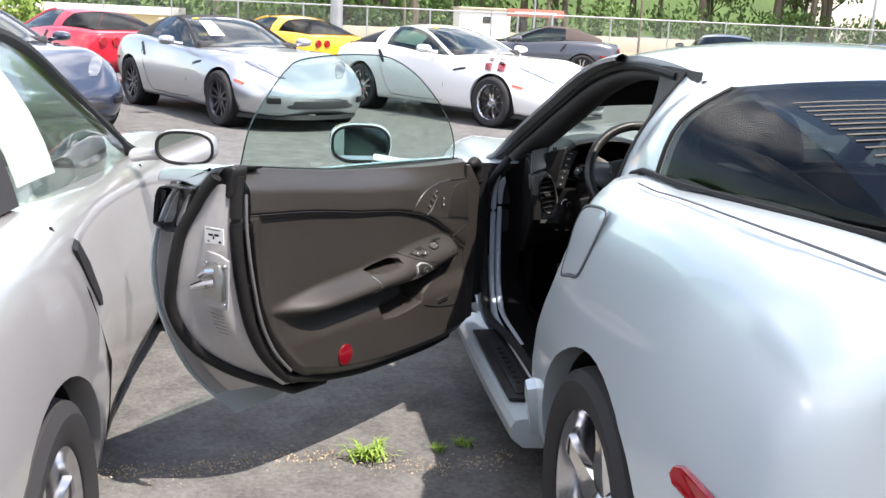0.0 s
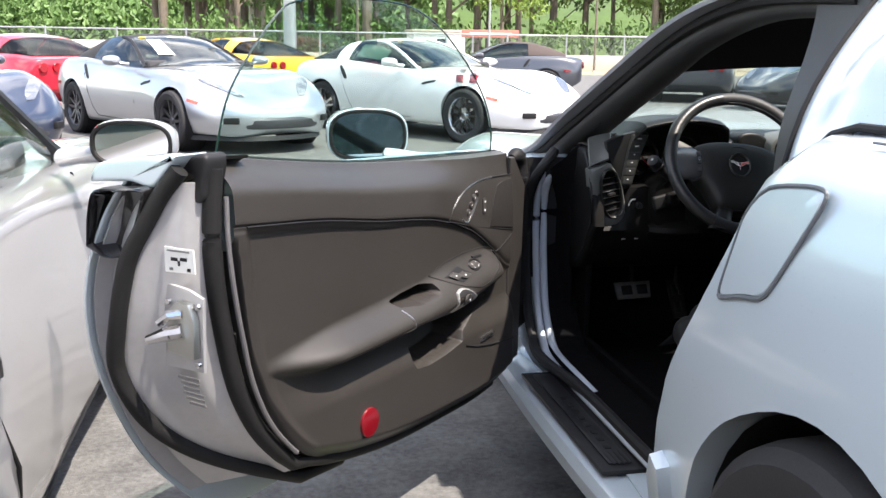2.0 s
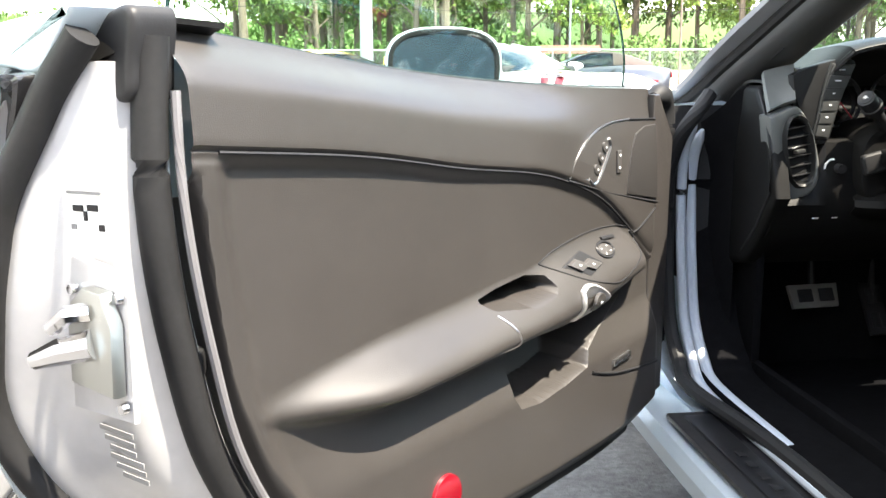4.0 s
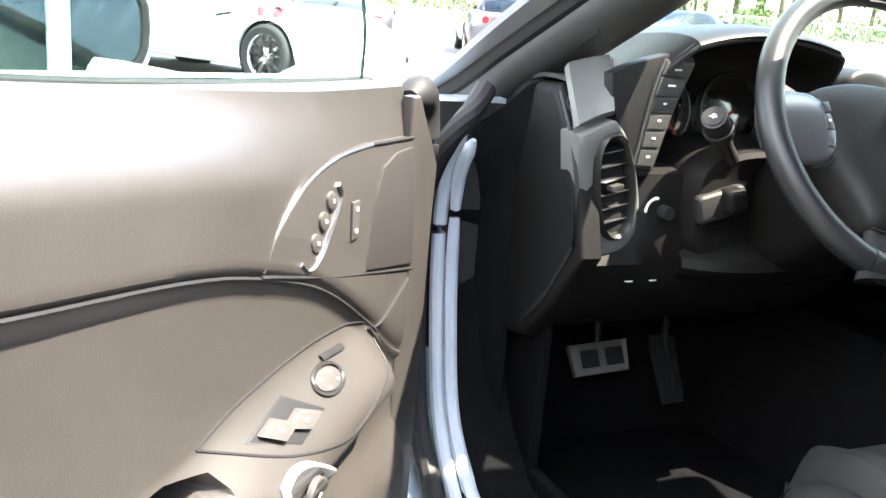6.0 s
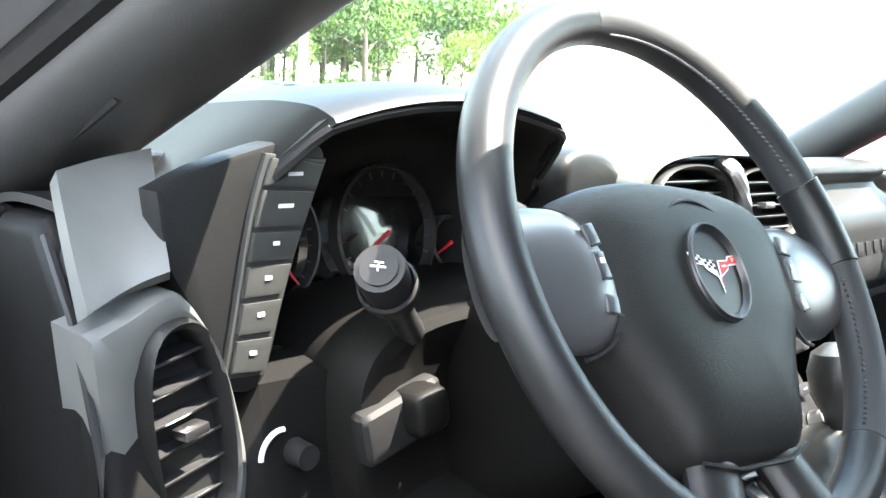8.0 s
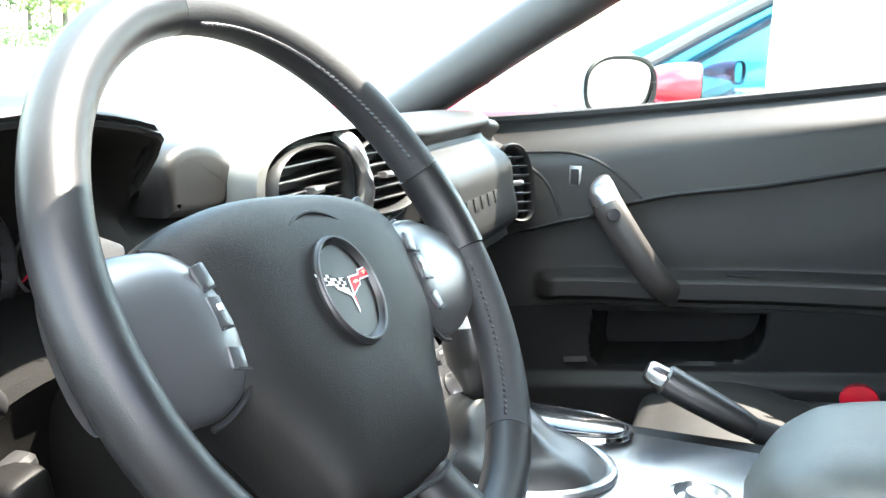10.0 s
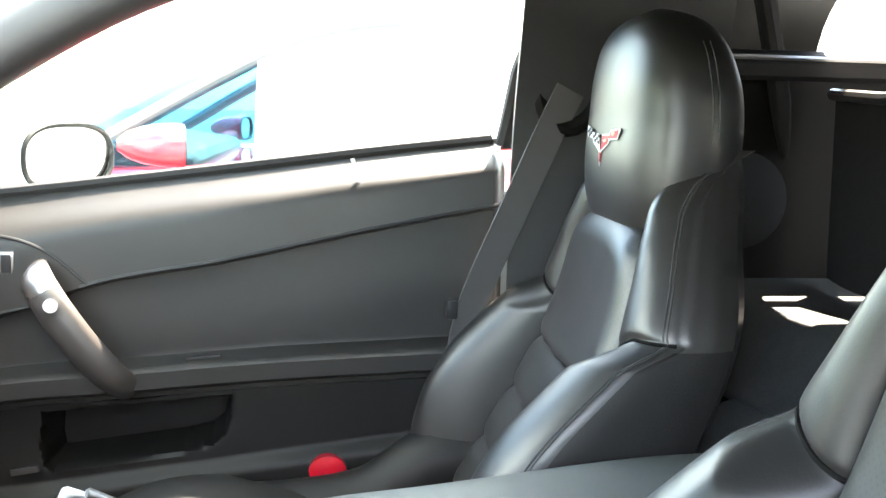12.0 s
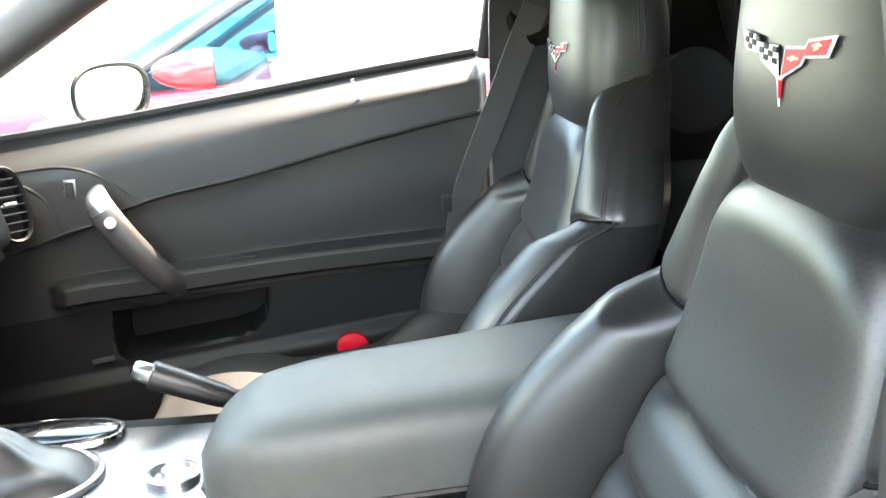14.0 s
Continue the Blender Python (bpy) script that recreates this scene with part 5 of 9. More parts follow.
rim = [(v.x, v.y) for v in smooth_line([(*p, 0) for p in rim + rim[:1]], 61)[:-1]]
mid = (-0.191, 0.852)
bm = bmesh.new()
rows = [[D(q, mid[0] + (n - mid[0]) * k, mid[1] + (z - mid[1]) * k) for n, z in rim] for q, k in ((1.35, 1.0), (1.410, 1.0), (1.424, 0.97), (1.427, 0.92), (1.420, 0.87), (1.380, 0.80), (1.374, 0.5), (1.373, 0.05))]
grid(bm, rows, close=True)
bmesh.ops.recalc_face_normals(bm, faces=bm.faces)
wpart("handle_recess", bm, GLOSSBLACK, door, "gloss black recessed door release")
END = Matrix(((DN.x, 0, DD.x, DO.x), (DN.y, 0, DD.y, DO.y), (0, 1, 0, 0), (0, 0, 0, 1)))
for nm, s0, deep, outline, m, lab in (
        ("corner_cap", 1.330, 0.075, [(-0.272, 0.915), (-0.262, 0.938), (-0.236, 0.955), (-0.16, 0.968), (-0.075, 0.975), (-0.045, 0.978), (-0.075, 0.945), (-0.108, 0.918), (-0.160, 0.924), (-0.22, 0.920)], SILVER, "silver corner above the release"),
        ("corner_trim", 1.315, 0.050, [(-0.112, 0.895), (-0.100, 0.925), (-0.070, 0.962), (-0.032, 0.980), (-0.012, 0.972), (-0.018, 0.93), (-0.026, 0.895), (-0.07, 0.892)], BLACKPL, "black plastic corner of the shut face")):
    bm = bmesh.new()
    solid(bm, [(v.x, v.y) for v in smooth_line([(*p, 0) for p in outline + outline[:1]], 49)[:-1]], deep, END @ Matrix.Translation((0, 0, s0)), 0.009, 4)
    bmesh.ops.recalc_face_normals(bm, faces=bm.faces)
    wpart(nm, bm, m, door, lab)
# cap over the belt at the latch end, and the front edge of the door
bm = bmesh.new()
rows = []
for k in np.linspace(0, 1, 12):
    n = -0.03 - 0.05 * k
    z = 0.968 - 0.03 * k ** 2
    rows.append([D(1.24, n, z), D(1.31, n, z + 0.004), D(1.352 + 0.02 * k, n, z - 0.006), D(1.362 + 0.02 * k, n, z - 0.03)])
grid(bm, rows)
bmesh.ops.recalc_face_normals(bm, faces=bm.faces)
wpart("belt_cap", thicken(bm, 0.006), TRIM, door)
bm = bmesh.new()
rows = []
for z in np.linspace(0.29, 0.86, 12):
    rows.append([D(0.165, -0.035, z), D(0.13, -0.06, z), D(0.11, -0.12, z), D(0.10, -0.20, z)])
grid(bm, rows)
bmesh.ops.recalc_face_normals(bm, faces=bm.faces)
wpart("hinge_face", thicken(bm, 0.005), BLACKPL, door)
bm = bmesh.new()
solid(bm, [(0.245, 0.275), (0.165, 0.285), (0.158, 0.70), (0.152, 0.785), (0.175, 0.815), (0.205, 0.850), (0.222, 0.872), (0.245, 0.872)], 0.014, Matrix(((DD.x, 0, DN.x, DO.x - 0.012 * DN.x), (DD.y, 0, DN.y, DO.y - 0.012 * DN.y), (0, 1, 0, 0), (0, 0, 0, 1))), 0.005, 3)
bmesh.ops.recalc_face_normals(bm, faces=bm.faces)
wpart("front_edge", bm, TRIM_SOFT, door, "plain front edge of the trim panel")
bm = bmesh.new()
tube(bm, smooth_line([D(0.185, -0.028, 0.862), D(0.150, -0.030, 0.866), D(0.125, -0.035, 0.845), D(0.118, -0.035, 0.80), D(0.130, -0.035, 0.77)], 20), [0.012, 0.016, 0.020, 0.022] + [0.024] * 12 + [0.020, 0.016, 0.012, 0.008], 12)
wpart("hinge_cover", bm, RUBBER, door, "black rubber cover at the mirror foot")
bm = bmesh.new()
rows = [[D(s, n, door_low(s) - 0.008 + 0.0 * n) for n in (-0.02, -0.10, -0.20)] for s in np.linspace(0.18, 1.15, 20)]
grid(bm, rows)
wpart("door_floor", thicken(bm, 0.006), RUBBER, door)
# mirror on the door
mm = Matrix.Translation(D(0.385, -0.385, 0.924)) @ pose(0, 0, 0, 0, 0, 1)
bm = bmesh.new()
se = lambda a, w, h, y: mm @ Vector((w * abs(math.cos(a)) ** 0.7 * (1 if math.cos(a) > 0 else -1), y, h * abs(math.sin(a)) ** 0.7 * (1 if math.sin(a) > 0 else -1)))
ang = np.linspace(0, 2 * math.pi, 32, endpoint=False)
grid(bm, [[se(a, 0.112 * k, 0.074 * k, y) for a in ang] for y, k in ((-0.05, 0.95), (-0.045, 1.0), (0.0, 1.0), (0.05, 0.86), (0.09, 0.6), (0.11, 0.25))], close=True)
bmesh.ops.holes_fill(bm, edges=[e for e in bm.edges if e.is_boundary and all((mm.inverted() @ v.co).y > 0.1 for v in e.verts)])
tube(bm, [D(0.30, -0.17, 0.855), D(0.34, -0.24, 0.860), D(0.38, -0.32, 0.872)], [0.04, 0.032, 0.032], 12, squash=0.6)
bmesh.ops.recalc_face_normals(bm, faces=bm.faces)
ms = wpart("mirror_shell", bm, SILVER, door, "silver door mirror shell")
bm = bmesh.new()
tilt = mm @ pose(0, 0, 0, -6, 0, 0) @ mm.inverted()
bm.faces.new([bm.verts.new(tilt @ se(a, 0.100, 0.063, -0.047)) for a in ang])
bmesh.ops.recalc_face_normals(bm, faces=bm.faces)
wpart("mirror_glass", bm, MIRROR, door, "door mirror glass", smooth=False)
bm = bmesh.new()
tube(bm, [se(a, 0.103, 0.066, -0.050) for a in ang], 0.005, 6, close=True, up=(0, 1, 0.01))
wpart("mirror_rim", bm, RUBBER, ms)

# ---- cabin of the open car ----
cabin = group_part("cabin_tub", "black carpeted cabin floor and walls")
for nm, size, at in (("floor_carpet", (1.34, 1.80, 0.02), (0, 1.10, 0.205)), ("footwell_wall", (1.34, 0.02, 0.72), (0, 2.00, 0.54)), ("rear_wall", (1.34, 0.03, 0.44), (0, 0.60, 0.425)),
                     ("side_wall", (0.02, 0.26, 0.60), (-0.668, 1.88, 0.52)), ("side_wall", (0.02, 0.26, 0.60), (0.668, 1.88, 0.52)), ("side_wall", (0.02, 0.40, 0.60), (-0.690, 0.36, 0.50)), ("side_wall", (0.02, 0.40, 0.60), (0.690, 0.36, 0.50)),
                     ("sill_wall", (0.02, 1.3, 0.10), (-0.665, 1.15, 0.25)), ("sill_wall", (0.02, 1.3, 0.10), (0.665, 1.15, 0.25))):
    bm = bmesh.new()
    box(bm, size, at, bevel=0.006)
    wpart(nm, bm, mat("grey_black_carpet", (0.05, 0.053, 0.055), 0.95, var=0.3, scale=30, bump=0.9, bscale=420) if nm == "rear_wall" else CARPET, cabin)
bm = bmesh.new()
rows = [[(-0.17, y, 0.21), (-0.14, y, 0.42), (-0.10, y, 0.50), (0.10, y, 0.50), (0.14, y, 0.42), (0.17, y, 0.21)] for y in (0.5, 1.2, 1.6, 1.98)]
grid(bm, rows)
bmesh.ops.recalc_face_normals(bm, faces=bm.faces)
wpart("tunnel", thicken(bm, 0.01), CARPET, cabin)
# jambs: dark lining ahead of the openings; added sheets paint the hinge gap's shade
for s in (-1, 1):
    bm = bmesh.new()
    rows = [[(s * 0.68, 1.862, z), (s * 0.74, 1.870, z), (s * 0.82, 1.874, z), (s * 0.94, 1.876, z)] for z in np.linspace(0.27, 0.84, 10)]
    grid(bm, rows)
    bmesh.ops.recalc_face_normals(bm, faces=bm.faces)
    wpart("jamb_lining", thicken(bm, 0.004), RUBBER, cabin)
    bm = bmesh.new()
    rows = [[(s * 0.842, 1.838, z), (s * 0.86, 1.832, z), (s * 0.885, 1.834, z), (s * (0.902 - 0.02 * step(0.5, 0.28, z)), 1.846, z)] for z in np.linspace(0.285, 0.80, 10)]
    grid(bm, rows)
    bmesh.ops.recalc_face_normals(bm, faces=bm.faces)
    wpart("hinge_lining", thicken(bm, 0.004), BLACKPL, cabin)

# ---- instrument panel ----
dash = group_part("dashboard", "black moulded dashboard")


def dash_profile(x):
    """The dash's section at x: (y, z) from the screen round the brow to under the knee edge."""
    cl = step(-0.605, -0.56, x) * step(-0.265, -0.315, x)          # instrument hood
    pa = step(0.10, 0.26, x)                                       # passenger side
    ce = step(-0.27, -0.2, x) * (1 - pa)
    left = 1 - step(-0.62, -0.56, x)
    hump = max(0.0, 1 - ((x + 0.435) / 0.175) ** 2)
    zt = 0.905 + 0.035 * hump * cl + 0.04 * cl + 0.018 * ce + 0.012 * pa - 0.01 * left - 0.02 * step(0.52, 0.66, x)
    yb = 1.70 * (1 - cl) * (1 - pa) + 1.635 * cl + 1.645 * pa * (1 - cl)
    f1, f2 = 1.695 * (1 - cl) * (1 - pa) + 1.80 * cl + 1.612 * pa, 1.675 * (1 - cl) * (1 - pa) + 1.80 * cl + 1.595 * pa
    lo_y, lo_z = 1.665 * (1 - pa) + 1.612 * pa, 0.665 * (1 - pa) + 0.725 * pa
    lo_y = lo_y * (1 - cl) + 1.72 * cl
    lo_z = lo_z * (1 - cl) + 0.76 * cl
    back = 0.055 * step(0.50, 0.585, x)
    yb, f1, f2, lo_y = yb + 0.6 * back, f1 + back, f2 + back, lo_y + back * 0.7
    return [(2.08, 0.90), (1.95, 0.5 * zt + 0.452), (1.85, zt - 0.012), (yb + 0.09, zt - 0.001), (yb + 0.04, zt), (yb + 0.008, zt - 0.004), (yb, zt - 0.016), (yb + 0.012 + 0.1 * cl, zt - 0.034),
            (f1, 0.85), (0.5 * (f1 + f2), 0.81), (f2, 0.765), (lo_y, lo_z + 0.02), (lo_y + 0.012, lo_z), (1.76, lo_z - 0.03), (1.97, 0.55)]


xs = sorted({*np.linspace(-0.70, 0.665, 70).round(3).tolist()})
bm = bmesh.new()
grid(bm, [[(x, v.x, v.y) for v in smooth_line([(y, z, 0) for y, z in dash_profile(x)], 60)] for x in xs])
bmesh.ops.recalc_face_normals(bm, faces=bm.faces)
DASHMAT = mat("dash_vinyl", (0.009, 0.0092, 0.0094), 0.45, spec=0.28, var=0.10, scale=5, bump=0.3, bscale=900)
pad = wpart("dash_pad", thicken(bm, 0.006), DASHMAT, dash, "soft black dash pad")
# hood rim seam and end panel
bm = bmesh.new()
tube(bm, [(x, dash_profile(x)[6][0] - 0.001, dash_profile(x)[6][1]) for x in np.linspace(-0.585, -0.285, 40)], 0.004, 6)
wpart("hood_edge", bm, BLACKPL, dash)
bm = bmesh.new()
end = [(1.735, 0.885), (1.692, 0.832), (1.66, 0.76), (1.630, 0.667), (1.70, 0.575), (1.762, 0.513), (1.893, 0.489), (1.96, 0.60), (1.97, 0.80), (1.95, 0.88)]
for s in (-1, 1):
    bm = bmesh.new()
    e2 = end if s < 0 else [(y if y > 1.8 else y - 0.02, max(z, 0.70) if y < 1.8 else z) for y, z in end]
    solid(bm, e2, 0.035, Matrix(((0, 0, s, s * 0.672), (1, 0, 0, 0), (0, 1, 0, 0), (0, 0, 0, 1))), 0.016, 4)
    bmesh.ops.recalc_face_normals(bm, faces=bm.faces)
    wpart("end_panel", bm, TRIM, dash)
bm = bmesh.new()
tube(bm, [(-0.708, y, z) for y, z in ((1.72, 0.875), (1.682, 0.825), (1.652, 0.757), (1.645, 0.68), (1.70, 0.60), (1.76, 0.54))], 0.003, 6)
wpart("end_seam", bm, BLACKPL, dash)


def oval(cx, cz, rx, rz, n=32, p=0.8):
    return [(cx + rx * abs(math.cos(a)) ** p * (1 if math.cos(a) > 0 else -1), cz + rz * abs(math.sin(a)) ** p * (1 if math.sin(a) > 0 else -1)) for a in np.linspace(0, 2 * math.pi, n, endpoint=False)]


def air_vent(x, y, z, rx, rz, turn, slats, tilt=0.0, lean=0.0):
    """An oval air vent facing -y: dark well, rim, dark slats with bright edges and a tab."""
    m = Matrix.Translation((x, y, z)) @ pose(0, 0, 0, tilt, lean, turn)
    bm = bmesh.new()
    rows = [[m @ Vector((a, d, b)) for a, b in oval(0, 0, rx * k, rz * k)] for d, k in ((0.004, 1.13), (-0.006, 1.11), (-0.010, 1.06), (-0.006, 1.0), (0.03, 0.95))]
    grid(bm, rows, close=True)
    bmesh.ops.recalc_face_normals(bm, faces=bm.faces)
    v = wpart("air_vent", bm, DASHMAT, dash, "oval air vent with thin bright-edged slats")
    bm = bmesh.new()
    bm.faces.new([bm.verts.new(m @ Vector((a, 0.028, b))) for a, b in oval(0, 0, rx, rz)])
    wpart("vent_well", bm, BLACKPL, v)
    for i in range(slats):
        zz = -rz + 2 * rz * (i + 1) / (slats + 1)
        w = rx * (1 - abs(zz / rz) ** 3) ** 0.5 * 0.97
        for nm, size, yy, mm in (("slat", (2 * w, 0.018, 0.0022), 0.010, BLACKPL), ("slat_edge", (1.96 * w, 0.0016, 0.0016), 0.0002, SATIN)):
            bm = bmesh.new()
            box(bm, size, (0, yy, zz), (8, 0, 0), 0.0004)
            bmesh.ops.transform(bm, matrix=m, verts=bm.verts)
            wpart(nm, bm, mm, v)
    bm = bmesh.new()
    box(bm, (0.020, 0.014, 0.007), (0, -0.004, 0), bevel=0.002)
    bmesh.ops.transform(bm, matrix=m, verts=bm.verts)
    wpart("vent_tab", bm, SATIN, v)
    return v


# black vent trim with the sky's sheen put into its grey
VENTMAT = mat("sky_sheen_vent_trim", (0.085, 0.088, 0.084), 0.38, spec=0.6, var=0.08, scale=8, bump=0.2, bscale=900)


def vent_panel(outline, y, depth, bevel, name, label, slope=0.0, material=None):
    """A rounded piece of dash trim facing the seats, leaning ahead by slope above its foot."""
    bm = bmesh.new()
    q = [(v.x, v.y) for v in smooth_line([(*p, 0) for p in outline + outline[:1]], 60)[:-1]]
    solid(bm, q, depth, Matrix(((1, 0, 0, 0), (0, 0, -1, y + depth), (0, 1, 0, 0), (0, 0, 0, 1))), bevel, 4)
    foot = min(p[1] for p in outline)
    for v in bm.verts:
        v.co.y += slope * (v.co.z - foot)
    bmesh.ops.recalc_face_normals(bm, faces=bm.faces)
    return wpart(name, bm, material or VENTMAT, dash, label)


bm = bmesh.new()
rows = []
for f in np.linspace(0, 1, 12):
    row = []
    for u in np.linspace(0, 1, 9):
        x = -0.714 + 0.016 * f ** 1.5 + (0.058 + 0.010 * f) * u
        row.append((x, 1.667 + 0.068 * f ** 1.2 + 0.006 * math.sin(math.pi * u), 0.833 + 0.071 * f + (0.019 - 0.006 * f) * u))
    rows.append(row)
grid(bm, rows)
bmesh.ops.recalc_face_normals(bm, faces=bm.faces)
wpart("upper_bezel", thicken(bm, 0.012), VENTMAT, dash, "trim above the side vent, sky sheen in its grey")
outer = [(-0.714, 0.827), (-0.688, 0.835), (-0.656, 0.846), (-0.636, 0.824), (-0.620, 0.795), (-0.606, 0.752), (-0.600, 0.722), (-0.602, 0.692), (-0.618, 0.670), (-0.646, 0.660), (-0.676, 0.656), (-0.694, 0.672), (-0.704, 0.75)]
outer = smooth_line([(*p, 0) for p in outer + outer[:1]], 97)[:-1]
bm = bmesh.new()
rows = [[] for _ in range(6)]
for v in outer:
    a = math.atan2(v.y - 0.757, v.x + 0.646)
    dx, dz = math.cos(a), math.sin(a)
    lx, lz = dx * math.cos(radians(9)) + dz * math.sin(radians(9)), -dx * math.sin(radians(9)) + dz * math.cos(radians(9))
    r = ((abs(lx) / 0.030) ** 2.5 + (abs(lz) / 0.067) ** 2.5) ** -0.4
    inn = Vector((-0.646 + r * dx, 0.757 + r * dz, 0))
    for row, (k, yy) in zip(rows, ((0.0, 1.668), (0.12, 1.660), (0.5, 1.6575), (0.85, 1.660), (0.97, 1.665), (1.0, 1.700))):
        q = inn.lerp(v, k)
        row.append((q.x, yy, q.y))
grid(bm, rows, close=True)
bmesh.ops.recalc_face_normals(bm, faces=bm.faces)
wpart("vent_bezel", bm, VENTMAT, dash, "trim round the side vent, sky sheen in its grey")
air_vent(-0.646, 1.662, 0.757, 0.029, 0.066, 10, 6, -3, -9)
air_vent(0.608, 1.630, 0.797, 0.028, 0.060, -48, 7, -20)
air_vent(-0.060, 1.648, 0.873, 0.074, 0.040, 0, 5, -6)
air_vent(0.115, 1.648, 0.868, 0.074, 0.040, -6, 5, -6)
bm = bmesh.new()
rows = [[(0.03 + a, yy, 0.870 + b - 0.02 * a) for a, b in oval(0, 0, 0.185 * k, 0.058 * k, 48, 0.6)] for yy, k in ((1.72, 1.10), (1.665, 1.08), (1.648, 1.03), (1.645, 0.98), (1.662, 0.92))]
grid(bm, rows, close=True)
bmesh.ops.recalc_face_normals(bm, faces=bm.faces)
wpart("vent_housing", bm, VENTMAT, dash, "rounded housing of the centre vents")
bm = bmesh.new()
tube(bm, smooth_line([(0.020, 1.660, 0.922), (0.024, 1.640, 0.905), (0.030, 1.634, 0.868), (0.036, 1.640, 0.828)], 14), 0.013, 10, squash=0.7)
wpart("centre_strap", bm, SATIN, dash, "bright bar between the centre vents")
vent_panel([(-0.250, 0.872), (-0.195, 0.868), (-0.150, 0.875), (-0.150, 0.900), (-0.180, 0.925), (-0.225, 0.930), (-0.252, 0.915)], 1.672, 0.06, 0.012, "switch_block", "small black switch block beside the hood", material=DASHMAT)
# button strip beside the instruments
STRIPMAT = mat("dark_grey_buttons", (0.030, 0.031, 0.030), 0.40, spec=0.6, var=0.06, scale=9)
bz = [(v.x, v.y) for v in smooth_line([(-0.664, 0.905, 0), (-0.63, 0.92, 0), (-0.58, 0.934, 0), (-0.55, 0.936, 0), (-0.535, 0.925, 0), (-0.548, 0.89, 0), (-0.566, 0.83, 0), (-0.583, 0.774, 0), (-0.612, 0.776, 0), (-0.635, 0.825, 0), (-0.655, 0.86, 0), (-0.664, 0.904, 0)], 60)[:-1]]
bm = bmesh.new()
solid(bm, bz, 0.02, Matrix(((1, 0, 0, 0), (0, 0, -1, 1.690), (0, 1, 0, 0), (0, 0, 0, 1))), 0.005)
bmesh.ops.recalc_face_normals(bm, faces=bm.faces)
bez = wpart("switch_bezel", bm, DASHMAT, dash, "black bezel with a strip of buttons")
edge_r = smooth_line([(-0.541, 0.924, 0), (-0.552, 0.896, 0), (-0.565, 0.862, 0), (-0.577, 0.823, 0), (-0.588, 0.780, 0)], 41)
edge_l = smooth_line([(-0.584, 0.928, 0), (-0.593, 0.898, 0), (-0.600, 0.862, 0), (-0.606, 0.823, 0), (-0.613, 0.782, 0)], 41)
face = Matrix(((1, 0, 0, 0), (0, 0, -1, 1.674), (0, 1, 0, 0), (0, 0, 0, 1)))
bm = bmesh.new()
solid(bm, [(v.x + 0.004, v.y) for v in edge_r] + [(v.x - 0.004, v.y) for v in reversed(edge_l)], 0.008, face, 0.002)
bmesh.ops.recalc_face_normals(bm, faces=bm.faces)
wpart("button_frame", bm, STRIPMAT, bez)
for a, b in ((1, 7), (8, 15), (16, 21), (22, 27), (28, 33), (34, 39)):
    bm = bmesh.new()
    solid(bm, [(v.x, v.y) for v in edge_r[a:b + 1]] + [(v.x, v.y) for v in reversed(edge_l[a:b + 1])], 0.003, face @ Matrix.Translation((0, 0, 0.0082)), 0.001)
    bmesh.ops.recalc_face_normals(bm, faces=bm.faces)
    k = wpart("button", bm, STRIPMAT, bez)
    c = (edge_r[(a + b) // 2] + edge_l[(a + b) // 2]) / 2
    bm = bmesh.new()
    box(bm, (0.012 if b < 16 else 0.005, 0.001, 0.0025), (c.x, 1.6624, c.y))
    wpart("button_mark", bm, WHITEINK, k)
# dimmer, lower panel with two small switches
bm = bmesh.new()
cyl(bm, 0.010, 0.009, 0.018, Matrix.Translation((-0.560, 1.655, 0.722)) @ Euler((radians(90), 0, 0)).to_matrix().to_4x4(), 16)
wpart("dimmer_knob", bm, BLACKPL, dash)
bm = bmesh.new()
tube(bm, [(-0.572 + 0.016 * math.cos(a), 1.663, 0.722 + 0.018 * math.sin(a)) for a in np.linspace(1.4, 3.2, 10)], 0.002, 5)
wpart("dimmer_mark", bm, WHITEINK, dash)
bm = bmesh.new()
rows = []
for x in np.linspace(-0.69, -0.20, 24):
    k = step(-0.615, -0.585, x)
    rows.append([(x, 1.71, 0.70 + 0.075 * k), (x, 1.690 - 0.016 * k, 0.69 + 0.078 * k), (x, 1.672 - 0.006 * k, 0.672 + 0.03 * k), (x, 1.658, 0.650), (x, 1.68, 0.60), (x, 1.74, 0.55), (x, 1.85, 0.50)])
grid(bm, rows)
bmesh.ops.recalc_face_normals(bm, faces=bm.faces)
low = wpart("knee_panel", thicken(bm, 0.006), TRIM, dash, "black knee panel")
for x in (-0.600, -0.560):
    bm = bmesh.new()
    box(bm, (0.014, 0.004, 0.006), (x, 1.666, 0.622), (30, 0, 0), 0.001)
    wpart("tiny_switch", bm, WHITEINK, low)
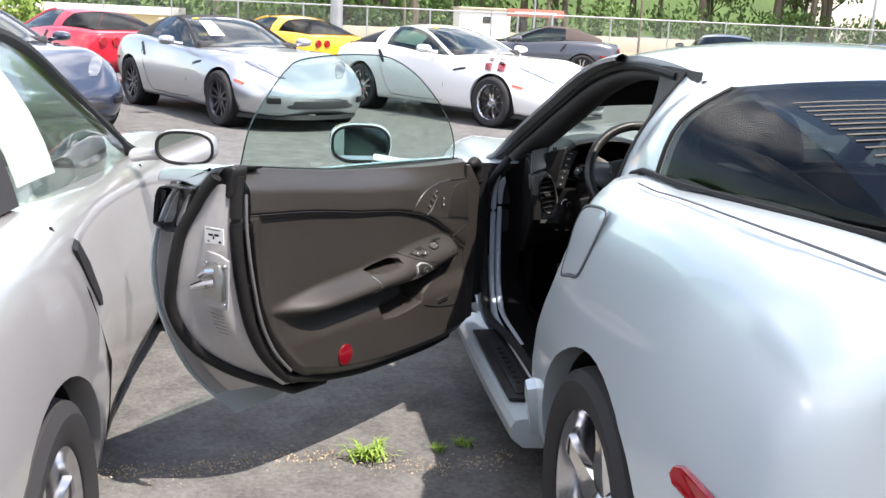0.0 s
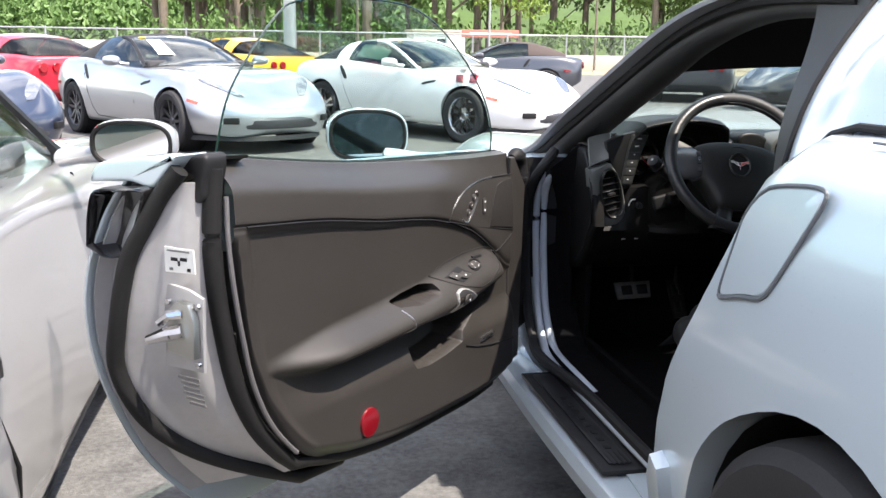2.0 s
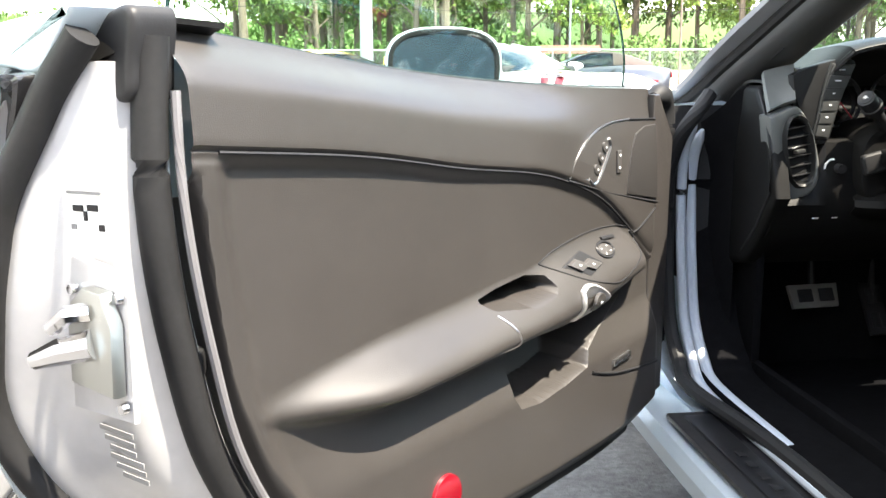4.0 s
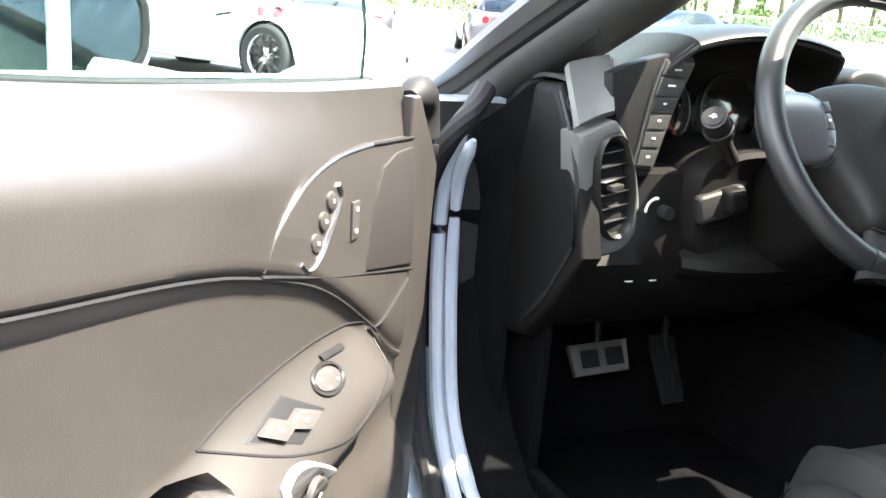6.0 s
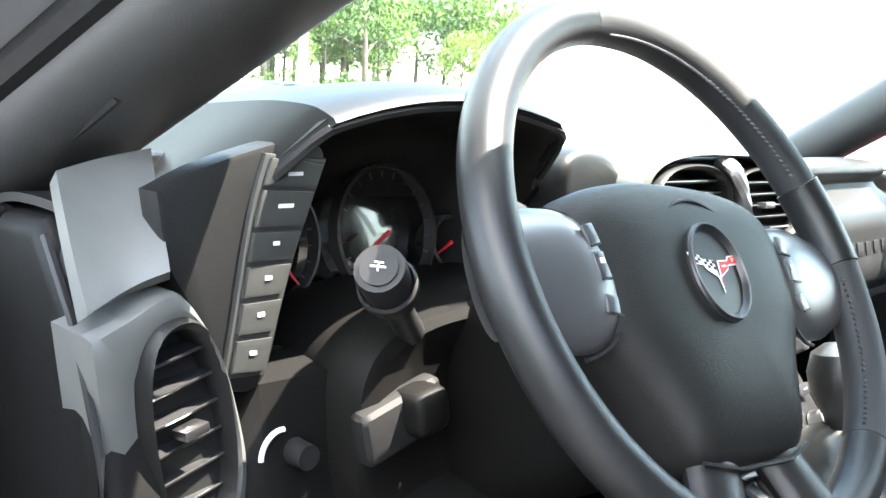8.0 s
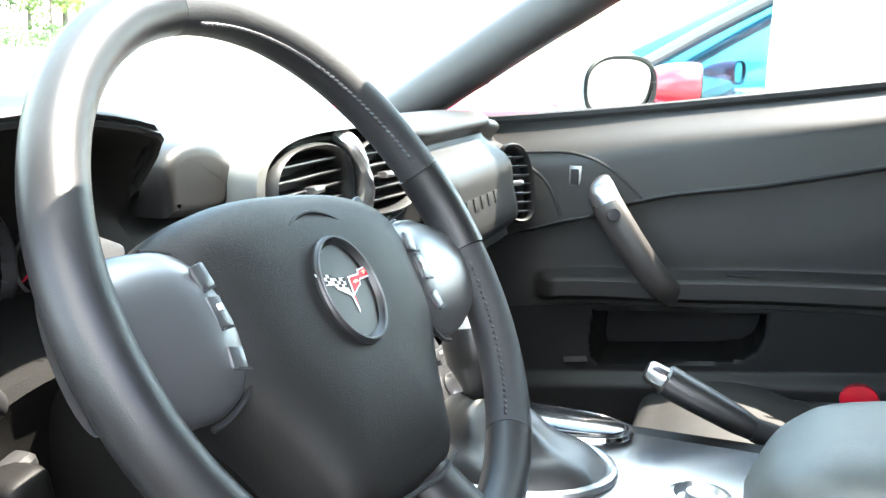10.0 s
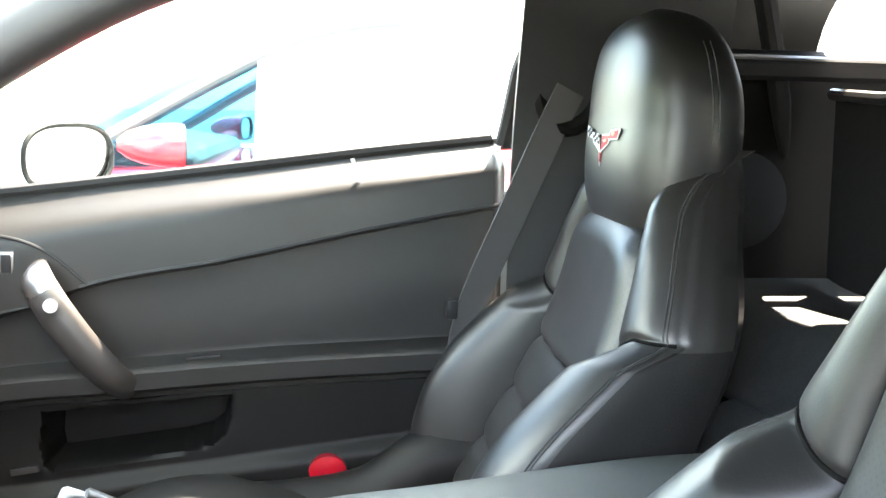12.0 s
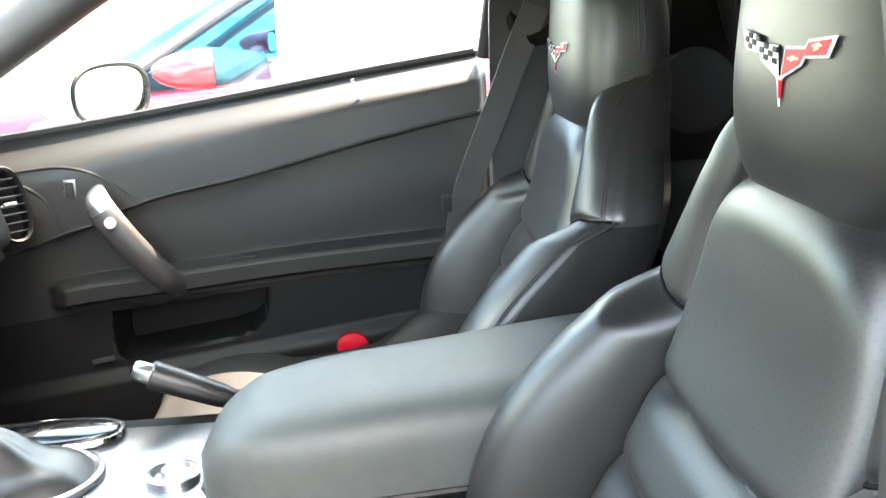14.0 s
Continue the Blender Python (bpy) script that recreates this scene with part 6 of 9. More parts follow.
# instruments
gauges = wpart("cluster_face", box(bmesh.new(), (0.33, 0.012, 0.15), (-0.435, 1.788, 0.845), (-10, 0, 0), 0.004), GLOSSBLACK, dash, "black instrument face with red needles")
NEEDLE = mat("red_needle", (0.55, 0.01, 0.03), 0.5)
RING = mat("gauge_ring", (0.06, 0.06, 0.062), 0.4, 0.5)
DIMINK = mat("dim_grey_ink", (0.05, 0.05, 0.05), 0.6)
for x, z, r, ang in ((-0.515, 0.850, 0.055, 0.9), (-0.382, 0.850, 0.060, 2.62), (-0.300, 0.835, 0.026, 2.7)):
    m = Matrix.Translation((x, 1.774, z)) @ Euler((radians(80), 0, 0)).to_matrix().to_4x4()
    bm = bmesh.new()
    lathe(bm, [(r, 0), (r, 0.012), (r - 0.003, 0.013), (r - 0.004, 0.0)], m, 40)
    g = wpart("gauge_ring", bm, RING, gauges)
    bm = bmesh.new()
    tube(bm, [m @ Vector((0, 0, 0.012)), m @ Vector((-0.85 * r * math.cos(ang - math.pi), 0.85 * r * math.sin(ang - math.pi), 0.012))], [0.0022, 0.0008], 6)
    wpart("needle", bm, NEEDLE, gauges)
    for k in range(17):
        a = radians(-40 + 260 * k / 16)
        bm = bmesh.new()
        box(bm, (0.10 * r, 0.0012, 0.001), (0, 0, 0))
        bmesh.ops.transform(bm, matrix=m @ Matrix.Translation((0.85 * r * math.cos(a), 0.85 * r * math.sin(a), 0.008)) @ Euler((0, 0, a)).to_matrix().to_4x4(), verts=bm.verts)
        wpart("tick", bm, DIMINK, gauges)
bm = bmesh.new()
rows = []
for x in np.linspace(-0.60, -0.27, 20):
    rows.append([(x, 1.80, 0.775), (x, 1.74, 0.768), (x, 1.70, 0.758), (x, 1.68, 0.740)])
grid(bm, rows)
bmesh.ops.recalc_face_normals(bm, faces=bm.faces)
wpart("cluster_sill", thicken(bm, 0.005), TRIM, dash)
# pale leaf-shaped piece that stands in for light on the cluster sill
vent_panel([(-0.570, 0.750), (-0.545, 0.766), (-0.518, 0.778), (-0.502, 0.796), (-0.493, 0.803), (-0.488, 0.790), (-0.492, 0.760), (-0.50, 0.748), (-0.54, 0.744)], 1.682, 0.02, 0.005, "column_flare", "pale curved piece for the lit sill beside the column")

# ---- steering column and wheel ----
WC, WN = Vector((-0.344, 1.484, 0.864)), Vector((-0.0597, -0.8479, 0.5268)).normalized()
WU = WN.cross(Vector((0, 0, 1))).normalized() * -1
WU = Vector((1, 0, 0)) - WN * WN.x
WU.normalize()
WV = WN.cross(WU).normalized()
if WV.z < 0:
    WV = -WV
WM = Matrix(((WU.x, WV.x, WN.x, WC.x), (WU.y, WV.y, WN.y, WC.y), (WU.z, WV.z, WN.z, WC.z), (0, 0, 0, 1)))


def on_wheel(bm):
    bmesh.ops.transform(bm, matrix=WM, verts=bm.verts)
    bmesh.ops.recalc_face_normals(bm, faces=bm.faces)
    return bm


column = group_part("steering_column", "black column shroud with stalk and tilt lever")
bm = bmesh.new()
rows = []
for d, k in ((-0.06, 0.85), (-0.07, 1.0), (-0.14, 1.1), (-0.22, 1.05), (-0.30, 1.0)):
    rows.append([(0.085 * k * abs(math.cos(a)) ** 0.6 * (1 if math.cos(a) > 0 else -1), 0.0 - 0.035 + 0.085 * k * abs(math.sin(a)) ** 0.6 * (1 if math.sin(a) > 0 else -1), d) for a in np.linspace(0, 2 * math.pi, 32, endpoint=False)])
grid(bm, rows, close=True)
bmesh.ops.holes_fill(bm, edges=[e for e in bm.edges if e.is_boundary])
wpart("shroud", on_wheel(bm), TRIM, column)
bm = bmesh.new()
rows = [[(-0.372 + a, yy, 0.727 + b) for a, b in oval(0, 0, 0.158 * k, 0.088 * k, 48, 0.55)] for yy, k in ((1.76, 1.05), (1.70, 1.03), (1.655, 1.0), (1.637, 0.96), (1.633, 0.88), (1.645, 0.6), (1.65, 0.2))]
grid(bm, rows, close=True)
bmesh.ops.recalc_face_normals(bm, faces=bm.faces)
wpart("column_cover", bm, TRIM, column, "black cover round the column")
bm = bmesh.new()
box(bm, (0.080, 0.02, 0.042), (-0.488, 1.634, 0.738), (0, -14, 0), 0.009, 3)
wpart("lever_well", bm, RUBBER, column)
bm = bmesh.new()
box(bm, (0.034, 0.034, 0.034), (-0.476, 1.624, 0.746), (0, -10, 0), 0.011, 4)
wpart("tilt_lever", bm, TRIM, column)
bm = bmesh.new()
rows = []
for x in np.linspace(-0.53, -0.22, 16):
    e = abs((x + 0.375) / 0.155) ** 4
    rows.append([(x, 1.72, 0.690), (x, 1.625 + 0.04 * e, 0.672), (x, 1.606 + 0.04 * e, 0.660), (x, 1.603 + 0.04 * e, 0.646), (x, 1.615 + 0.04 * e, 0.634), (x, 1.68, 0.612), (x, 1.75, 0.60)])
grid(bm, rows)
bmesh.ops.recalc_face_normals(bm, faces=bm.faces)
wpart("lower_shroud", thicken(bm, 0.008), TRIM, column)
bm = bmesh.new()
st0, st1 = Vector((-0.475, 1.640, 0.800)), Vector((-0.556, 1.590, 0.862))
sd = (st1 - st0).normalized()
tube(bm, [st0, st0.lerp(st1, 0.3), st0.lerp(st1, 0.55), st0.lerp(st1, 0.6), st0.lerp(st1, 0.72), st0.lerp(st1, 0.74), st0.lerp(st1, 0.95), st1], [0.011, 0.010, 0.012, 0.0175, 0.019, 0.0165, 0.0175, 0.0165], 20)
stalk = wpart("stalk", bm, BLACKPL, column, "ribbed black indicator stalk")
bm = bmesh.new()
sm = Matrix.Translation(st1) @ sd.to_track_quat("Z", "Y").to_matrix().to_4x4()
cyl(bm, 0.0125, 0.0125, 0.002, sm @ Matrix.Translation((0, 0, 0.001)), 20)
wpart("stalk_cap", bm, BLACKPL, stalk)
for w, h, x, y in ((0.010, 0.0012, 0, 0), (0.006, 0.001, 0, 0.003), (0.001, 0.006, 0, 0)):
    bm = bmesh.new()
    box(bm, (w, h, 0.001), (x, y, 0.0026))
    bmesh.ops.transform(bm, matrix=sm, verts=bm.verts)
    wpart("stalk_mark", bm, WHITEINK, stalk)
bm = bmesh.new()
lathe(bm, [(0.0185, -0.012), (0.0205, -0.010), (0.0205, -0.004), (0.0185, -0.002)], sm @ Matrix.Translation((0, 0, -0.022)), 22)
wpart("stalk_ring", bm, BLACKPL, stalk)

swheel = group_part("steering_wheel", "black leather steering wheel")
RIM = mat("wheel_leather", (0.014, 0.014, 0.0145), 0.36, spec=0.4, var=0.12, scale=9, bump=0.25, bscale=1400)
GRIP = mat("perforated_leather", (0.018, 0.018, 0.020), 0.55, var=0.12, scale=9, bump=0.8, bscale=1000)
RO, RT = 0.1975, 0.0172


def rim_arc(a0, a1, r, n):
    bm = bmesh.new()
    tube(bm, [(RO * math.cos(a), RO * math.sin(a), 0) for a in np.linspace(a0, a1, n)], r, 18, up=(0, 0, 1))
    return on_wheel(bm)


wpart("rim_left", rim_arc(radians(95), radians(236), RT, 60), RIM, swheel)
wpart("rim_bottom", rim_arc(radians(236.4), radians(304), RT * 1.01, 34), RIM, swheel)
wpart("rim_right", rim_arc(radians(304.4), radians(352), RT, 30), GRIP, swheel)
wpart("rim_grip", rim_arc(radians(352.3), radians(374), RT * 1.08, 16), RIM, swheel)
wpart("rim_top", rim_arc(radians(14.3), radians(94.8), RT, 44), GRIP, swheel)
# stitched inner edge on the perforated part
for a0, a1 in ((18, 92), (306, 350)):
    for k in range(int((a1 - a0) / 1.6)):
        a = radians(a0 + 1.6 * k)
        bm = bmesh.new()
        box(bm, (0.007, 0.0016, 0.0016), (0, 0, 0))
        bmesh.ops.transform(bm, matrix=Matrix.Translation(((RO - RT * 0.92) * math.cos(a), (RO - RT * 0.92) * math.sin(a), 0.0085)) @ Euler((0, 0.7, a + 0.5)).to_matrix().to_4x4(), verts=bm.verts)
        wpart("stitch", on_wheel(bm), mat("grey_thread", (0.06, 0.06, 0.065), 0.6), swheel)
# airbag cover, turned a little with the wheel
HM = WM @ Matrix.Translation((-0.012, -0.013, 0)) @ pose(0, 0, 0, 0, 0, -8)


def on_hub(bm):
    bmesh.ops.transform(bm, matrix=HM, verts=bm.verts)
    bmesh.ops.recalc_face_normals(bm, faces=bm.faces)
    return bm


right_half = [(0.0, 0.078, 0), (0.05, 0.076, 0), (0.095, 0.067, 0), (0.120, 0.054, 0), (0.130, 0.030, 0), (0.128, 0.0, 0), (0.120, -0.030, 0), (0.104, -0.050, 0), (0.088, -0.072, 0), (0.075, -0.098, 0), (0.062, -0.122, 0), (0.040, -0.130, 0), (0.0, -0.132, 0)]
hubpts = smooth_line(right_half + [(-x, y, 0) for x, y, _ in right_half[-2::-1]], 97)[:-1]
bm = bmesh.new()
rows = []
for k, h in ((0.96, -0.050), (1.0, -0.030), (1.0, -0.018), (0.985, -0.008), (0.955, 0.000), (0.90, 0.006), (0.80, 0.011), (0.6, 0.015), (0.35, 0.016), (0.1, 0.016), (0.01, 0.016)):
    rows.append([(p.x * k, p.y * k, h - 0.012 * max(0.0, (abs(p.x * k) - 0.07) / 0.09) ** 1.5) for p in hubpts])
grid(bm, rows, close=True)
HUB = mat("airbag_vinyl", (0.0115, 0.0113, 0.011), 0.50, spec=0.28, var=0.10, scale=6, bump=0.5, bscale=900)
wpart("airbag_cover", on_hub(bm), HUB, swheel, "black grained airbag cover")
bm = bmesh.new()
egg = [(0.054 * math.cos(a), (0.060 if math.sin(a) > 0 else 0.064) * math.sin(a) - 0.004) for a in np.linspace(0, 2 * math.pi, 56, endpoint=False)]
tube(bm, [(x, y, 0.0140 - 0.6 * max(0.0, math.hypot(x, y * 0.9) - 0.04) ** 1.5) for x, y in egg], 0.0014, 6, close=True)
wpart("cover_seam", on_hub(bm), BLACKPL, swheel)
bm = bmesh.new()
lathe(bm, [(0.041, 0.010), (0.040, 0.0180), (0.0370, 0.0205), (0.0350, 0.0190), (0.0335, 0.0172), (0.0, 0.0172)], Matrix.Diagonal((0.76, 0.92, 1, 1)), 44)
emb = wpart("emblem", on_hub(bm), mat("emblem_black", (0.010, 0.010, 0.011), 0.35), swheel, "oval gloss black emblem with two small flags")
bm = bmesh.new()
tube(bm, [(0.0288 * math.cos(a), 0.0348 * math.sin(a), 0.0205) for a in np.linspace(0, 2 * math.pi, 48, endpoint=False)], 0.0010, 6, close=True)
wpart("emblem_ring", on_hub(bm), mat("dark_chrome", (0.06, 0.06, 0.062), 0.35, 0.8), emb)


def flags(scale, put, parent, bend=None):
    """Two small crossed flags as plain shapes: a chequered and a red one with light borders."""

    def lay(name, outline, depth, m):
        bm = bmesh.new()
        solid(bm, outline, depth)
        if bend:
            bmesh.ops.triangulate(bm, faces=bm.faces)
            bmesh.ops.subdivide_edges(bm, edges=[e for e in bm.edges if e.calc_length() > 0.06], cuts=3)
            bmesh.ops.triangulate(bm, faces=bm.faces)
        bmesh.ops.transform(bm, matrix=put @ Matrix.Scale(scale, 4), verts=bm.verts)
        if bend:
            for v in bm.verts:
                v.co.y += bend(v.co.x, v.co.z)
        bmesh.ops.recalc_face_normals(bm, faces=bm.faces)
        return wpart(name, bm, m, parent, smooth=False)

    for side in (-1, 1):
        lay("flag", [(side * 0.02, -0.02), (side * 0.30, 0.16), (side * 0.34, 0.25), (side * 0.62, 0.28), (side * 0.70, 0.52), (side * 0.38, 0.46), (side * 0.34, 0.38), (side * 0.06, 0.36)], 0.012, WHITEINK)
    lay("flag_field", [(0.05, 0.03), (0.28, 0.18), (0.33, 0.28), (0.60, 0.31), (0.655, 0.48), (0.40, 0.43), (0.355, 0.35), (0.085, 0.33)], 0.02, REDINK)
    for x, y, w, h in ((0.20, 0.235, 0.075, 0.026), (0.20, 0.235, 0.03, 0.045), (0.50, 0.385, 0.028, 0.06), (0.50, 0.40, 0.055, 0.022)):
        lay("flag_device", [(x - w, y - h * 0.8), (x + w, y - h * 0.3), (x + w, y + h), (x - w, y + h * 0.5)], 0.026, PALEGOLD)
    for i in range(8):
        for j in range(5):
            if (i + j) % 2 == 0:
                u = 0.075 + 0.072 * i
                lo = 0.05 + 0.62 * (u - 0.05) if u < 0.32 else 0.26 + 0.10 * (u - 0.32)
                v = 0.30 + 0.20 * u - 0.066 * j + (0.05 if u > 0.36 else 0)
                if lo + 0.03 < v and u < 0.62:
                    lay("check", [(-u + 0.032, v - 0.036), (-u - 0.032, v - 0.024), (-u - 0.032, v + 0.036), (-u + 0.032, v + 0.024)], 0.022, BLACKPL)
    lay("flag_staff", [(-0.03, -0.05), (0.0, -0.34), (0.03, -0.05), (0.05, 0.02), (-0.05, 0.02)], 0.014, WHITEINK)
    lay("staff_red", [(0.0, -0.02), (0.012, -0.24), (0.035, -0.03)], 0.02, REDINK)


flags(0.034, HM @ Matrix.Translation((0, -0.004, 0.0176)) @ Matrix.Diagonal((1.25, 1.0, 1, 1)), emb)
PODMAT = mat("satin_spoke", (0.17, 0.17, 0.175), 0.33, 0.8)
for s in (-1, 1):
    # rounded satin pod from the cover out to the rim
    bm = bmesh.new()
    rows = []
    for k in np.linspace(0, 1, 16):
        x = 0.088 + 0.106 * k
        h = 0.047 * (1 - max(0.0, 1 - k / 0.42) ** 2) ** 0.5 * (1 - 0.22 * step(0.55, 1.0, k)) + 0.001
        dome = 0.017 * (1 - max(0.0, 1 - k / 0.42) ** 2) ** 0.5
        rows.append([(s * x, 0.004 * k + h * math.cos(a), -0.003 - 0.009 * k + (dome if math.sin(a) > 0 else 0.012) * math.sin(a)) for a in np.linspace(0, 2 * math.pi, 28, endpoint=False)])
    grid(bm, rows, close=True)
    sp = wpart("spoke", on_hub(bm), PODMAT, swheel, "rounded satin grey spoke pod with buttons")
    bm = bmesh.new()
    tube(bm, [(s * (0.136 - 0.049 * math.cos(a)), 0.050 * math.sin(a), 0.006 - 0.012 * abs(math.sin(a)) ** 3) for a in np.linspace(-1.5, 1.5, 28)], 0.0018, 6)
    wpart("pod_gap", on_hub(bm), BLACKPL, sp)
    for y, w, h in ((0.027, 0.026, 0.016), (0.006, 0.024, 0.020), (-0.020, 0.026, 0.014)):
        bm = bmesh.new()
        box(bm, (w * 0.42, h * 0.9, 0.003), (s * 0.112, y, 0.0100 - 0.10 * abs(y) ** 1.2), (0, 0, -s * y * 500), 0.0016)
        wpart("spoke_button", on_hub(bm), PODMAT, sp)
        bm = bmesh.new()
        box(bm, (0.010, 0.0014, 0.001), (s * 0.112, y - 0.5 * h, 0.0122 - 0.10 * abs(y) ** 1.2), (0, 0, -s * y * 500))
        wpart("button_mark", on_hub(bm), BLACKPL, sp)
    bm = bmesh.new()
    box(bm, (0.0035, 0.0035, 0.001), (s * 0.112, 0.008, 0.0122))
    wpart("button_mark", on_hub(bm), WHITEINK, sp)
    bm = bmesh.new()
    box(bm, (0.05, 0.028, 0.008), (s * 0.135, 0.065, -0.040), (0, 0, s * 25), 0.004)
    wpart("paddle", on_hub(bm), BLACKPL, sp)
    # lower spokes, leather, spreading into the rim
    bm = bmesh.new()
    rows = []
    for k in np.linspace(0, 1, 10):
        c = Vector((s * (0.036 + 0.026 * k), -0.118 - 0.070 * k, -0.014 + 0.012 * k))
        w = 0.024 + 0.010 * k ** 2
        rows.append([c + Vector((w * math.cos(a), 0.0, 0.014 * math.sin(a))) for a in np.linspace(0, 2 * math.pi, 16, endpoint=False).tolist()])
    grid(bm, rows, close=True)
    wpart("lower_spoke", on_hub(bm), RIM, swheel)
bm = bmesh.new()
tube(bm, [(-0.062, -0.122, 0.001), (-0.03, -0.130, 0.004), (0.03, -0.130, 0.004), (0.062, -0.122, 0.001)], 0.0018, 6)
wpart("lower_seam", on_hub(bm), BLACKPL, swheel)

# ---- centre stack, console, pedals ----
console = group_part("centre_console", "black centre console with shifter and padded armrest")
bm = bmesh.new()
rows = []
for x in np.linspace(-0.11, 0.20, 14):
    e = 0.02 * abs((x - 0.045) / 0.155) ** 4
    rows.append([(x, 1.700 + e, 0.80), (x, 1.675 + e, 0.79), (x, 1.60 + e, 0.66), (x, 1.555 + e, 0.60), (x, 1.545 + e, 0.55)])
grid(bm, rows)
bmesh.ops.recalc_face_normals(bm, faces=bm.faces)
stack = wpart("radio_panel", thicken(bm, 0.006), BLACKPL, console, "black radio panel with keys")


def stack_at(x, f):
    """A place on the stack's face, f from 0 at its top to 1 at its foot."""
    return Vector((x, 1.672 - 0.115 * f, 0.785 - 0.185 * f))


ROT = Euler((radians(-32), 0, 0)).to_matrix().to_4x4()
for f, n in ((0.10, 6), (0.72, 6)):
    for i in range(n):
        bm = bmesh.new()
        box(bm, (0.032, 0.008, 0.014), (0, 0, 0), bevel=0.002)
        bmesh.ops.transform(bm, matrix=Matrix.Translation(stack_at(-0.055 + 0.04 * i, f)) @ ROT, verts=bm.verts)
        wpart("key", bm, BLACKPL, stack)
        bm = bmesh.new()
        box(bm, (0.007, 0.001, 0.0018), (0, -0.0045, 0))
        bmesh.ops.transform(bm, matrix=Matrix.Translation(stack_at(-0.055 + 0.04 * i, f)) @ ROT, verts=bm.verts)
        wpart("key_mark", bm, WHITEINK, stack)
for f, w, h in ((0.40, 0.16, 0.05),):
    bm = bmesh.new()
    box(bm, (w, 0.006, h), (0, 0, 0), bevel=0.003)
    bmesh.ops.transform(bm, matrix=Matrix.Translation(stack_at(0.045, f)) @ ROT, verts=bm.verts)
    wpart("radio_screen", bm, mat("dark_screen", (0.02, 0.025, 0.03), 0.1), stack)
for x, f in ((-0.075, 0.45), (0.165, 0.45), (-0.05, 0.92), (0.14, 0.92)):
    bm = bmesh.new()
    lathe(bm, [(0.018, 0.0), (0.017, 0.018), (0.014, 0.021), (0.0, 0.021)], Matrix.Translation(stack_at(x, f)) @ Euler((radians(58), 0, 0)).to_matrix().to_4x4(), 24)
    wpart("knob", bm, SATIN, stack)
# console body
bm = bmesh.new()
rows = []
for y, w, z in ((1.62, 0.15, 0.58), (1.50, 0.15, 0.588), (1.35, 0.145, 0.590), (1.22, 0.14, 0.592), (1.10, 0.135, 0.60), (0.60, 0.13, 0.60)):
    cx = 0.03
    rows.append([(cx - w - 0.02, y, 0.22), (cx - w - 0.01, y, z - 0.05), (cx - w, y, z - 0.012), (cx - w + 0.012, y, z), (cx, y, z + 0.002), (cx + w - 0.012, y, z), (cx + w, y, z - 0.012), (cx + w + 0.01, y, z - 0.05), (cx + w + 0.02, y, 0.22)])
grid(bm, rows)
bmesh.ops.recalc_face_normals(bm, faces=bm.faces)
wpart("console_body", thicken(bm, 0.006), TRIM, console)
bm = bmesh.new()
solid(bm, [(-0.115, 1.20), (0.10, 1.20), (0.105, 1.36), (0.13, 1.50), (0.10, 1.60), (-0.06, 1.60), (-0.12, 1.50)], 0.006, Matrix.Translation((0.02, 0, 0.592)), 0.003)
bmesh.ops.recalc_face_normals(bm, faces=bm.faces)
wpart("console_plate", bm, mat("dark_satin_plate", (0.30, 0.31, 0.33), 0.25, 0.9), console, "satin metal console plate")
# shifter boot and knob
bm = bmesh.new()
rows = []
for k in np.linspace(0, 1, 9):
    r = 0.070 * (1 - k) ** 0.8 + 0.016
    rows.append([(-0.005 + (r + 0.004 * math.sin(6 * a + 3 * k)) * 0.85 * math.cos(a), 1.455 + 0.03 * k + (r + 0.004 * math.sin(5 * a)) * 1.2 * math.sin(a), 0.600 + 0.065 * k + 0.004 * math.sin(9 * k)) for a in np.linspace(0, 2 * math.pi, 28, endpoint=False)])
grid(bm, rows, close=True)
bmesh.ops.recalc_face_normals(bm, faces=bm.faces)
boot = wpart("shifter_boot", bm, LEATHER, console, "creased black leather boot")
bm = bmesh.new()
tube(bm, [(-0.005 + 0.078 * math.cos(a), 1.455 + 0.105 * math.sin(a), 0.601) for a in np.linspace(0, 2 * math.pi, 36, endpoint=False)], 0.006, 8, close=True)
wpart("boot_ring", bm, SATIN, boot)
bm = bmesh.new()
lathe(bm, [(0.010, 0.0), (0.014, 0.02), (0.026, 0.045), (0.029, 0.065), (0.024, 0.085), (0.012, 0.094), (0.0, 0.096)], Matrix.Translation((0.0, 1.492, 0.655)) @ pose(0, 0, 0, -8, 0, 0), 24)
wpart("shifter_knob", bm, LEATHER, console, "leather shift knob")
# tray with lid beside, ring socket
bm = bmesh.new()
solid(bm, [(p[0], p[1]) for p in oval(0.105, 1.455, 0.035, 0.10)], 0.012, Matrix.Translation((0, 0, 0.598)), 0.004)
bmesh.ops.recalc_face_normals(bm, faces=bm.faces)
wpart("cup_lid", bm, GLOSSBLACK, console, "gloss black cup lid")
bm = bmesh.new()
tube(bm, [(p[0], p[1], 0.603) for p in oval(0.105, 1.455, 0.040, 0.105)], 0.004, 6, close=True)
wpart("lid_ring", bm, CHROME, console)
bm = bmesh.new()
lathe(bm, [(0.030, 0.0), (0.030, 0.008), (0.024, 0.010), (0.020, 0.004), (0.014, 0.004), (0.012, 0.012), (0.0, 0.013)], Matrix.Translation((-0.022, 1.265, 0.598)), 28)
wpart("socket_ring", bm, SATIN, console, "metal ring socket")
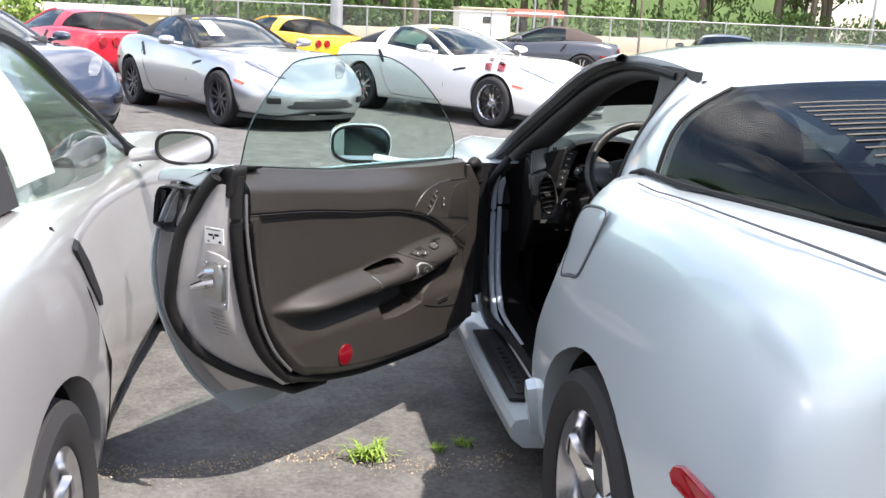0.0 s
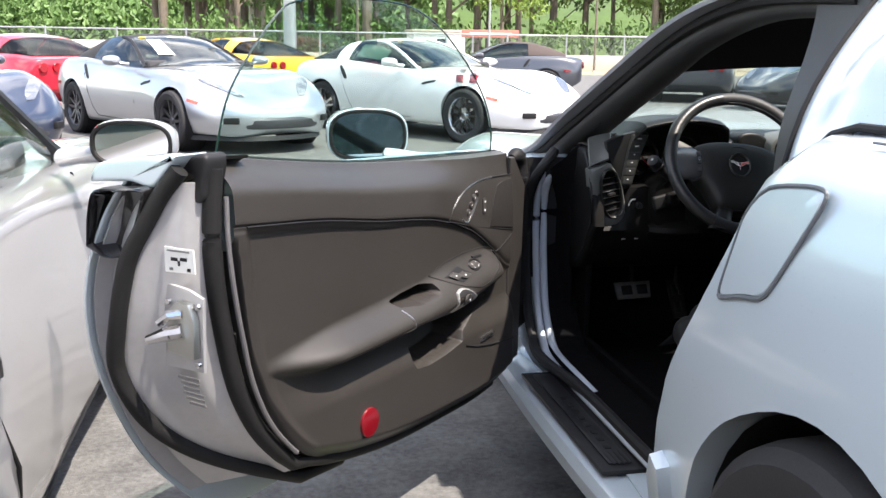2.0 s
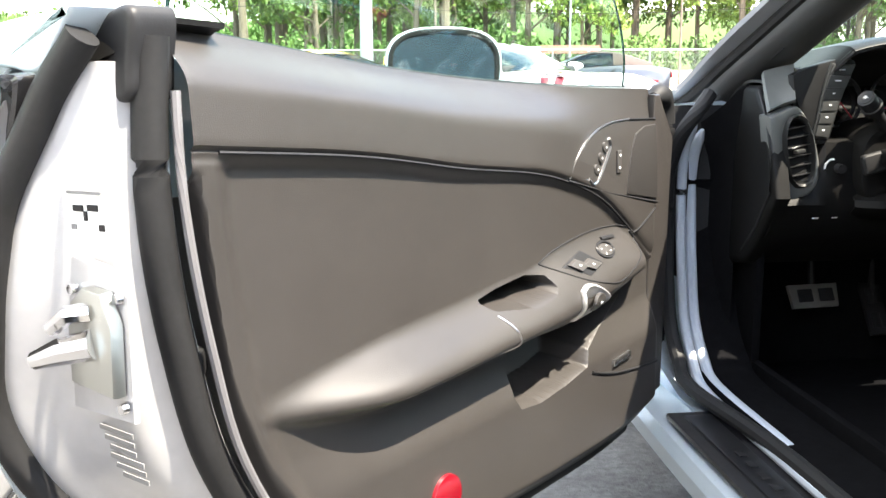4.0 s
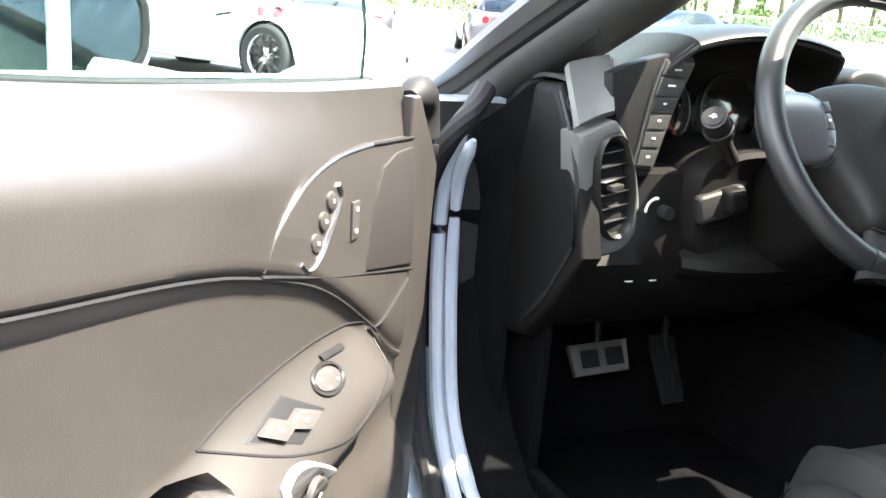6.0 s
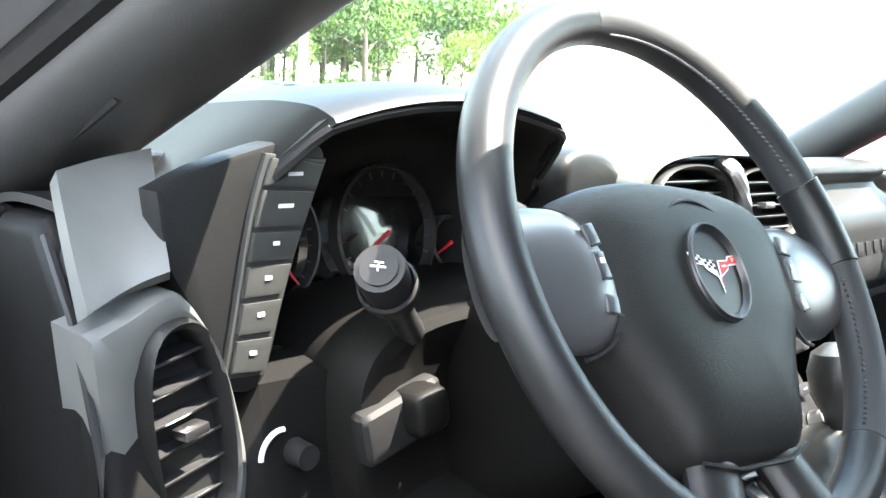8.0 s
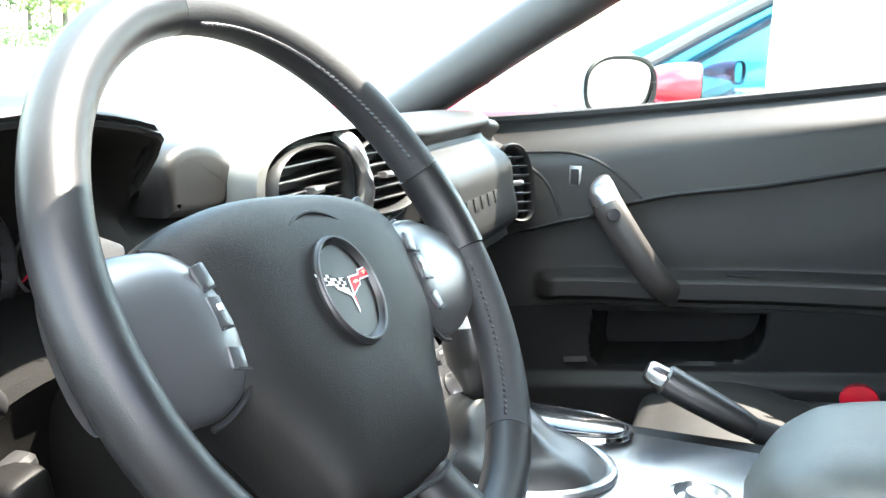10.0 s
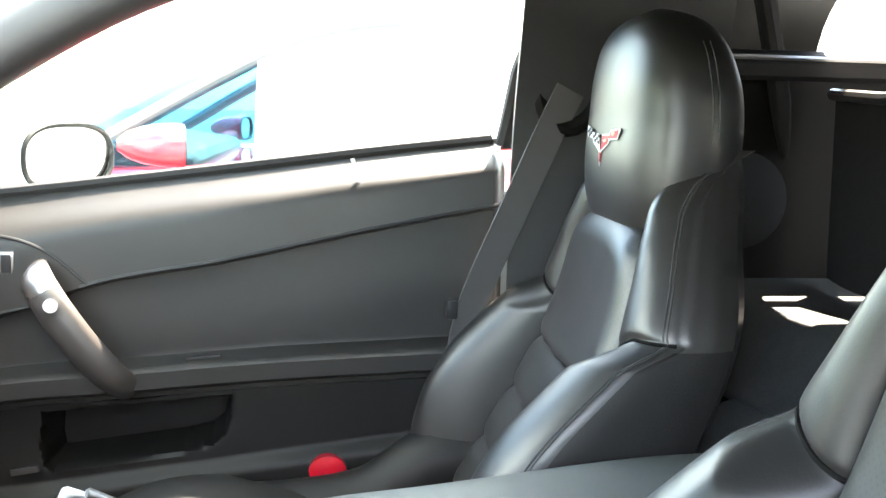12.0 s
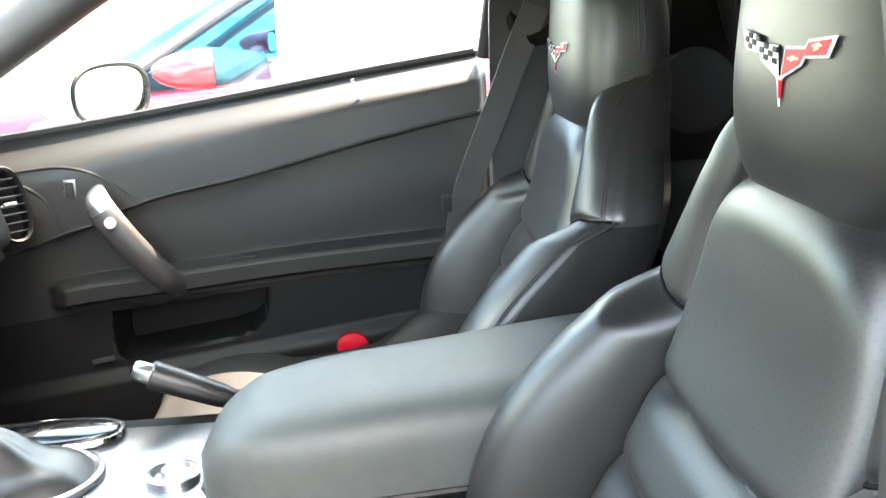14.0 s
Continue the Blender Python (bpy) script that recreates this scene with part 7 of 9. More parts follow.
# hand brake
bm = bmesh.new()
b0, b1 = Vector((0.185, 1.225, 0.598)), Vector((0.168, 1.345, 0.658))
tube(bm, [b0, b0.lerp(b1, 0.15), b0.lerp(b1, 0.5), b0.lerp(b1, 0.82), b0.lerp(b1, 0.84)], [0.013, 0.016, 0.018, 0.019, 0.016], 14)
hb = wpart("hand_brake", bm, LEATHER, console, "leather hand brake lever")
bm = bmesh.new()
tube(bm, [b0.lerp(b1, 0.84), b0.lerp(b1, 0.97), b0.lerp(b1, 1.0)], [0.014, 0.013, 0.010], 14)
wpart("brake_button", bm, SATIN, hb, "bright release button")
bm = bmesh.new()
tube(bm, [Vector((0.20, 1.12, 0.56)), b0], [0.022, 0.014], 12)
wpart("brake_boot", bm, RUBBER, hb)
# armrest lid
lid_r = curve([(0.58, 0.165), (0.76, 0.150), (0.97, 0.100), (1.08, 0.078), (1.15, 0.058), (1.19, 0.030), (1.215, -0.010), (1.226, -0.045)])
lid_l = curve([(0.58, -0.10), (0.76, -0.115), (0.97, -0.135), (1.10, -0.145), (1.17, -0.140), (1.20, -0.125), (1.218, -0.095), (1.226, -0.055)])
lid_top = curve([(0.58, 0.712), (0.80, 0.712), (1.0, 0.708), (1.12, 0.702), (1.18, 0.690), (1.21, 0.668), (1.226, 0.640)])
bm = bmesh.new()
rows = []
for y in list(np.linspace(0.58, 1.14, 26)) + list(np.linspace(1.155, 1.226, 14)):
    c, h, t = (lid_r(y) + lid_l(y)) / 2, (lid_r(y) - lid_l(y)) / 2, lid_top(y)
    row = []
    for a in np.linspace(math.pi * 1.08, -math.pi * 0.08, 33):
        ca, sa = math.cos(a), max(math.sin(a), -0.2)
        row.append((c + h * abs(ca) ** 0.42 * (1 if ca > 0 else -1), y, 0.618 + (t - 0.618) * (max(0.0, sa) ** 0.38 if sa > 0 else 0)))
    rows.append(row)
grid(bm, rows)
bmesh.ops.recalc_face_normals(bm, faces=bm.faces)
wpart("armrest_lid", bm, LEATHER2, console, "padded armrest lid")
bm = bmesh.new()
tube(bm, [(lid_l(y) - 0.001, y, 0.617) for y in np.linspace(0.6, 1.22, 30)] + [(lid_r(y) + 0.001, y, 0.617) for y in np.linspace(1.22, 0.6, 30)], 0.004, 6)
wpart("lid_gap", bm, BLACKPL, console)
bm = bmesh.new()
box(bm, (0.20, 0.62, 0.03), (0.0, 0.90, 0.606), bevel=0.006)
wpart("bin_top", bm, BLACKPL, console)
bm = bmesh.new()
box(bm, (0.004, 0.11, 0.012), (-0.128, 1.145, 0.603), bevel=0.001)
wpart("lid_catch", bm, GLOSSBLACK, console)
pedals = group_part("pedals", "drilled metal pedals")
for x, y, z, w, h in ((-0.440, 1.945, 0.388, 0.125, 0.056), (-0.27, 1.97, 0.345, 0.055, 0.13)):
    bm = bmesh.new()
    pts = [(-w / 2, -h / 2), (w / 2 - 0.006, -h / 2), (w / 2, h / 2), (-w / 2 - 0.004, h / 2)]
    solid(bm, pts, 0.010, Matrix.Translation((x, y, z)) @ pose(0, 0, 0, 62, 0, 6), 0.003)
    bmesh.ops.recalc_face_normals(bm, faces=bm.faces)
    pd = wpart("pedal", bm, mat("pedal_metal", (0.22, 0.21, 0.20), 0.38, 0.6) if w > 0.1 else BLACKPL, pedals)
    for i in (-1, 1):
        for j in (0,) if w > 0.1 else (-1, 1):
            bm = bmesh.new()
            box(bm, (w * 0.3, h * (0.56 if w > 0.1 else 0.28), 0.004), (i * w * 0.22, j * h * 0.23, 0.0115), bevel=0.002)
            bmesh.ops.transform(bm, matrix=Matrix.Translation((x, y, z)) @ pose(0, 0, 0, 62, 0, 6), verts=bm.verts)
            wpart("pedal_pad", bm, RUBBER, pedals)
    bm = bmesh.new()
    tube(bm, [(x, y + 0.01, z + 0.01), (x, y + 0.04, z + 0.2)], 0.008, 8)
    wpart("pedal_arm", bm, BLACKPL, pedals)

# ---- passenger door, shut ----
pdoor = group_part("passenger_door", "closed door with black trim panel and raised window")
PX = 0.675
p_top = curve([(0.80, 0.995), (1.03, 0.967), (1.25, 0.937), (1.69, 0.884), (1.78, 0.876)])
p_line = curve([(0.80, 0.908), (1.03, 0.862), (1.24, 0.815), (1.43, 0.778), (1.52, 0.745), (1.62, 0.715), (1.78, 0.69)])
p_arm = curve([(0.80, 0.694), (0.94, 0.686), (1.2, 0.672), (1.40, 0.656), (1.54, 0.646), (1.61, 0.635), (1.78, 0.62)])
p_low = curve([(0.80, 0.556), (1.014, 0.530), (1.35, 0.488), (1.70, 0.445), (1.78, 0.435)])


P_POCKET = [(1.222, 0.612), (1.222, 0.575), (1.232, 0.545), (1.255, 0.526), (1.30, 0.515), (1.49, 0.490), (1.505, 0.50), (1.51, 0.53), (1.505, 0.588), (1.36, 0.603)]


def p_depth(y, z):
    """Relief of the passenger's panel, towards the cabin."""
    t, l, a, b = p_top(y), p_line(y), p_arm(y), p_low(y)
    if z > l:
        f = (z - l) / (t - l)
        n = 0.018 * max(0.0, 1 - f) ** 0.6 - 0.05 * step(0.5, 1.0, f) ** 1.6 + 0.006
    else:
        n = 0.024 - 0.014 * step(0, 0.007, l - z) + 0.004 * step(0.02, 0.12, l - z)
    n += 0.046 * step(a + 0.010, a - 0.004, z) * step(a - 0.046, a - 0.030, z) * step(1.610, 1.560, y)
    n += 0.018 * step(b + 0.01, b - 0.015, z)
    if 1.2 < y < 1.53 and z < 0.64:
        n -= 0.085 * step(0.0, 0.014, inside(P_POCKET, y, z))
    return n


def P(y, z, n=0.0):
    return Vector((PX - n, y, z))


bm = bmesh.new()
rows = []
for y in [*np.linspace(0.815, 1.205, 76), *np.linspace(1.208, 1.525, 150), *np.linspace(1.53, 1.775, 48)]:
    t, l, a, b = p_top(y), p_line(y), p_arm(y), p_low(y)
    zs = [*np.linspace(0.33, b - 0.024, 10), *np.linspace(b - 0.020, b + 0.030, 14), *np.linspace(b + 0.034, a - 0.075, 30), *np.linspace(a - 0.071, a + 0.016, 26), *np.linspace(a + 0.02, l - 0.026, 12), *np.linspace(l - 0.023, l + 0.004, 16), *np.linspace(l + 0.008, t, 18)]
    rows.append([P(y, z, p_depth(y, z) - 0.03 * step(0.835, 0.815, y)) for z in zs] + [P(y, p_top(y) + 0.004, -0.05)])
grid(bm, rows)
bmesh.ops.recalc_face_normals(bm, faces=bm.faces)
# split below the armrest: the lower part's darker colour holds the shade there
lower = bm.copy()
for one, keep_low in ((bm, False), (lower, True)):
    gone = []
    for f in one.faces:
        c = f.calc_center_median()
        if (c.z < p_arm(c.y) - 0.052) != keep_low:
            gone.append(f)
    bmesh.ops.delete(one, geom=gone, context="FACES")
ptrim = wpart("trim_panel", thicken(bm, 0.004), mat("black_door_vinyl", (0.015, 0.0146, 0.0142), 0.44, spec=0.4, var=0.1, scale=5, bump=0.4, bscale=700), pdoor, "black grained trim panel")
wpart("lower_panel", thicken(lower, 0.004), mat("shaded_lower_trim", (0.006, 0.006, 0.006), 0.5, spec=0.3, var=0.1, scale=6, bump=0.4, bscale=800), pdoor, "lower panel with a map pocket, shade put into its black")
bm = bmesh.new()
tube(bm, [P(y, p_line(y), p_depth(y, p_line(y) + 0.003) + 0.001) for y in np.linspace(0.83, 1.44, 50)], 0.0035, 6)
wpart("line_seam", bm, BLACKPL, ptrim)
for pts in ([(1.43, 0.780), (1.49, 0.828), (1.55, 0.846), (1.62, 0.843), (1.70, 0.836)], [(1.498, 0.748), (1.56, 0.734), (1.65, 0.702)], [(1.563, 0.743), (1.585, 0.79), (1.62, 0.818), (1.68, 0.820)]):
    bm = bmesh.new()
    q = smooth_line([(*p, 0) for p in pts], 20)
    tube(bm, [P(v.x, v.y, p_depth(v.x, v.y) + 0.002) for v in q], 0.0025, 6)
    wpart("trim_seam", bm, BLACKPL, ptrim)


def on_pdoor(bm, outline, n, depth, bevel=0.002):
    solid(bm, outline, depth, Matrix(((0, 0, -1, PX - n), (1, 0, 0, 0), (0, 1, 0, 0), (0, 0, 0, 1))), bevel)
    bmesh.ops.recalc_face_normals(bm, faces=bm.faces)
    return bm


bm = on_pdoor(bmesh.new(), [(1.563, 0.745), (1.585, 0.79), (1.62, 0.816), (1.70, 0.818), (1.70, 0.69), (1.65, 0.704)], 0.005, 0.016, 0.004)
wpart("tweeter_grille", bm, MESHMAT, pdoor, "mesh tweeter grille")
bm = on_pdoor(bmesh.new(), [(1.532, 0.826), (1.553, 0.826), (1.553, 0.790), (1.532, 0.790)], 0.012, 0.008, 0.003)
lk = wpart("lock_switch", bm, SATIN, pdoor, "door lock switch")
bm = on_pdoor(bmesh.new(), [(1.536, 0.821), (1.549, 0.821), (1.549, 0.795), (1.536, 0.795)], 0.018, 0.005, 0.001)
wpart("lock_key", bm, BLACKPL, lk)
bm = bmesh.new()
h0 = [P(1.500, 0.800, 0.02), P(1.490, 0.790, 0.055), P(1.465, 0.755, 0.075), P(1.43, 0.705, 0.078), P(1.39, 0.655, 0.070), P(1.366, 0.628, 0.045)]
tube(bm, smooth_line(h0, 26), [0.020 + 0.006 * math.sin(math.pi * k) for k in np.linspace(0, 1, 26)], 16, squash=0.62, up=(1, 0, 0))
ph = wpart("grab_handle", bm, TRIM_SOFT, pdoor, "slanted grab handle with a bright top")
bm = bmesh.new()
tube(bm, [p + Vector((-0.002, 0, 0.001)) for p in smooth_line(h0, 26)[2:9]], [0.021, 0.0225, 0.0235, 0.024, 0.024, 0.0235, 0.022], 16, squash=0.62, up=(1, 0, 0))
wpart("handle_cap", bm, SATIN, ph, "satin silver handle cap")
bm = bmesh.new()
cyl(bm, 0.011, 0.010, 0.008, Matrix.Translation(P(1.463, 0.762, 0.094)) @ Euler((0, radians(-78), radians(20))).to_matrix().to_4x4(), 20)
wpart("handle_button", bm, GLOSSBLACK, ph)
bm = on_pdoor(bmesh.new(), disc_outline(1.082, 0.495, 0.029, 0.024), 0.024, 0.020, 0.003)
wpart("reflector", bm, REDREFLECT, pdoor, "round red door reflector")
bm = on_pdoor(bmesh.new(), [(1.545, 0.492), (1.506, 0.498), (1.508, 0.506), (1.547, 0.500)], 0.024, 0.006, 0.001)
wpart("badge_bar", bm, SATIN, pdoor, "small bright speaker badge")
bm = on_pdoor(bmesh.new(), [(1.29, 0.668), (1.24, 0.671), (1.24, 0.676), (1.29, 0.673)], 0.025, 0.012, 0.002)
wpart("window_switch", bm, BLACKPL, pdoor)
bm = bmesh.new()
tube(bm, [P(y, p_top(y) + 0.006, -0.052) for y in np.linspace(0.83, 1.74, 30)], 0.010, 8)
wpart("belt_strip", bm, RUBBER, pdoor)
bm = on_pdoor(bmesh.new(), [(1.052, 0.966), (1.040, 0.930), (1.036, 0.930), (1.046, 0.968)], 0.006, 0.003, 0.0)
wpart("clip_tag", bm, PAPER, pdoor, "pale clip on the window ledge")
# outer skin of the door
bm = bmesh.new()
rows = []
for y in np.linspace(0.345, 1.71, 40):
    lo = 0.28
    rows.append([(flank_x(y, z) + 0.001 if z < crest_z(y) - 0.02 else crest_w(y) - 0.02, y + AX, z + GZ) for z in np.linspace(lo + 0.3 * max(0, 0.62 - y), crest_z(y) - 0.005, 20)])
grid(bm, rows)
bmesh.ops.recalc_face_normals(bm, faces=bm.faces)
wpart("outer_skin", thicken(bm, 0.006), SILVER, pdoor, "silver outer door skin")

# ---- seats ----
PERF = mat("perforated_seat_leather", (0.017, 0.0167, 0.0162), 0.42, spec=0.9, var=0.12, scale=7, bump=0.2, bscale=260)


def perforate(m):
    """Adds rows of small dark holes to a leather."""
    n, l = m.node_tree.nodes, m.node_tree.links
    b = n["Principled BSDF"]
    co = n.new("ShaderNodeTexCoord")
    mp = n.new("ShaderNodeMapping")
    vo = n.new("ShaderNodeTexVoronoi")
    mp.inputs["Scale"].default_value = (190, 190, 190)
    mp.inputs["Rotation"].default_value = (radians(90), 0, radians(45))
    vo.voronoi_dimensions = "2D"
    vo.inputs["Scale"].default_value, vo.inputs["Randomness"].default_value = 1.0, 0.0
    cr = n.new("ShaderNodeMapRange")
    cr.inputs["From Min"].default_value, cr.inputs["From Max"].default_value = 0.16, 0.24
    cr.inputs["To Min"].default_value, cr.inputs["To Max"].default_value = 0.25, 1.0
    mx = n.new("ShaderNodeMix")
    mx.data_type, mx.blend_type = "RGBA", "MULTIPLY"
    mx.inputs["Factor"].default_value = 1
    old = b.inputs["Base Color"].links[0].from_socket
    l.new(co.outputs["Object"], mp.inputs["Vector"])
    l.new(mp.outputs["Vector"], vo.inputs["Vector"])
    l.new(vo.outputs["Distance"], cr.inputs["Value"])
    l.new(old, mx.inputs["A"])
    l.new(cr.outputs[0], mx.inputs["B"])
    l.new(mx.outputs["Result"], b.inputs["Base Color"])


perforate(PERF)
SIDEVINYL = mat("matt_side_vinyl", (0.013, 0.013, 0.013), 0.55, spec=0.3, var=0.12, scale=7, bump=0.4, bscale=500)
# by height: pad face, bolster crest above and below the shoulder seam, its place, half width, pad half width, back
s_pad = curve([(0.40, 0.955), (0.50, 0.908), (0.57, 0.868), (0.65, 0.823), (0.72, 0.787), (0.80, 0.757), (0.86, 0.744), (0.91, 0.736), (0.985, 0.715)])
s_up = curve([(0.40, 0.76), (0.70, 0.775), (0.80, 0.768), (0.86, 0.752), (0.91, 0.738), (0.95, 0.722), (0.975, 0.700), (0.99, 0.680), (1.005, 0.650)])
s_low = curve([(0.40, 0.955), (0.50, 0.962), (0.58, 0.955), (0.63, 0.940), (0.67, 0.920), (0.71, 0.890), (0.74, 0.860), (0.77, 0.828), (0.80, 0.795), (0.84, 0.768), (1.0, 0.76)])
s_crest = curve([(0.40, 0.205), (0.65, 0.208), (0.74, 0.203), (0.80, 0.192), (0.86, 0.176), (0.91, 0.160), (0.95, 0.146), (0.98, 0.132), (1.005, 0.118)])
s_wide = curve([(0.40, 0.262), (0.58, 0.270), (0.70, 0.265), (0.78, 0.250), (0.82, 0.236), (0.86, 0.216), (0.91, 0.188), (0.95, 0.166), (0.98, 0.150), (1.005, 0.134)])
s_padw = curve([(0.40, 0.146), (0.60, 0.156), (0.74, 0.155), (0.82, 0.149), (0.88, 0.138), (0.92, 0.128), (1.005, 0.110)])
s_back = curve([(0.40, 0.78), (0.60, 0.735), (0.70, 0.690), (0.76, 0.662), (0.82, 0.640), (0.90, 0.627), (0.985, 0.612), (1.005, 0.612)])
PAD_SEAMS = (0.722, 0.648, 0.575, 0.50)
h_front = curve([(0.893, 0.722), (0.905, 0.733), (0.93, 0.741), (0.97, 0.745), (1.04, 0.742), (1.10, 0.738), (1.135, 0.730), (1.153, 0.718), (1.164, 0.702), (1.170, 0.688)])
h_back = curve([(0.893, 0.625), (1.0, 0.602), (1.10, 0.611), (1.135, 0.626), (1.153, 0.641), (1.164, 0.662), (1.170, 0.676)])
h_wide = curve([(0.893, 0.116), (0.91, 0.134), (0.94, 0.145), (0.98, 0.150), (1.04, 0.148), (1.09, 0.138), (1.12, 0.124), (1.14, 0.105), (1.153, 0.084), (1.164, 0.052), (1.170, 0.019)])


def seat(cx, name_label, rise):
    """A bucket seat: backrest with bolsters, head part, centre pads, cushion and emblem."""
    ob = group_part("seat", name_label)

    def shoulder(a):
        return 0.760 + 0.046 * min(1.0, max(0.0, (a - 0.12) / 0.09))

    def front(a, z):
        """Depth of the backrest's front at a distance from its middle line."""
        pw, ub, w = s_padw(z), s_crest(z), s_wide(z)
        k = step(0.004, -0.026, z - shoulder(a))
        c = s_up(z) + (s_low(z) - s_up(z)) * k
        base = s_pad(z) - 0.020
        if a <= pw:
            top = 0.925 - 0.040 * (a / 0.140) ** 3
            e, g = min(1.0, max(0.0, (pw - a) / 0.042)), min(1.0, max(0.0, (top - z) / 0.042))
            y = base + 0.030 * ((1 - (1 - e) ** 2) * (1 - (1 - g) ** 2)) ** 0.5
            for q in PAD_SEAMS:
                g = abs(z - q - 0.010 * (a / pw) ** 2)
                if g < 0.024:
                    y -= 0.019 * (1 - (1 - (1 - g / 0.024) ** 2) ** 0.5)
            return y
        if a <= ub:
            t = (a - pw) / (ub - pw)
            y = base + (c - base) * (1 - (1 - t) ** 2.4) ** 0.55
        else:
            t = min(1.0, (a - ub) / (w - ub))
            y = c - 0.045 * (1 - max(0.0, 1 - t * t) ** 0.5)
        return y - 0.005 * math.exp(-((z - shoulder(a)) / 0.006) ** 2)

    def half(z):
        """Half a cross-section from the middle of the front round to the middle of the back."""
        pw, ub, w, bk = s_padw(z), s_crest(z), s_wide(z), s_back(z)
        aa = [*np.linspace(0, pw - 0.034, 8), *np.linspace(pw - 0.030, pw, 9), *(pw + (ub - pw) * (1 - np.cos(np.linspace(0.16, 1.57, 12)))), *(ub + (w - ub) * np.sin(np.linspace(0.12, 1.57, 12)))]
        pts = [(a, front(a, z)) for a in aa]
        e = pts[-1][1]
        pts += [(w + 0.002, e + (bk + 0.035 - e) * f) for f in (0.08, 0.3, 0.6, 0.9)]
        return pts + [(w - 0.006, bk + 0.016), (w - 0.028, bk), (w * 0.5, bk - 0.006), (0.0, bk - 0.008)]

    zs = sorted({*np.linspace(0.40, 1.005, 122).round(4).tolist(), *np.linspace(0.735, 0.815, 41).round(4).tolist(), *(float(q + d) for q in PAD_SEAMS for d in (-0.003, 0.0, 0.003))})
    sheets = {"backrest": bmesh.new(), "centre_pad": bmesh.new(), -1: bmesh.new(), 1: bmesh.new()}
    made = {k: {} for k in sheets}
    rows = [half(z) for z in zs]
    n_pad, n_front = 16, 40
    for sgn in (-1, 1):
        for i in range(len(zs) - 1):
            for j in range(len(rows[0]) - 1):
                z = (zs[i] + zs[i + 1]) / 2
                key = "backrest"
                if j < n_pad:
                    key = "centre_pad"
                elif j >= n_front and j < n_front + 5 and z < 0.80:
                    key = sgn
                vs = []
                for p, q in ((i, j), (i, j + 1), (i + 1, j + 1), (i + 1, j)):
                    t = (p, q, sgn if q not in (0, len(rows[0]) - 1) else 0)
                    if t not in made[key]:
                        made[key][t] = sheets[key].verts.new((cx + sgn * rows[p][q][0], rows[p][q][1], zs[p] + rise))
                    vs.append(made[key][t])
                sheets[key].faces.new(vs if sgn > 0 else vs[::-1])
    for key, m, lab in (("backrest", LEATHER, "black leather backrest with side bolsters"), ("centre_pad", PERF, "perforated leather centre pads"), (-1, SIDEVINYL, "flat vinyl side of the backrest"), (1, SIDEVINYL, "flat vinyl side of the backrest")):
        bm = sheets[key]
        bmesh.ops.recalc_face_normals(bm, faces=bm.faces)
        o = wpart(key if isinstance(key, str) else "side_panel", bm, m, ob, lab)
        if key == "backrest":
            back = o
    # head part: one padded block, rounded over at the top, on the backrest
    bm = bmesh.new()
    rows = []
    for z in [*np.linspace(0.893, 0.93, 7), *np.linspace(0.94, 1.13, 24), 1.138, 1.146, 1.153, 1.159, 1.164, 1.168, 1.170]:
        f, k, w = h_front(z), h_back(z), h_wide(z)
        yc, ring = (f + k) / 2, []
        for t in np.linspace(0, 2 * math.pi, 56, endpoint=False):
            c, q = math.cos(t), math.sin(t)
            ring.append((cx + w * math.copysign(abs(c) ** 0.62, c), yc + (f - k) / 2 * math.copysign(abs(q) ** 0.62, q), z + rise - 0.030 * (abs(c) ** 3) * step(0.95, 0.893, z) * -1))
        rows.append(ring)
    grid(bm, rows, close=True)
    bmesh.ops.holes_fill(bm, edges=[e for e in bm.edges if e.is_boundary])
    bmesh.ops.recalc_face_normals(bm, faces=bm.faces)
    head = wpart("head_part", bm, LEATHER, ob, "fixed leather headrest with an embroidered emblem")
    THREAD = mat("piping_thread", (0.035, 0.035, 0.036), 0.7)
    for s in (-1, 1):
        # double stitched seam down the side of the head and the outer edge of the bolster
        for d in (-0.004, 0.004):
            bm = bmesh.new()
            line = [(s * (h_wide(z) + 0.0006), (h_front(z) + h_back(z)) / 2 - 0.012 + d, z) for z in np.linspace(1.125, 1.012, 16)]
            tube(bm, [(cx + x, y, z + rise) for x, y, z in line], 0.0011, 5)
            wpart("piping", bm, THREAD, head)
            bm = bmesh.new()
            line = []
            for z in np.linspace(1.0, 0.50, 60):
                t = 0.93 + d * 4
                a = s_crest(z) + (s_wide(z) - s_crest(z)) * t
                line.append((cx + s * (a + 0.0005), front(a, z) + 0.0006, z + rise))
            tube(bm, line, 0.0011, 5)
            wpart("piping", bm, THREAD, back)
    # seams round the pads and across the shoulders, crease shadow put into their black
    SEAM = mat("seam_shadow_thread", (0.006, 0.006, 0.006), 0.8, spec=0.1)
    for s in (-1, 1):
        bm = bmesh.new()
        tube(bm, [(cx + s * s_padw(z), front(s_padw(z) - 1e-5, z) + 0.001, z + rise) for z in np.linspace(0.47, 0.885, 50)], 0.0022, 6)
        wpart("seam", bm, SEAM, back)
        bm = bmesh.new()
        aa = [s_padw(0.77) + (s_wide(0.80) - s_padw(0.77)) * f for f in np.linspace(0.02, 0.97, 30)]
        tube(bm, [(cx + s * a, front(a, shoulder(a)) + 0.0005, shoulder(a) + rise) for a in aa], 0.0022, 6)
        wpart("seam", bm, SEAM, back)
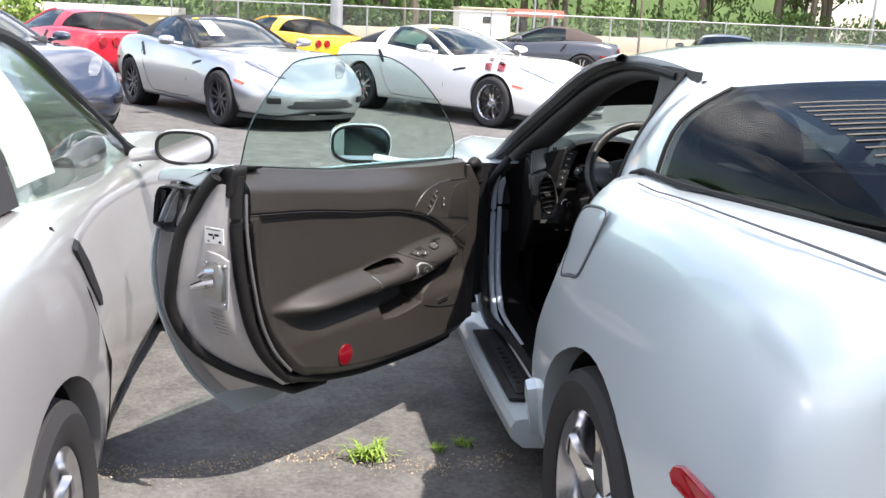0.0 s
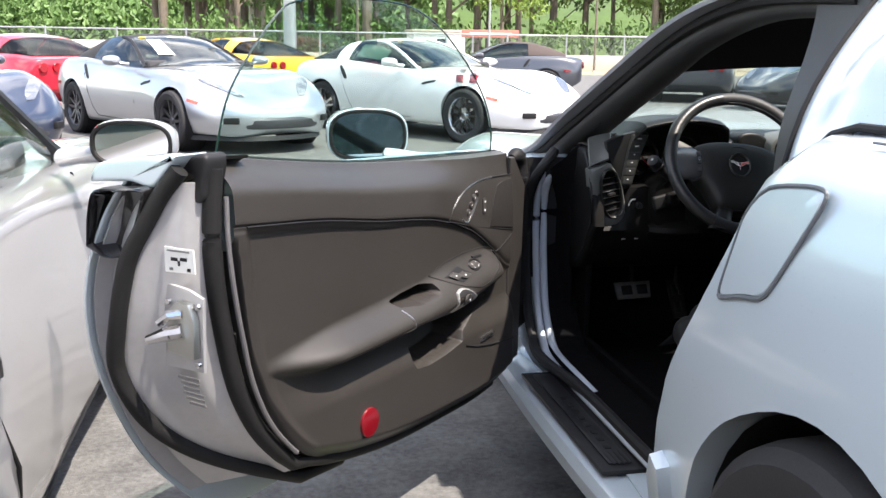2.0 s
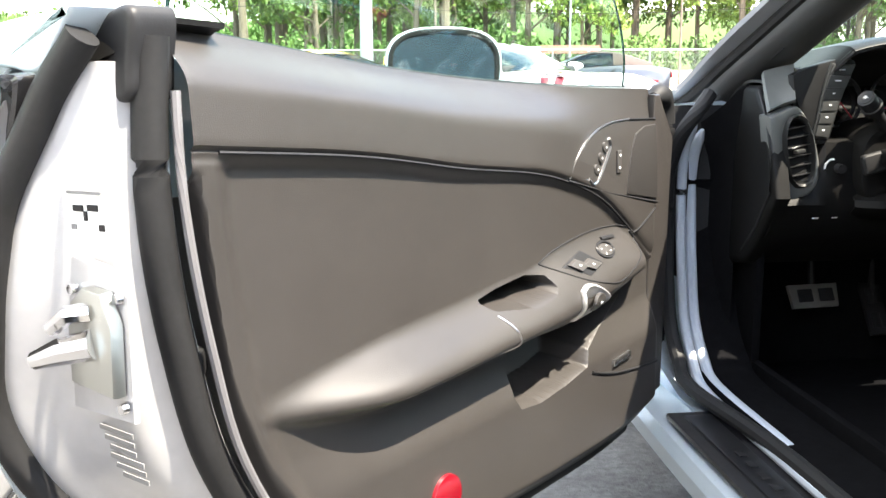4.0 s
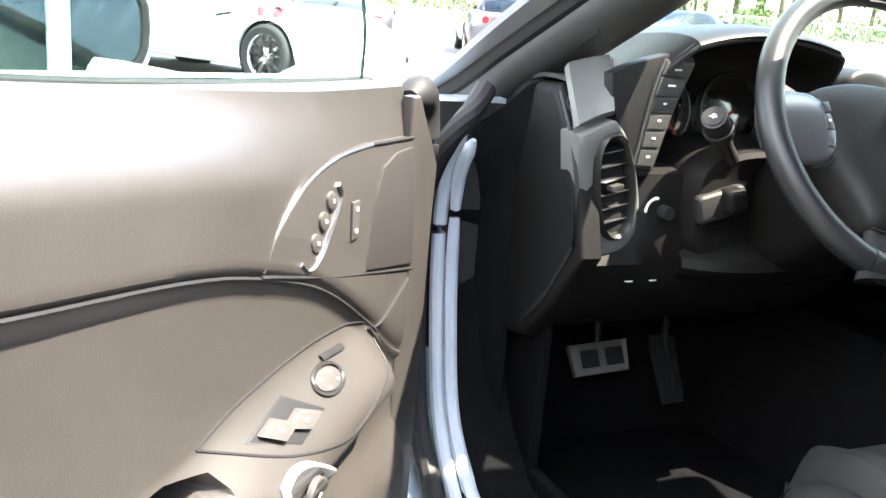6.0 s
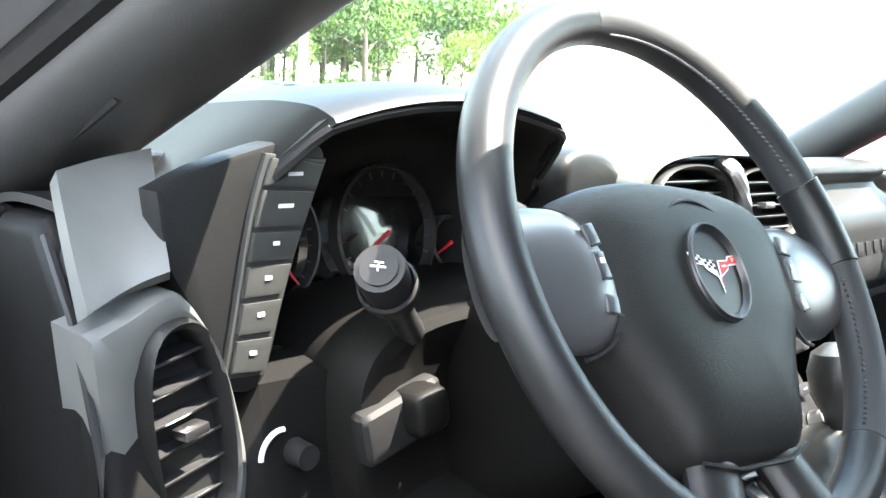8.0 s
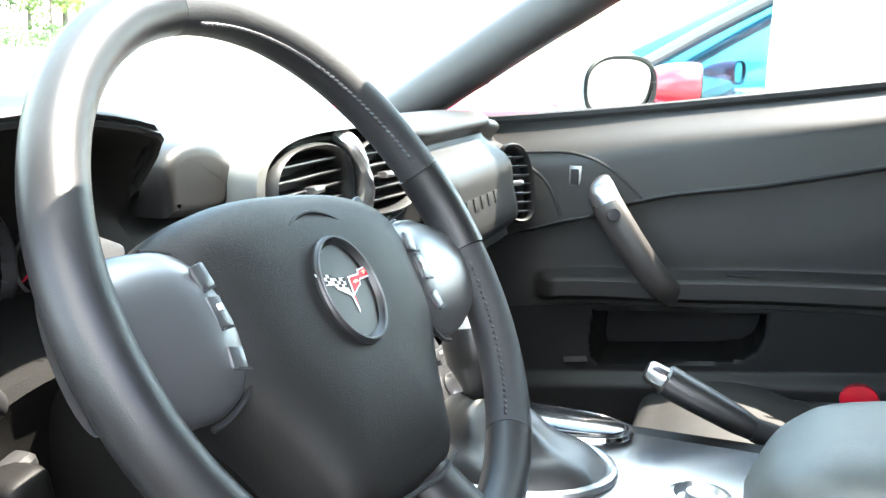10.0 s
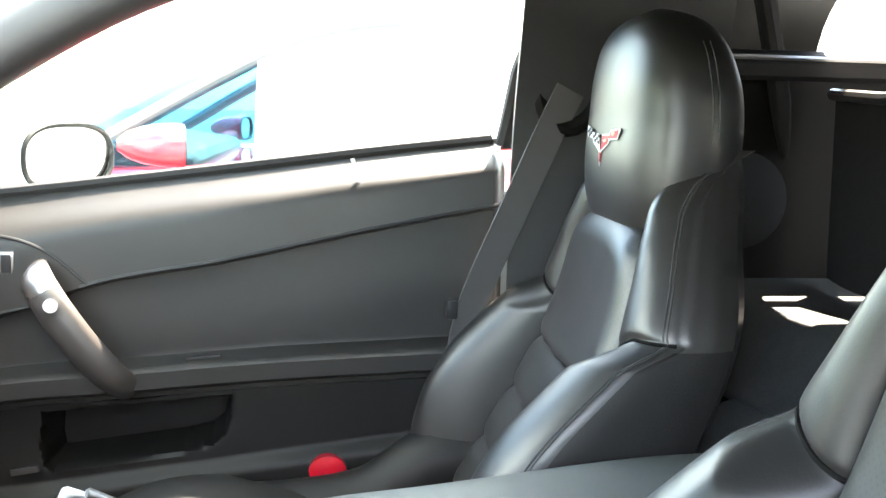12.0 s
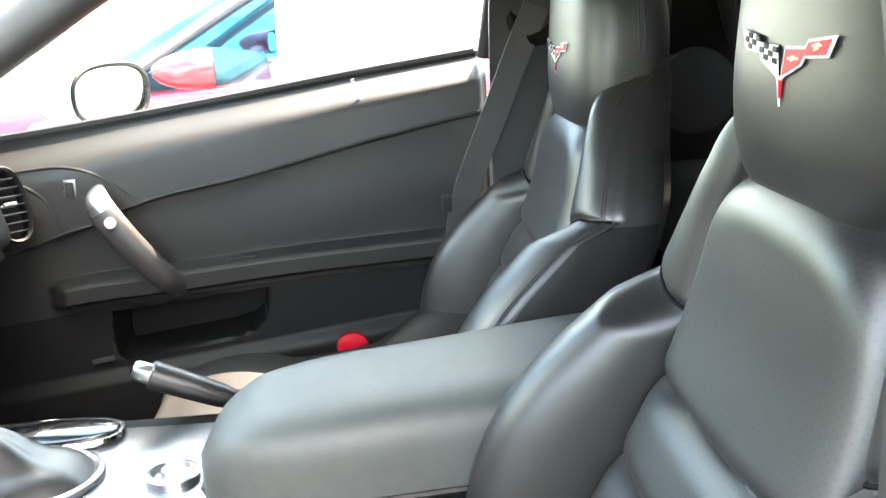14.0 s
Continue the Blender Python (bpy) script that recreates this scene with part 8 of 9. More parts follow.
    for q in PAD_SEAMS:
        bm = bmesh.new()
        tube(bm, [(cx + a, front(abs(a), q + 0.010 * (a / s_padw(q)) ** 2) + 0.0005, q + 0.010 * (a / s_padw(q)) ** 2 + rise) for a in np.linspace(-0.98, 0.98, 25) * s_padw(q)], 0.0020, 6)
        wpart("seam", bm, SEAM, back)
    # cushion with raised side bolsters
    CUSH = mat("matt_seat_leather", (0.014, 0.014, 0.014), 0.55, spec=0.25, var=0.12, scale=7, bump=0.3, bscale=500)
    bm = bmesh.new()
    rows = []
    prof = smooth_line(((0.86, 0.46, 0.205), (0.95, 0.465, 0.205), (1.05, 0.465, 0.198), (1.15, 0.490, 0.194), (1.23, 0.514, 0.188), (1.30, 0.515, 0.178), (1.36, 0.498, 0.165), (1.40, 0.47, 0.15), (1.40, 0.36, 0.14)), 41)
    for k in range(40):
        y, h, w = prof[k]
        row = []
        for u in np.linspace(-1, 1, 27):
            a = abs(u)
            lift = 0.012 * math.sin(min(1, max(0, (a - 0.5) / 0.38)) * math.pi / 2) - 0.045 * max(0, (a - 0.82) / 0.18) ** 2
            row.append((cx + u * w, y, h - 0.006 + lift))
        rows.append([(cx - w * 1.0, y, 0.33), (cx - w * 1.03, y, 0.44)] + row + [(cx + w * 1.03, y, 0.44), (cx + w, y, 0.33)])
    grid(bm, rows)
    bmesh.ops.recalc_face_normals(bm, faces=bm.faces)
    wpart("cushion", thicken(bm, 0.01), CUSH, ob, "black leather seat cushion")
    for s in (-1, 1):
        bm = bmesh.new()
        tube(bm, smooth_line([(cx + s * 0.190, 0.84, 0.525), (cx + s * 0.192, 0.93, 0.515), (cx + s * 0.192, 1.02, 0.458), (cx + s * 0.186, 1.15, 0.440), (cx + s * 0.180, 1.30, 0.440), (cx + s * 0.170, 1.37, 0.42)], 24), [0.050] * 18 + [0.048, 0.045, 0.041, 0.034, 0.025, 0.012], 16, squash=1.1)
        wpart("cushion_bolster", bm, CUSH, ob)
    bm = bmesh.new()
    box(bm, (0.36, 0.46, 0.12), (cx, 1.08, 0.27), bevel=0.02)
    wpart("seat_base", bm, BLACKPL, ob)
    def on_head(x, z):
        """How far the head's face falls back at a place, from its crest at the emblem."""
        z = min(1.16, max(0.90, z - rise))
        f, k, w = h_front(z), h_back(z), h_wide(z)
        return (f + k) / 2 + (f - k) / 2 * (1 - min(1.0, abs(x - cx) / w) ** (2 / 0.62)) ** 0.31 - h_front(1.002)

    flags(0.088, Matrix.Translation((cx + 0.002, h_front(1.002) + 0.0008, 0.996 + rise)) @ Matrix(((-1, 0, 0, 0), (0, 0, 1, 0), (0, 1, 0, 0), (0, 0, 0, 1))) @ pose(0, 0, 0, 2, 0, 0) @ Matrix.Diagonal((1.18, 0.66, 1, 1)), head, on_head)
    return ob


seat(-0.365, "black leather bucket seat behind the steering wheel", 0.034)
seat(0.408, "black leather bucket seat beside the closed door", 0.0)

# ---- belts, pillar trim, luggage space ----
belts = group_part("seat_belt", "grey-black belt hanging from the pillar guide")
bm = bmesh.new()
ribbon(bm, smooth_line([(0.615, 0.735, 1.075), (0.618, 0.76, 1.02), (0.622, 0.81, 0.90), (0.625, 0.865, 0.765), (0.628, 0.885, 0.66), (0.63, 0.89, 0.50)], 30), 0.048, 0.003, (1, 0.2, 0.25))
wpart("webbing", bm, BELT, belts)
bm = bmesh.new()
tube(bm, [(0.625 + 0.006, 0.735 + 0.045 * math.cos(a), 1.075 + 0.055 * math.sin(a)) for a in np.linspace(0, 2 * math.pi, 24, endpoint=False)], 0.014, 8, close=True, up=(1, 0, 0.01))
wpart("belt_guide", bm, TRIM, belts)
bm = bmesh.new()
box(bm, (0.02, 0.018, 0.03), (0.625, 0.90, 0.748), bevel=0.005)
wpart("belt_stop", bm, BLACKPL, belts)
rear = group_part("luggage_trim", "black trim and carpet round the luggage space")
for s in (-1, 1):
    bm = bmesh.new()
    rows = []
    for y in np.linspace(0.50, 0.815, 12):
        top = 1.285
        rows.append([(s * (0.655 - 0.02 * step(0.9, 1.2, z) - 0.045 * step(1.0, 1.27, z) + 0.015 * math.sin(y * 5)), y, z) for z in np.linspace(0.50, top, 18)])
    grid(bm, rows)
    bmesh.ops.recalc_face_normals(bm, faces=bm.faces)
    wpart("pillar_panel", thicken(bm, 0.008), PILLAR, rear, "dark grey pillar panel")
    bm = bmesh.new()
    grid(bm, [[(s * (0.657 - 0.02 * step(0.9, 1.2, z) + 0.015 * math.sin(y * 5)), y, z) for z in np.linspace(0.50, 1.10, 12)] for y in np.linspace(-0.40, 0.50, 16)])
    bmesh.ops.recalc_face_normals(bm, faces=bm.faces)
    wpart("side_trim", thicken(bm, 0.008), TRIM, rear, "black side lining of the luggage space")
    bm = bmesh.new()
    tube(bm, smooth_line([(s * 0.585, 0.475, 1.26), (s * 0.61, 0.44, 1.17), (s * 0.635, 0.405, 1.07), (s * 0.645, 0.385, 0.98)], 14), [0.016] * 10 + [0.014, 0.012, 0.009, 0.005], 10)
    wpart("hatch_strut", bm, RUBBER, rear, "black strut cover behind the pillar")
    bm = bmesh.new()
    lathe(bm, [(0.075, 0.0), (0.075, 0.008), (0.070, 0.011), (0.0, 0.014)], Matrix.Translation((s * 0.646, 0.455, 0.915)) @ Euler((0, radians(-90 * s), 0)).to_matrix().to_4x4(), 32)
    wpart("speaker", bm, mat("speaker_cloth", (0.016, 0.0165, 0.018), 0.8, bump=0.6, bscale=900), rear, "round speaker cover")
    bm = bmesh.new()
    tube(bm, [(s * 0.70, 0.815, 0.99), (s * 0.672, 0.80, 1.10), (s * 0.635, 0.765, 1.22), (s * 0.60, 0.72, 1.29)], 0.014, 8)
    if s > 0:
        wpart("pillar_seal", bm, RUBBER, rear)
    bm = bmesh.new()
    tube(bm, [(s * (0.60 - 0.05 * step(0.1, -0.4, y)), y, 1.118 - 0.10 * step(0.2, -0.4, y)) for y in np.linspace(-0.40, 0.64, 16)], 0.022, 8)
    wpart("glass_ledge", bm, BLACKPL, rear)
    bm = bmesh.new()
    tube(bm, [(s * (0.578 - 0.05 * step(0.1, -0.4, y)), y, 1.128 - 0.10 * step(0.2, -0.4, y)) for y in np.linspace(-0.38, 0.62, 16)], 0.004, 6)
    wpart("ledge_strip", bm, SATIN, rear)
bm = bmesh.new()
rows = [[(x, y, 0.795 - 0.085 * step(0.50, 0.60, y) + 0.008 * math.sin(x * 9)) for x in np.linspace(-0.65, 0.65, 20)] for y in [*np.linspace(-0.45, 0.48, 16), *np.linspace(0.50, 0.60, 8)]]
grid(bm, rows)
wpart("luggage_carpet", thicken(bm, 0.012), mat("grey_black_carpet", (0.05, 0.053, 0.055), 0.95, var=0.3, scale=30, bump=0.9, bscale=420), rear, "carpeted luggage floor")
bm = bmesh.new()
grid(bm, [[(x, y, z + 0.006 * math.sin(x * 14 + y * 9)) for x in np.linspace(-0.24, 0.30, 14)] for y, z in ((0.585, 0.712), (0.63, 0.70), (0.68, 0.67), (0.73, 0.62), (0.79, 0.56), (0.86, 0.51))])
wpart("bulkhead_carpet", thicken(bm, 0.012), MATS["grey_black_carpet"], rear, "grey carpet between the seat backs")
bm = bmesh.new()
tube(bm, [(x, -0.40, 1.005) for x in np.linspace(-0.5, 0.5, 10)], 0.02, 8)
wpart("hatch_ledge", bm, BLACKPL, rear)
bm = bmesh.new()
tube(bm, [(x, 0.34, 1.075 + 0.004 * math.cos(x * 20)) for x in np.linspace(-0.60, 0.60, 10)], 0.009, 8)
sh = wpart("shade_bar", bm, SATIN, rear)
bm = bmesh.new()
rows = [[(x, 0.34 + 0.015 * math.sin(x * 17) * k, 1.073 - 0.27 * k) for x in np.linspace(-0.59, 0.59, 30)] for k in np.linspace(0, 1, 8)]
grid(bm, rows)
wpart("cargo_shade", thicken(bm, 0.003), FABRIC, rear, "black cargo shade hanging behind the seats")
# added panel behind the hoop, out of view, to block sun through the hatch
bm = bmesh.new()
grid(bm, [[(x, y, 1.262 - 0.02 * (x / 0.45) ** 2 + 0.16 * (y - 0.36)) for x in np.linspace(-0.47, 0.47, 12)] for y in np.linspace(0.10, 0.47, 8)])
wpart("hatch_header", thicken(bm, 0.014), HEADLINER, rear, "added black panel behind the hoop that keeps sun off the carpet")
# heating lines on the hatch glass
for q in np.linspace(-0.50, 0.0, 15):
    bm = bmesh.new()
    pts = []
    for u in np.linspace(-0.88, 0.88, 17):
        w, bz = rail_w(q) + WIDE, belt_z(q)
        rz = bz + (rail_z(q) - bz) * LIFT
        z = rz + (bz + (roof_z(q) - bz) * LIFT - rz) * (1 - abs(u) ** 2.2)
        pts.append((u * w, leaning(q, z), raised_rear((u * w, leaning(q, z), z)) + 0.003))
    tube(bm, pts, 0.0022, 4)
    part("heating_line", bm, BLACKPL, hatch)
# rear-view mirror and sun visors
bm = bmesh.new()
box(bm, (0.20, 0.03, 0.055), (0, 1.42, 1.235), (10, 0, 0), 0.014, 3)
rv = wpart("inner_mirror", bm, BLACKPL, main, "black inner mirror on the windscreen")
for sx in (-1, 1):
    bm = bmesh.new()
    # the driver's visor is lengthened ahead to keep sun off the steering wheel
    rows = [[(sx * (0.08 + 0.50 * k), y, z - 0.02 * k * k) for y, z in ((0.96, 1.305), (1.08, 1.290), (1.18, 1.262), (1.25, 1.232), (1.29, 1.212), (1.345, 1.188), (1.46, 1.140))[: 7 if sx < 0 else 5]] for k in np.linspace(0, 1, 8)]
    grid(bm, rows)
    wpart("sun_visor", thicken(bm, 0.014), HEADLINER, main, "black sun visor folded to the roof")
# added strip that stops sun through the gap between the visors
bm = bmesh.new()
rows = [[(x, y, z) for y, z in ((1.02, 1.305), (1.15, 1.295), (1.28, 1.272), (1.36, 1.25), (1.42, 1.23))] for x in np.linspace(-0.10, 0.10, 5)]
grid(bm, rows)
wpart("header_trim", thicken(bm, 0.012), HEADLINER, main, "added black strip between the visors that stops the sun")
bm = bmesh.new()
tube(bm, [(0, 1.43, 1.25), (0, 1.50, 1.29)], 0.008, 8)
wpart("mirror_stem", bm, BLACKPL, rv)
for i in range(8):
    x = 0.20 + 0.030 * i
    bm = bmesh.new()
    box(bm, (0.020, 0.0016, 0.018), (0, 0, 0), bevel=0.0006)
    bmesh.ops.transform(bm, matrix=Matrix.Translation((x, dash_profile(x)[9][0] - 0.002, 0.806)) @ pose(0, 0, 0, -12, 0, 0), verts=bm.verts)
    wpart("raised_mark", bm, DASHMAT, pad)

# ---- beyond the cars: verge, fence, poles, woods, sheds, showroom ----
DIRT = mat("sandy_verge", (0.30, 0.25, 0.17), 0.95, var=0.3, scale=0.7, bump=0.6, bscale=30, bdist=0.01)
bm = bmesh.new()
box(bm, (120, 10, 0.02), (5, 43, GZ), bevel=0.004)
tagged(part("verge", bm, DIRT, None, smooth=False), "pale sandy strip beside the fence", "verge", kind="structure")
GRASS = mat("grass_green", (0.07, 0.13, 0.025), 0.8, var=0.35, scale=3)
LEAF = [mat("leaf_green", (0.13, 0.22, 0.045), 0.6, var=0.4, scale=0.6), mat("leaf_dark", (0.085, 0.16, 0.035), 0.6, var=0.4, scale=0.6), mat("leaf_light", (0.18, 0.27, 0.05), 0.6, var=0.4, scale=0.6)]
BARK = mat("grey_bark", (0.16, 0.13, 0.10), 0.9, var=0.3, scale=6, bump=0.8, bscale=25, bdist=0.01)
STEEL = mat("galvanised_steel", (0.40, 0.41, 0.42), 0.45, 0.7, var=0.15, scale=3)
CONCRETE = mat("pale_concrete", (0.46, 0.42, 0.34), 0.9, var=0.15, scale=1.5, bump=0.5, bscale=20, bdist=0.004)

fence = thing("chain_link_fence", (0, 38.5, GZ), 0, "galvanised chain-link fence with round posts", "fence")
for k in range(28):
    bm = bmesh.new()
    cyl(bm, 0.035, 0.035, 1.7, Matrix.Translation((-30 + 2.6 * k, 0, 0.85)), 10)
    part("post", bm, STEEL, fence)
bm = bmesh.new()
tube(bm, [(-30, 0, 1.62), (40.2, 0, 1.62)], 0.03, 8)
part("top_rail", bm, STEEL, fence)
bm = bmesh.new()
for k in range(560):
    x = -30 + k * 0.125
    for d in (-1, 1):
        a, b = Vector((x, 0, 0.05)), Vector((x + d * 1.5, 0, 1.6))
        s = Vector((0.004, 0, 0))
        bm.faces.new([bm.verts.new(p) for p in (a - s, a + s, b + s, b - s)])
tagged(part("wire_mesh", bm, STEEL, fence, smooth=False), kind="stuff")
bm = bmesh.new()
box(bm, (60, 0.25, 0.75), (22, 45, GZ + 0.37), bevel=0.03)
tagged(part("low_wall", bm, CONCRETE, None), "long pale concrete wall behind the fence", "wall", kind="structure")

# poles and wires
for x, y, r, h, m, lab in ((-0.6, 24.0, 0.17, 9, STEEL, "thick grey steel lamp pole"), (-2.4, 52, 0.16, 11, BARK, "tall wooden utility pole with cross arms"), (-1.4, 53, 0.16, 11, CONCRETE, "pale concrete utility pole with cross arms"), (-0.75, 55, 0.14, 11, CONCRETE, "pale concrete utility pole with cross arms"), (8.6, 40, 0.05, 7, STEEL, "thin grey steel pole by the fence"), (3.0, 41, 0.06, 6.5, BARK, "thin wooden pole by the fence"), (14.0, 41.5, 0.06, 6.0, BARK, "thin wooden pole by the fence"), (24, 39, 0.07, 8, STEEL, "thin grey steel pole by the fence"), (17.2, 24, 0.16, 9, STEEL, "thick grey steel lamp pole")):
    ob = thing("utility_pole" if "utility" in lab else "pole", (x, y, GZ), 0, lab, "pole")
    bm = bmesh.new()
    cyl(bm, r, r * 0.75, h, Matrix.Translation((0, 0, h / 2)), 14)
    part("shaft", bm, m, ob)
    bm = bmesh.new()
    box(bm, (r * 3, r * 3, 0.10), (0, 0, 0.05), bevel=0.02)
    part("foot", bm, CONCRETE, ob)
    if "utility" in lab:
        for z in (0.62, 0.72, 0.84):
            bm = bmesh.new()
            box(bm, (1.8, 0.10, 0.10), (0, 0, h * z), bevel=0.015)
            part("cross_arm", bm, m, ob)
        bm = bmesh.new()
        cyl(bm, 0.22, 0.22, 0.6, Matrix.Translation((0.4, 0, h * 0.55)), 14)
        part("transformer", bm, STEEL, ob)
    if lab.startswith("tall wooden"):
        span = ob
for i, z in enumerate((3.4, 4.1, 4.6, 5.3, 5.9)):
    bm = bmesh.new()
    tube(bm, [(x, -7 + i * 0.2, z + 0.5 * ((x % 24) / 12 - 1) ** 2) for x in np.linspace(-30, 46, 60)], 0.012, 5)
    part("overhead_wire", bm, RUBBER, span, "sagging black overhead wire")


def leaves(bm, centre, spread, count, size, rng):
    """Scatters small bent leaf clumps in an ellipsoid."""
    for _ in range(count):
        v = Vector(rng.normal(0, 1, 3).tolist())
        v = v.normalized() * float(rng.uniform(0.35, 1.0)) ** 0.6
        c = Vector(centre) + Vector((v.x * spread[0], v.y * spread[1], v.z * spread[2]))
        s = size * float(rng.uniform(0.5, 1.3))
        e = Euler(rng.uniform(0, 6.28, 3).tolist()).to_matrix()
        a, b, n = e @ Vector((s, 0, 0)), e @ Vector((0, s * 0.7, 0)), e @ Vector((0, 0, s * 0.25))
        q = [bm.verts.new(c + p) for p in (-a, -b * 0.8 + n, a, b * 0.8 + n)]
        bm.faces.new(q[:3])
        bm.faces.new([q[0], q[2], q[3]])


def tree(seed, h, at, label):
    """A tree: tapered trunk, limbs and a crown of leaf clumps."""
    rng = np.random.default_rng(seed)
    ob = thing("tree", at, 0, label, "tree", "trees behind the fence")
    bm = bmesh.new()
    bend = rng.uniform(-0.4, 0.4, 2)
    trunk = [Vector((bend[0] * k * k, bend[1] * k * k, h * 0.85 * k)) for k in np.linspace(0, 1, 8).tolist()]
    tube(bm, trunk, [0.20 * (1 - 0.8 * k) * h / 9 for k in np.linspace(0, 1, 8)], 9)
    tips = []
    for _ in range(11):
        k = float(rng.uniform(0.28, 0.95))
        p = Vector((bend[0] * k * k, bend[1] * k * k, h * 0.85 * k))
        a = float(rng.uniform(0, 6.28))
        r = h * (0.34 - 0.18 * k) * float(rng.uniform(0.7, 1.2))
        t = p + Vector((r * math.cos(a), r * math.sin(a), r * float(rng.uniform(0.2, 0.8))))
        tube(bm, [p, p.lerp(t, 0.5) + Vector((0, 0, 0.12)), t], [0.06 * h / 9, 0.04 * h / 9, 0.015], 6)
        tips.append(t)
    part("trunk", bm, BARK, ob)
    bm = bmesh.new()
    for t in tips + [trunk[-1]]:
        leaves(bm, t, (h * 0.15, h * 0.15, h * 0.11), 170, 0.17 * h / 9, rng)
    part("crown", bm, LEAF[seed % 3], ob, smooth=False)
    return ob


base = [tree(k, h, (0, 0, 0), lab) for k, (h, lab) in enumerate(((9.0, "leafy green tree with a slim trunk"), (11.0, "tall dark green tree"), (8.0, "bright green young tree"), (12.0, "tall leafy tree with bare lower limbs")))]
rng = np.random.default_rng(7)
spots = []
for k in range(64):
    x = -7 + 65 * (k + rng.uniform(-0.4, 0.4)) / 64
    spots.append((x, 51 + rng.uniform(-3.5, 9)))
for k in range(10):
    spots.append((-4 + rng.uniform(-2, 8), 60 + rng.uniform(0, 6)))
for i, (x, y) in enumerate(spots):
    t = base[i % 4]
    m = Matrix.Translation((x, y, GZ)) @ pose(0, 0, 0, 0, 0, float(rng.uniform(0, 360))) @ Matrix.Scale(float(rng.uniform(0.8, 1.25)), 4)
    if i < 4:
        t.matrix_world = m
    else:
        c = copy_thing(t, m)
        c.matrix_basis = m
# undergrowth and the far wooded hill
bm = bmesh.new()
for _ in range(420):
    x = float(rng.uniform(-6, 58))
    leaves(bm, (x, 47.5 + float(rng.uniform(0, 4)), 0.6 + float(rng.uniform(0, 1.4))), (1.0, 0.8, 0.8), 26, 0.16, rng)
tagged(part("undergrowth", bm, LEAF[1], None, smooth=False), "dense shrubs under the trees", "shrubs", kind="stuff")
bm = bmesh.new()
rows = []
for x in np.linspace(-140, 60, 40):
    rows.append([(x, y, -1 + (8.5 + 2.0 * math.sin(x * 0.05) + 1.2 * math.sin(x * 0.13)) * k ** 0.8 * (0.7 + 0.3 * (x + 140) / 170)) for y, k in ((105, 0), (112, 0.5), (125, 0.85), (150, 1.0))])
grid(bm, rows)
hill = tagged(part("hill", bm, mat("wood_floor_green", (0.05, 0.09, 0.02), 0.9, var=0.4, scale=0.4), None), "wooded hill beyond the lot", "hill", kind="structure")
bm = bmesh.new()
for _ in range(1500):
    x = float(rng.uniform(-120, 20))
    k = float(rng.uniform(0, 1))
    y = 104 + 45 * k ** 2
    z = -1 + (8.5 + 2.0 * math.sin(x * 0.05) + 1.2 * math.sin(x * 0.13)) * min(1, k * 1.25) ** 0.8 * (0.7 + 0.3 * (x + 140) / 170)
    leaves(bm, (x, y, z + 1.0), (2.6, 2.0, 1.6), 60, 0.48, rng)
tagged(part("woods", bm, LEAF[1], None, smooth=False), "dense green woods covering the hill", "woods", kind="stuff")
# bush by the fence
bush = thing("bush", (-12.5, 37.0, GZ), 0, "bright green rounded bush", "bush")
bm = bmesh.new()
leaves(bm, (0, 0, 1.0), (1.4, 1.2, 1.1), 900, 0.14, rng)
part("foliage", bm, LEAF[2], bush, smooth=False)
bm = bmesh.new()
tube(bm, [(0, 0, 0), (0.05, 0, 0.6)], [0.08, 0.04], 8)
part("stem", bm, BARK, bush)

# low yellow building and a white van far left
YELLOWWALL = mat("pale_yellow_render", (0.62, 0.52, 0.28), 0.85, var=0.1, scale=0.8)
ROOFW = mat("white_trim_board", (0.75, 0.74, 0.70), 0.7, var=0.08, scale=1)
bld = thing("building", (-20, 47, GZ - 1.75), 0, "low pale yellow building with a white roof edge", "building")
bm = bmesh.new()
box(bm, (24, 6, 2.6), (0, 3, 1.3), bevel=0.02)
part("wall", bm, YELLOWWALL, bld)
bm = bmesh.new()
box(bm, (24.6, 6.6, 0.35), (0, 3, 2.75), bevel=0.03)
part("roof_edge", bm, ROOFW, bld)
for k in range(6):
    w = new("window")
    w.parent = bld
    w.location = (-10 + 4 * k, -0.03, 1.5)
    bm = bmesh.new()
    box(bm, (1.5, 0.05, 1.1), (0, 0, 0), bevel=0.01)
    part("frame", bm, ROOFW, w)
    bm = bmesh.new()
    box(bm, (1.3, 0.02, 0.9), (0, -0.03, 0), bevel=0.005)
    part("pane", bm, mat("dark_window", (0.03, 0.035, 0.04), 0.08), w)
sign = thing("sign_board", (8.9, 41, GZ), 0, "small red and white board on two posts", "sign")
for x in (-0.8, 0.8):
    bm = bmesh.new()
    cyl(bm, 0.04, 0.04, 1.6, Matrix.Translation((x, 0, 0.8)), 8)
    part("post", bm, STEEL, sign)
bm = bmesh.new()
box(bm, (2.6, 0.06, 0.34), (0, 0, 1.68), bevel=0.01)
part("board", bm, mat("faded_red_board", (0.42, 0.16, 0.12), 0.6, var=0.1, scale=2), sign)
bm = bmesh.new()
box(bm, (1.9, 0.01, 0.08), (0, -0.036, 1.68))
part("writing_bar", bm, ROOFW, sign)

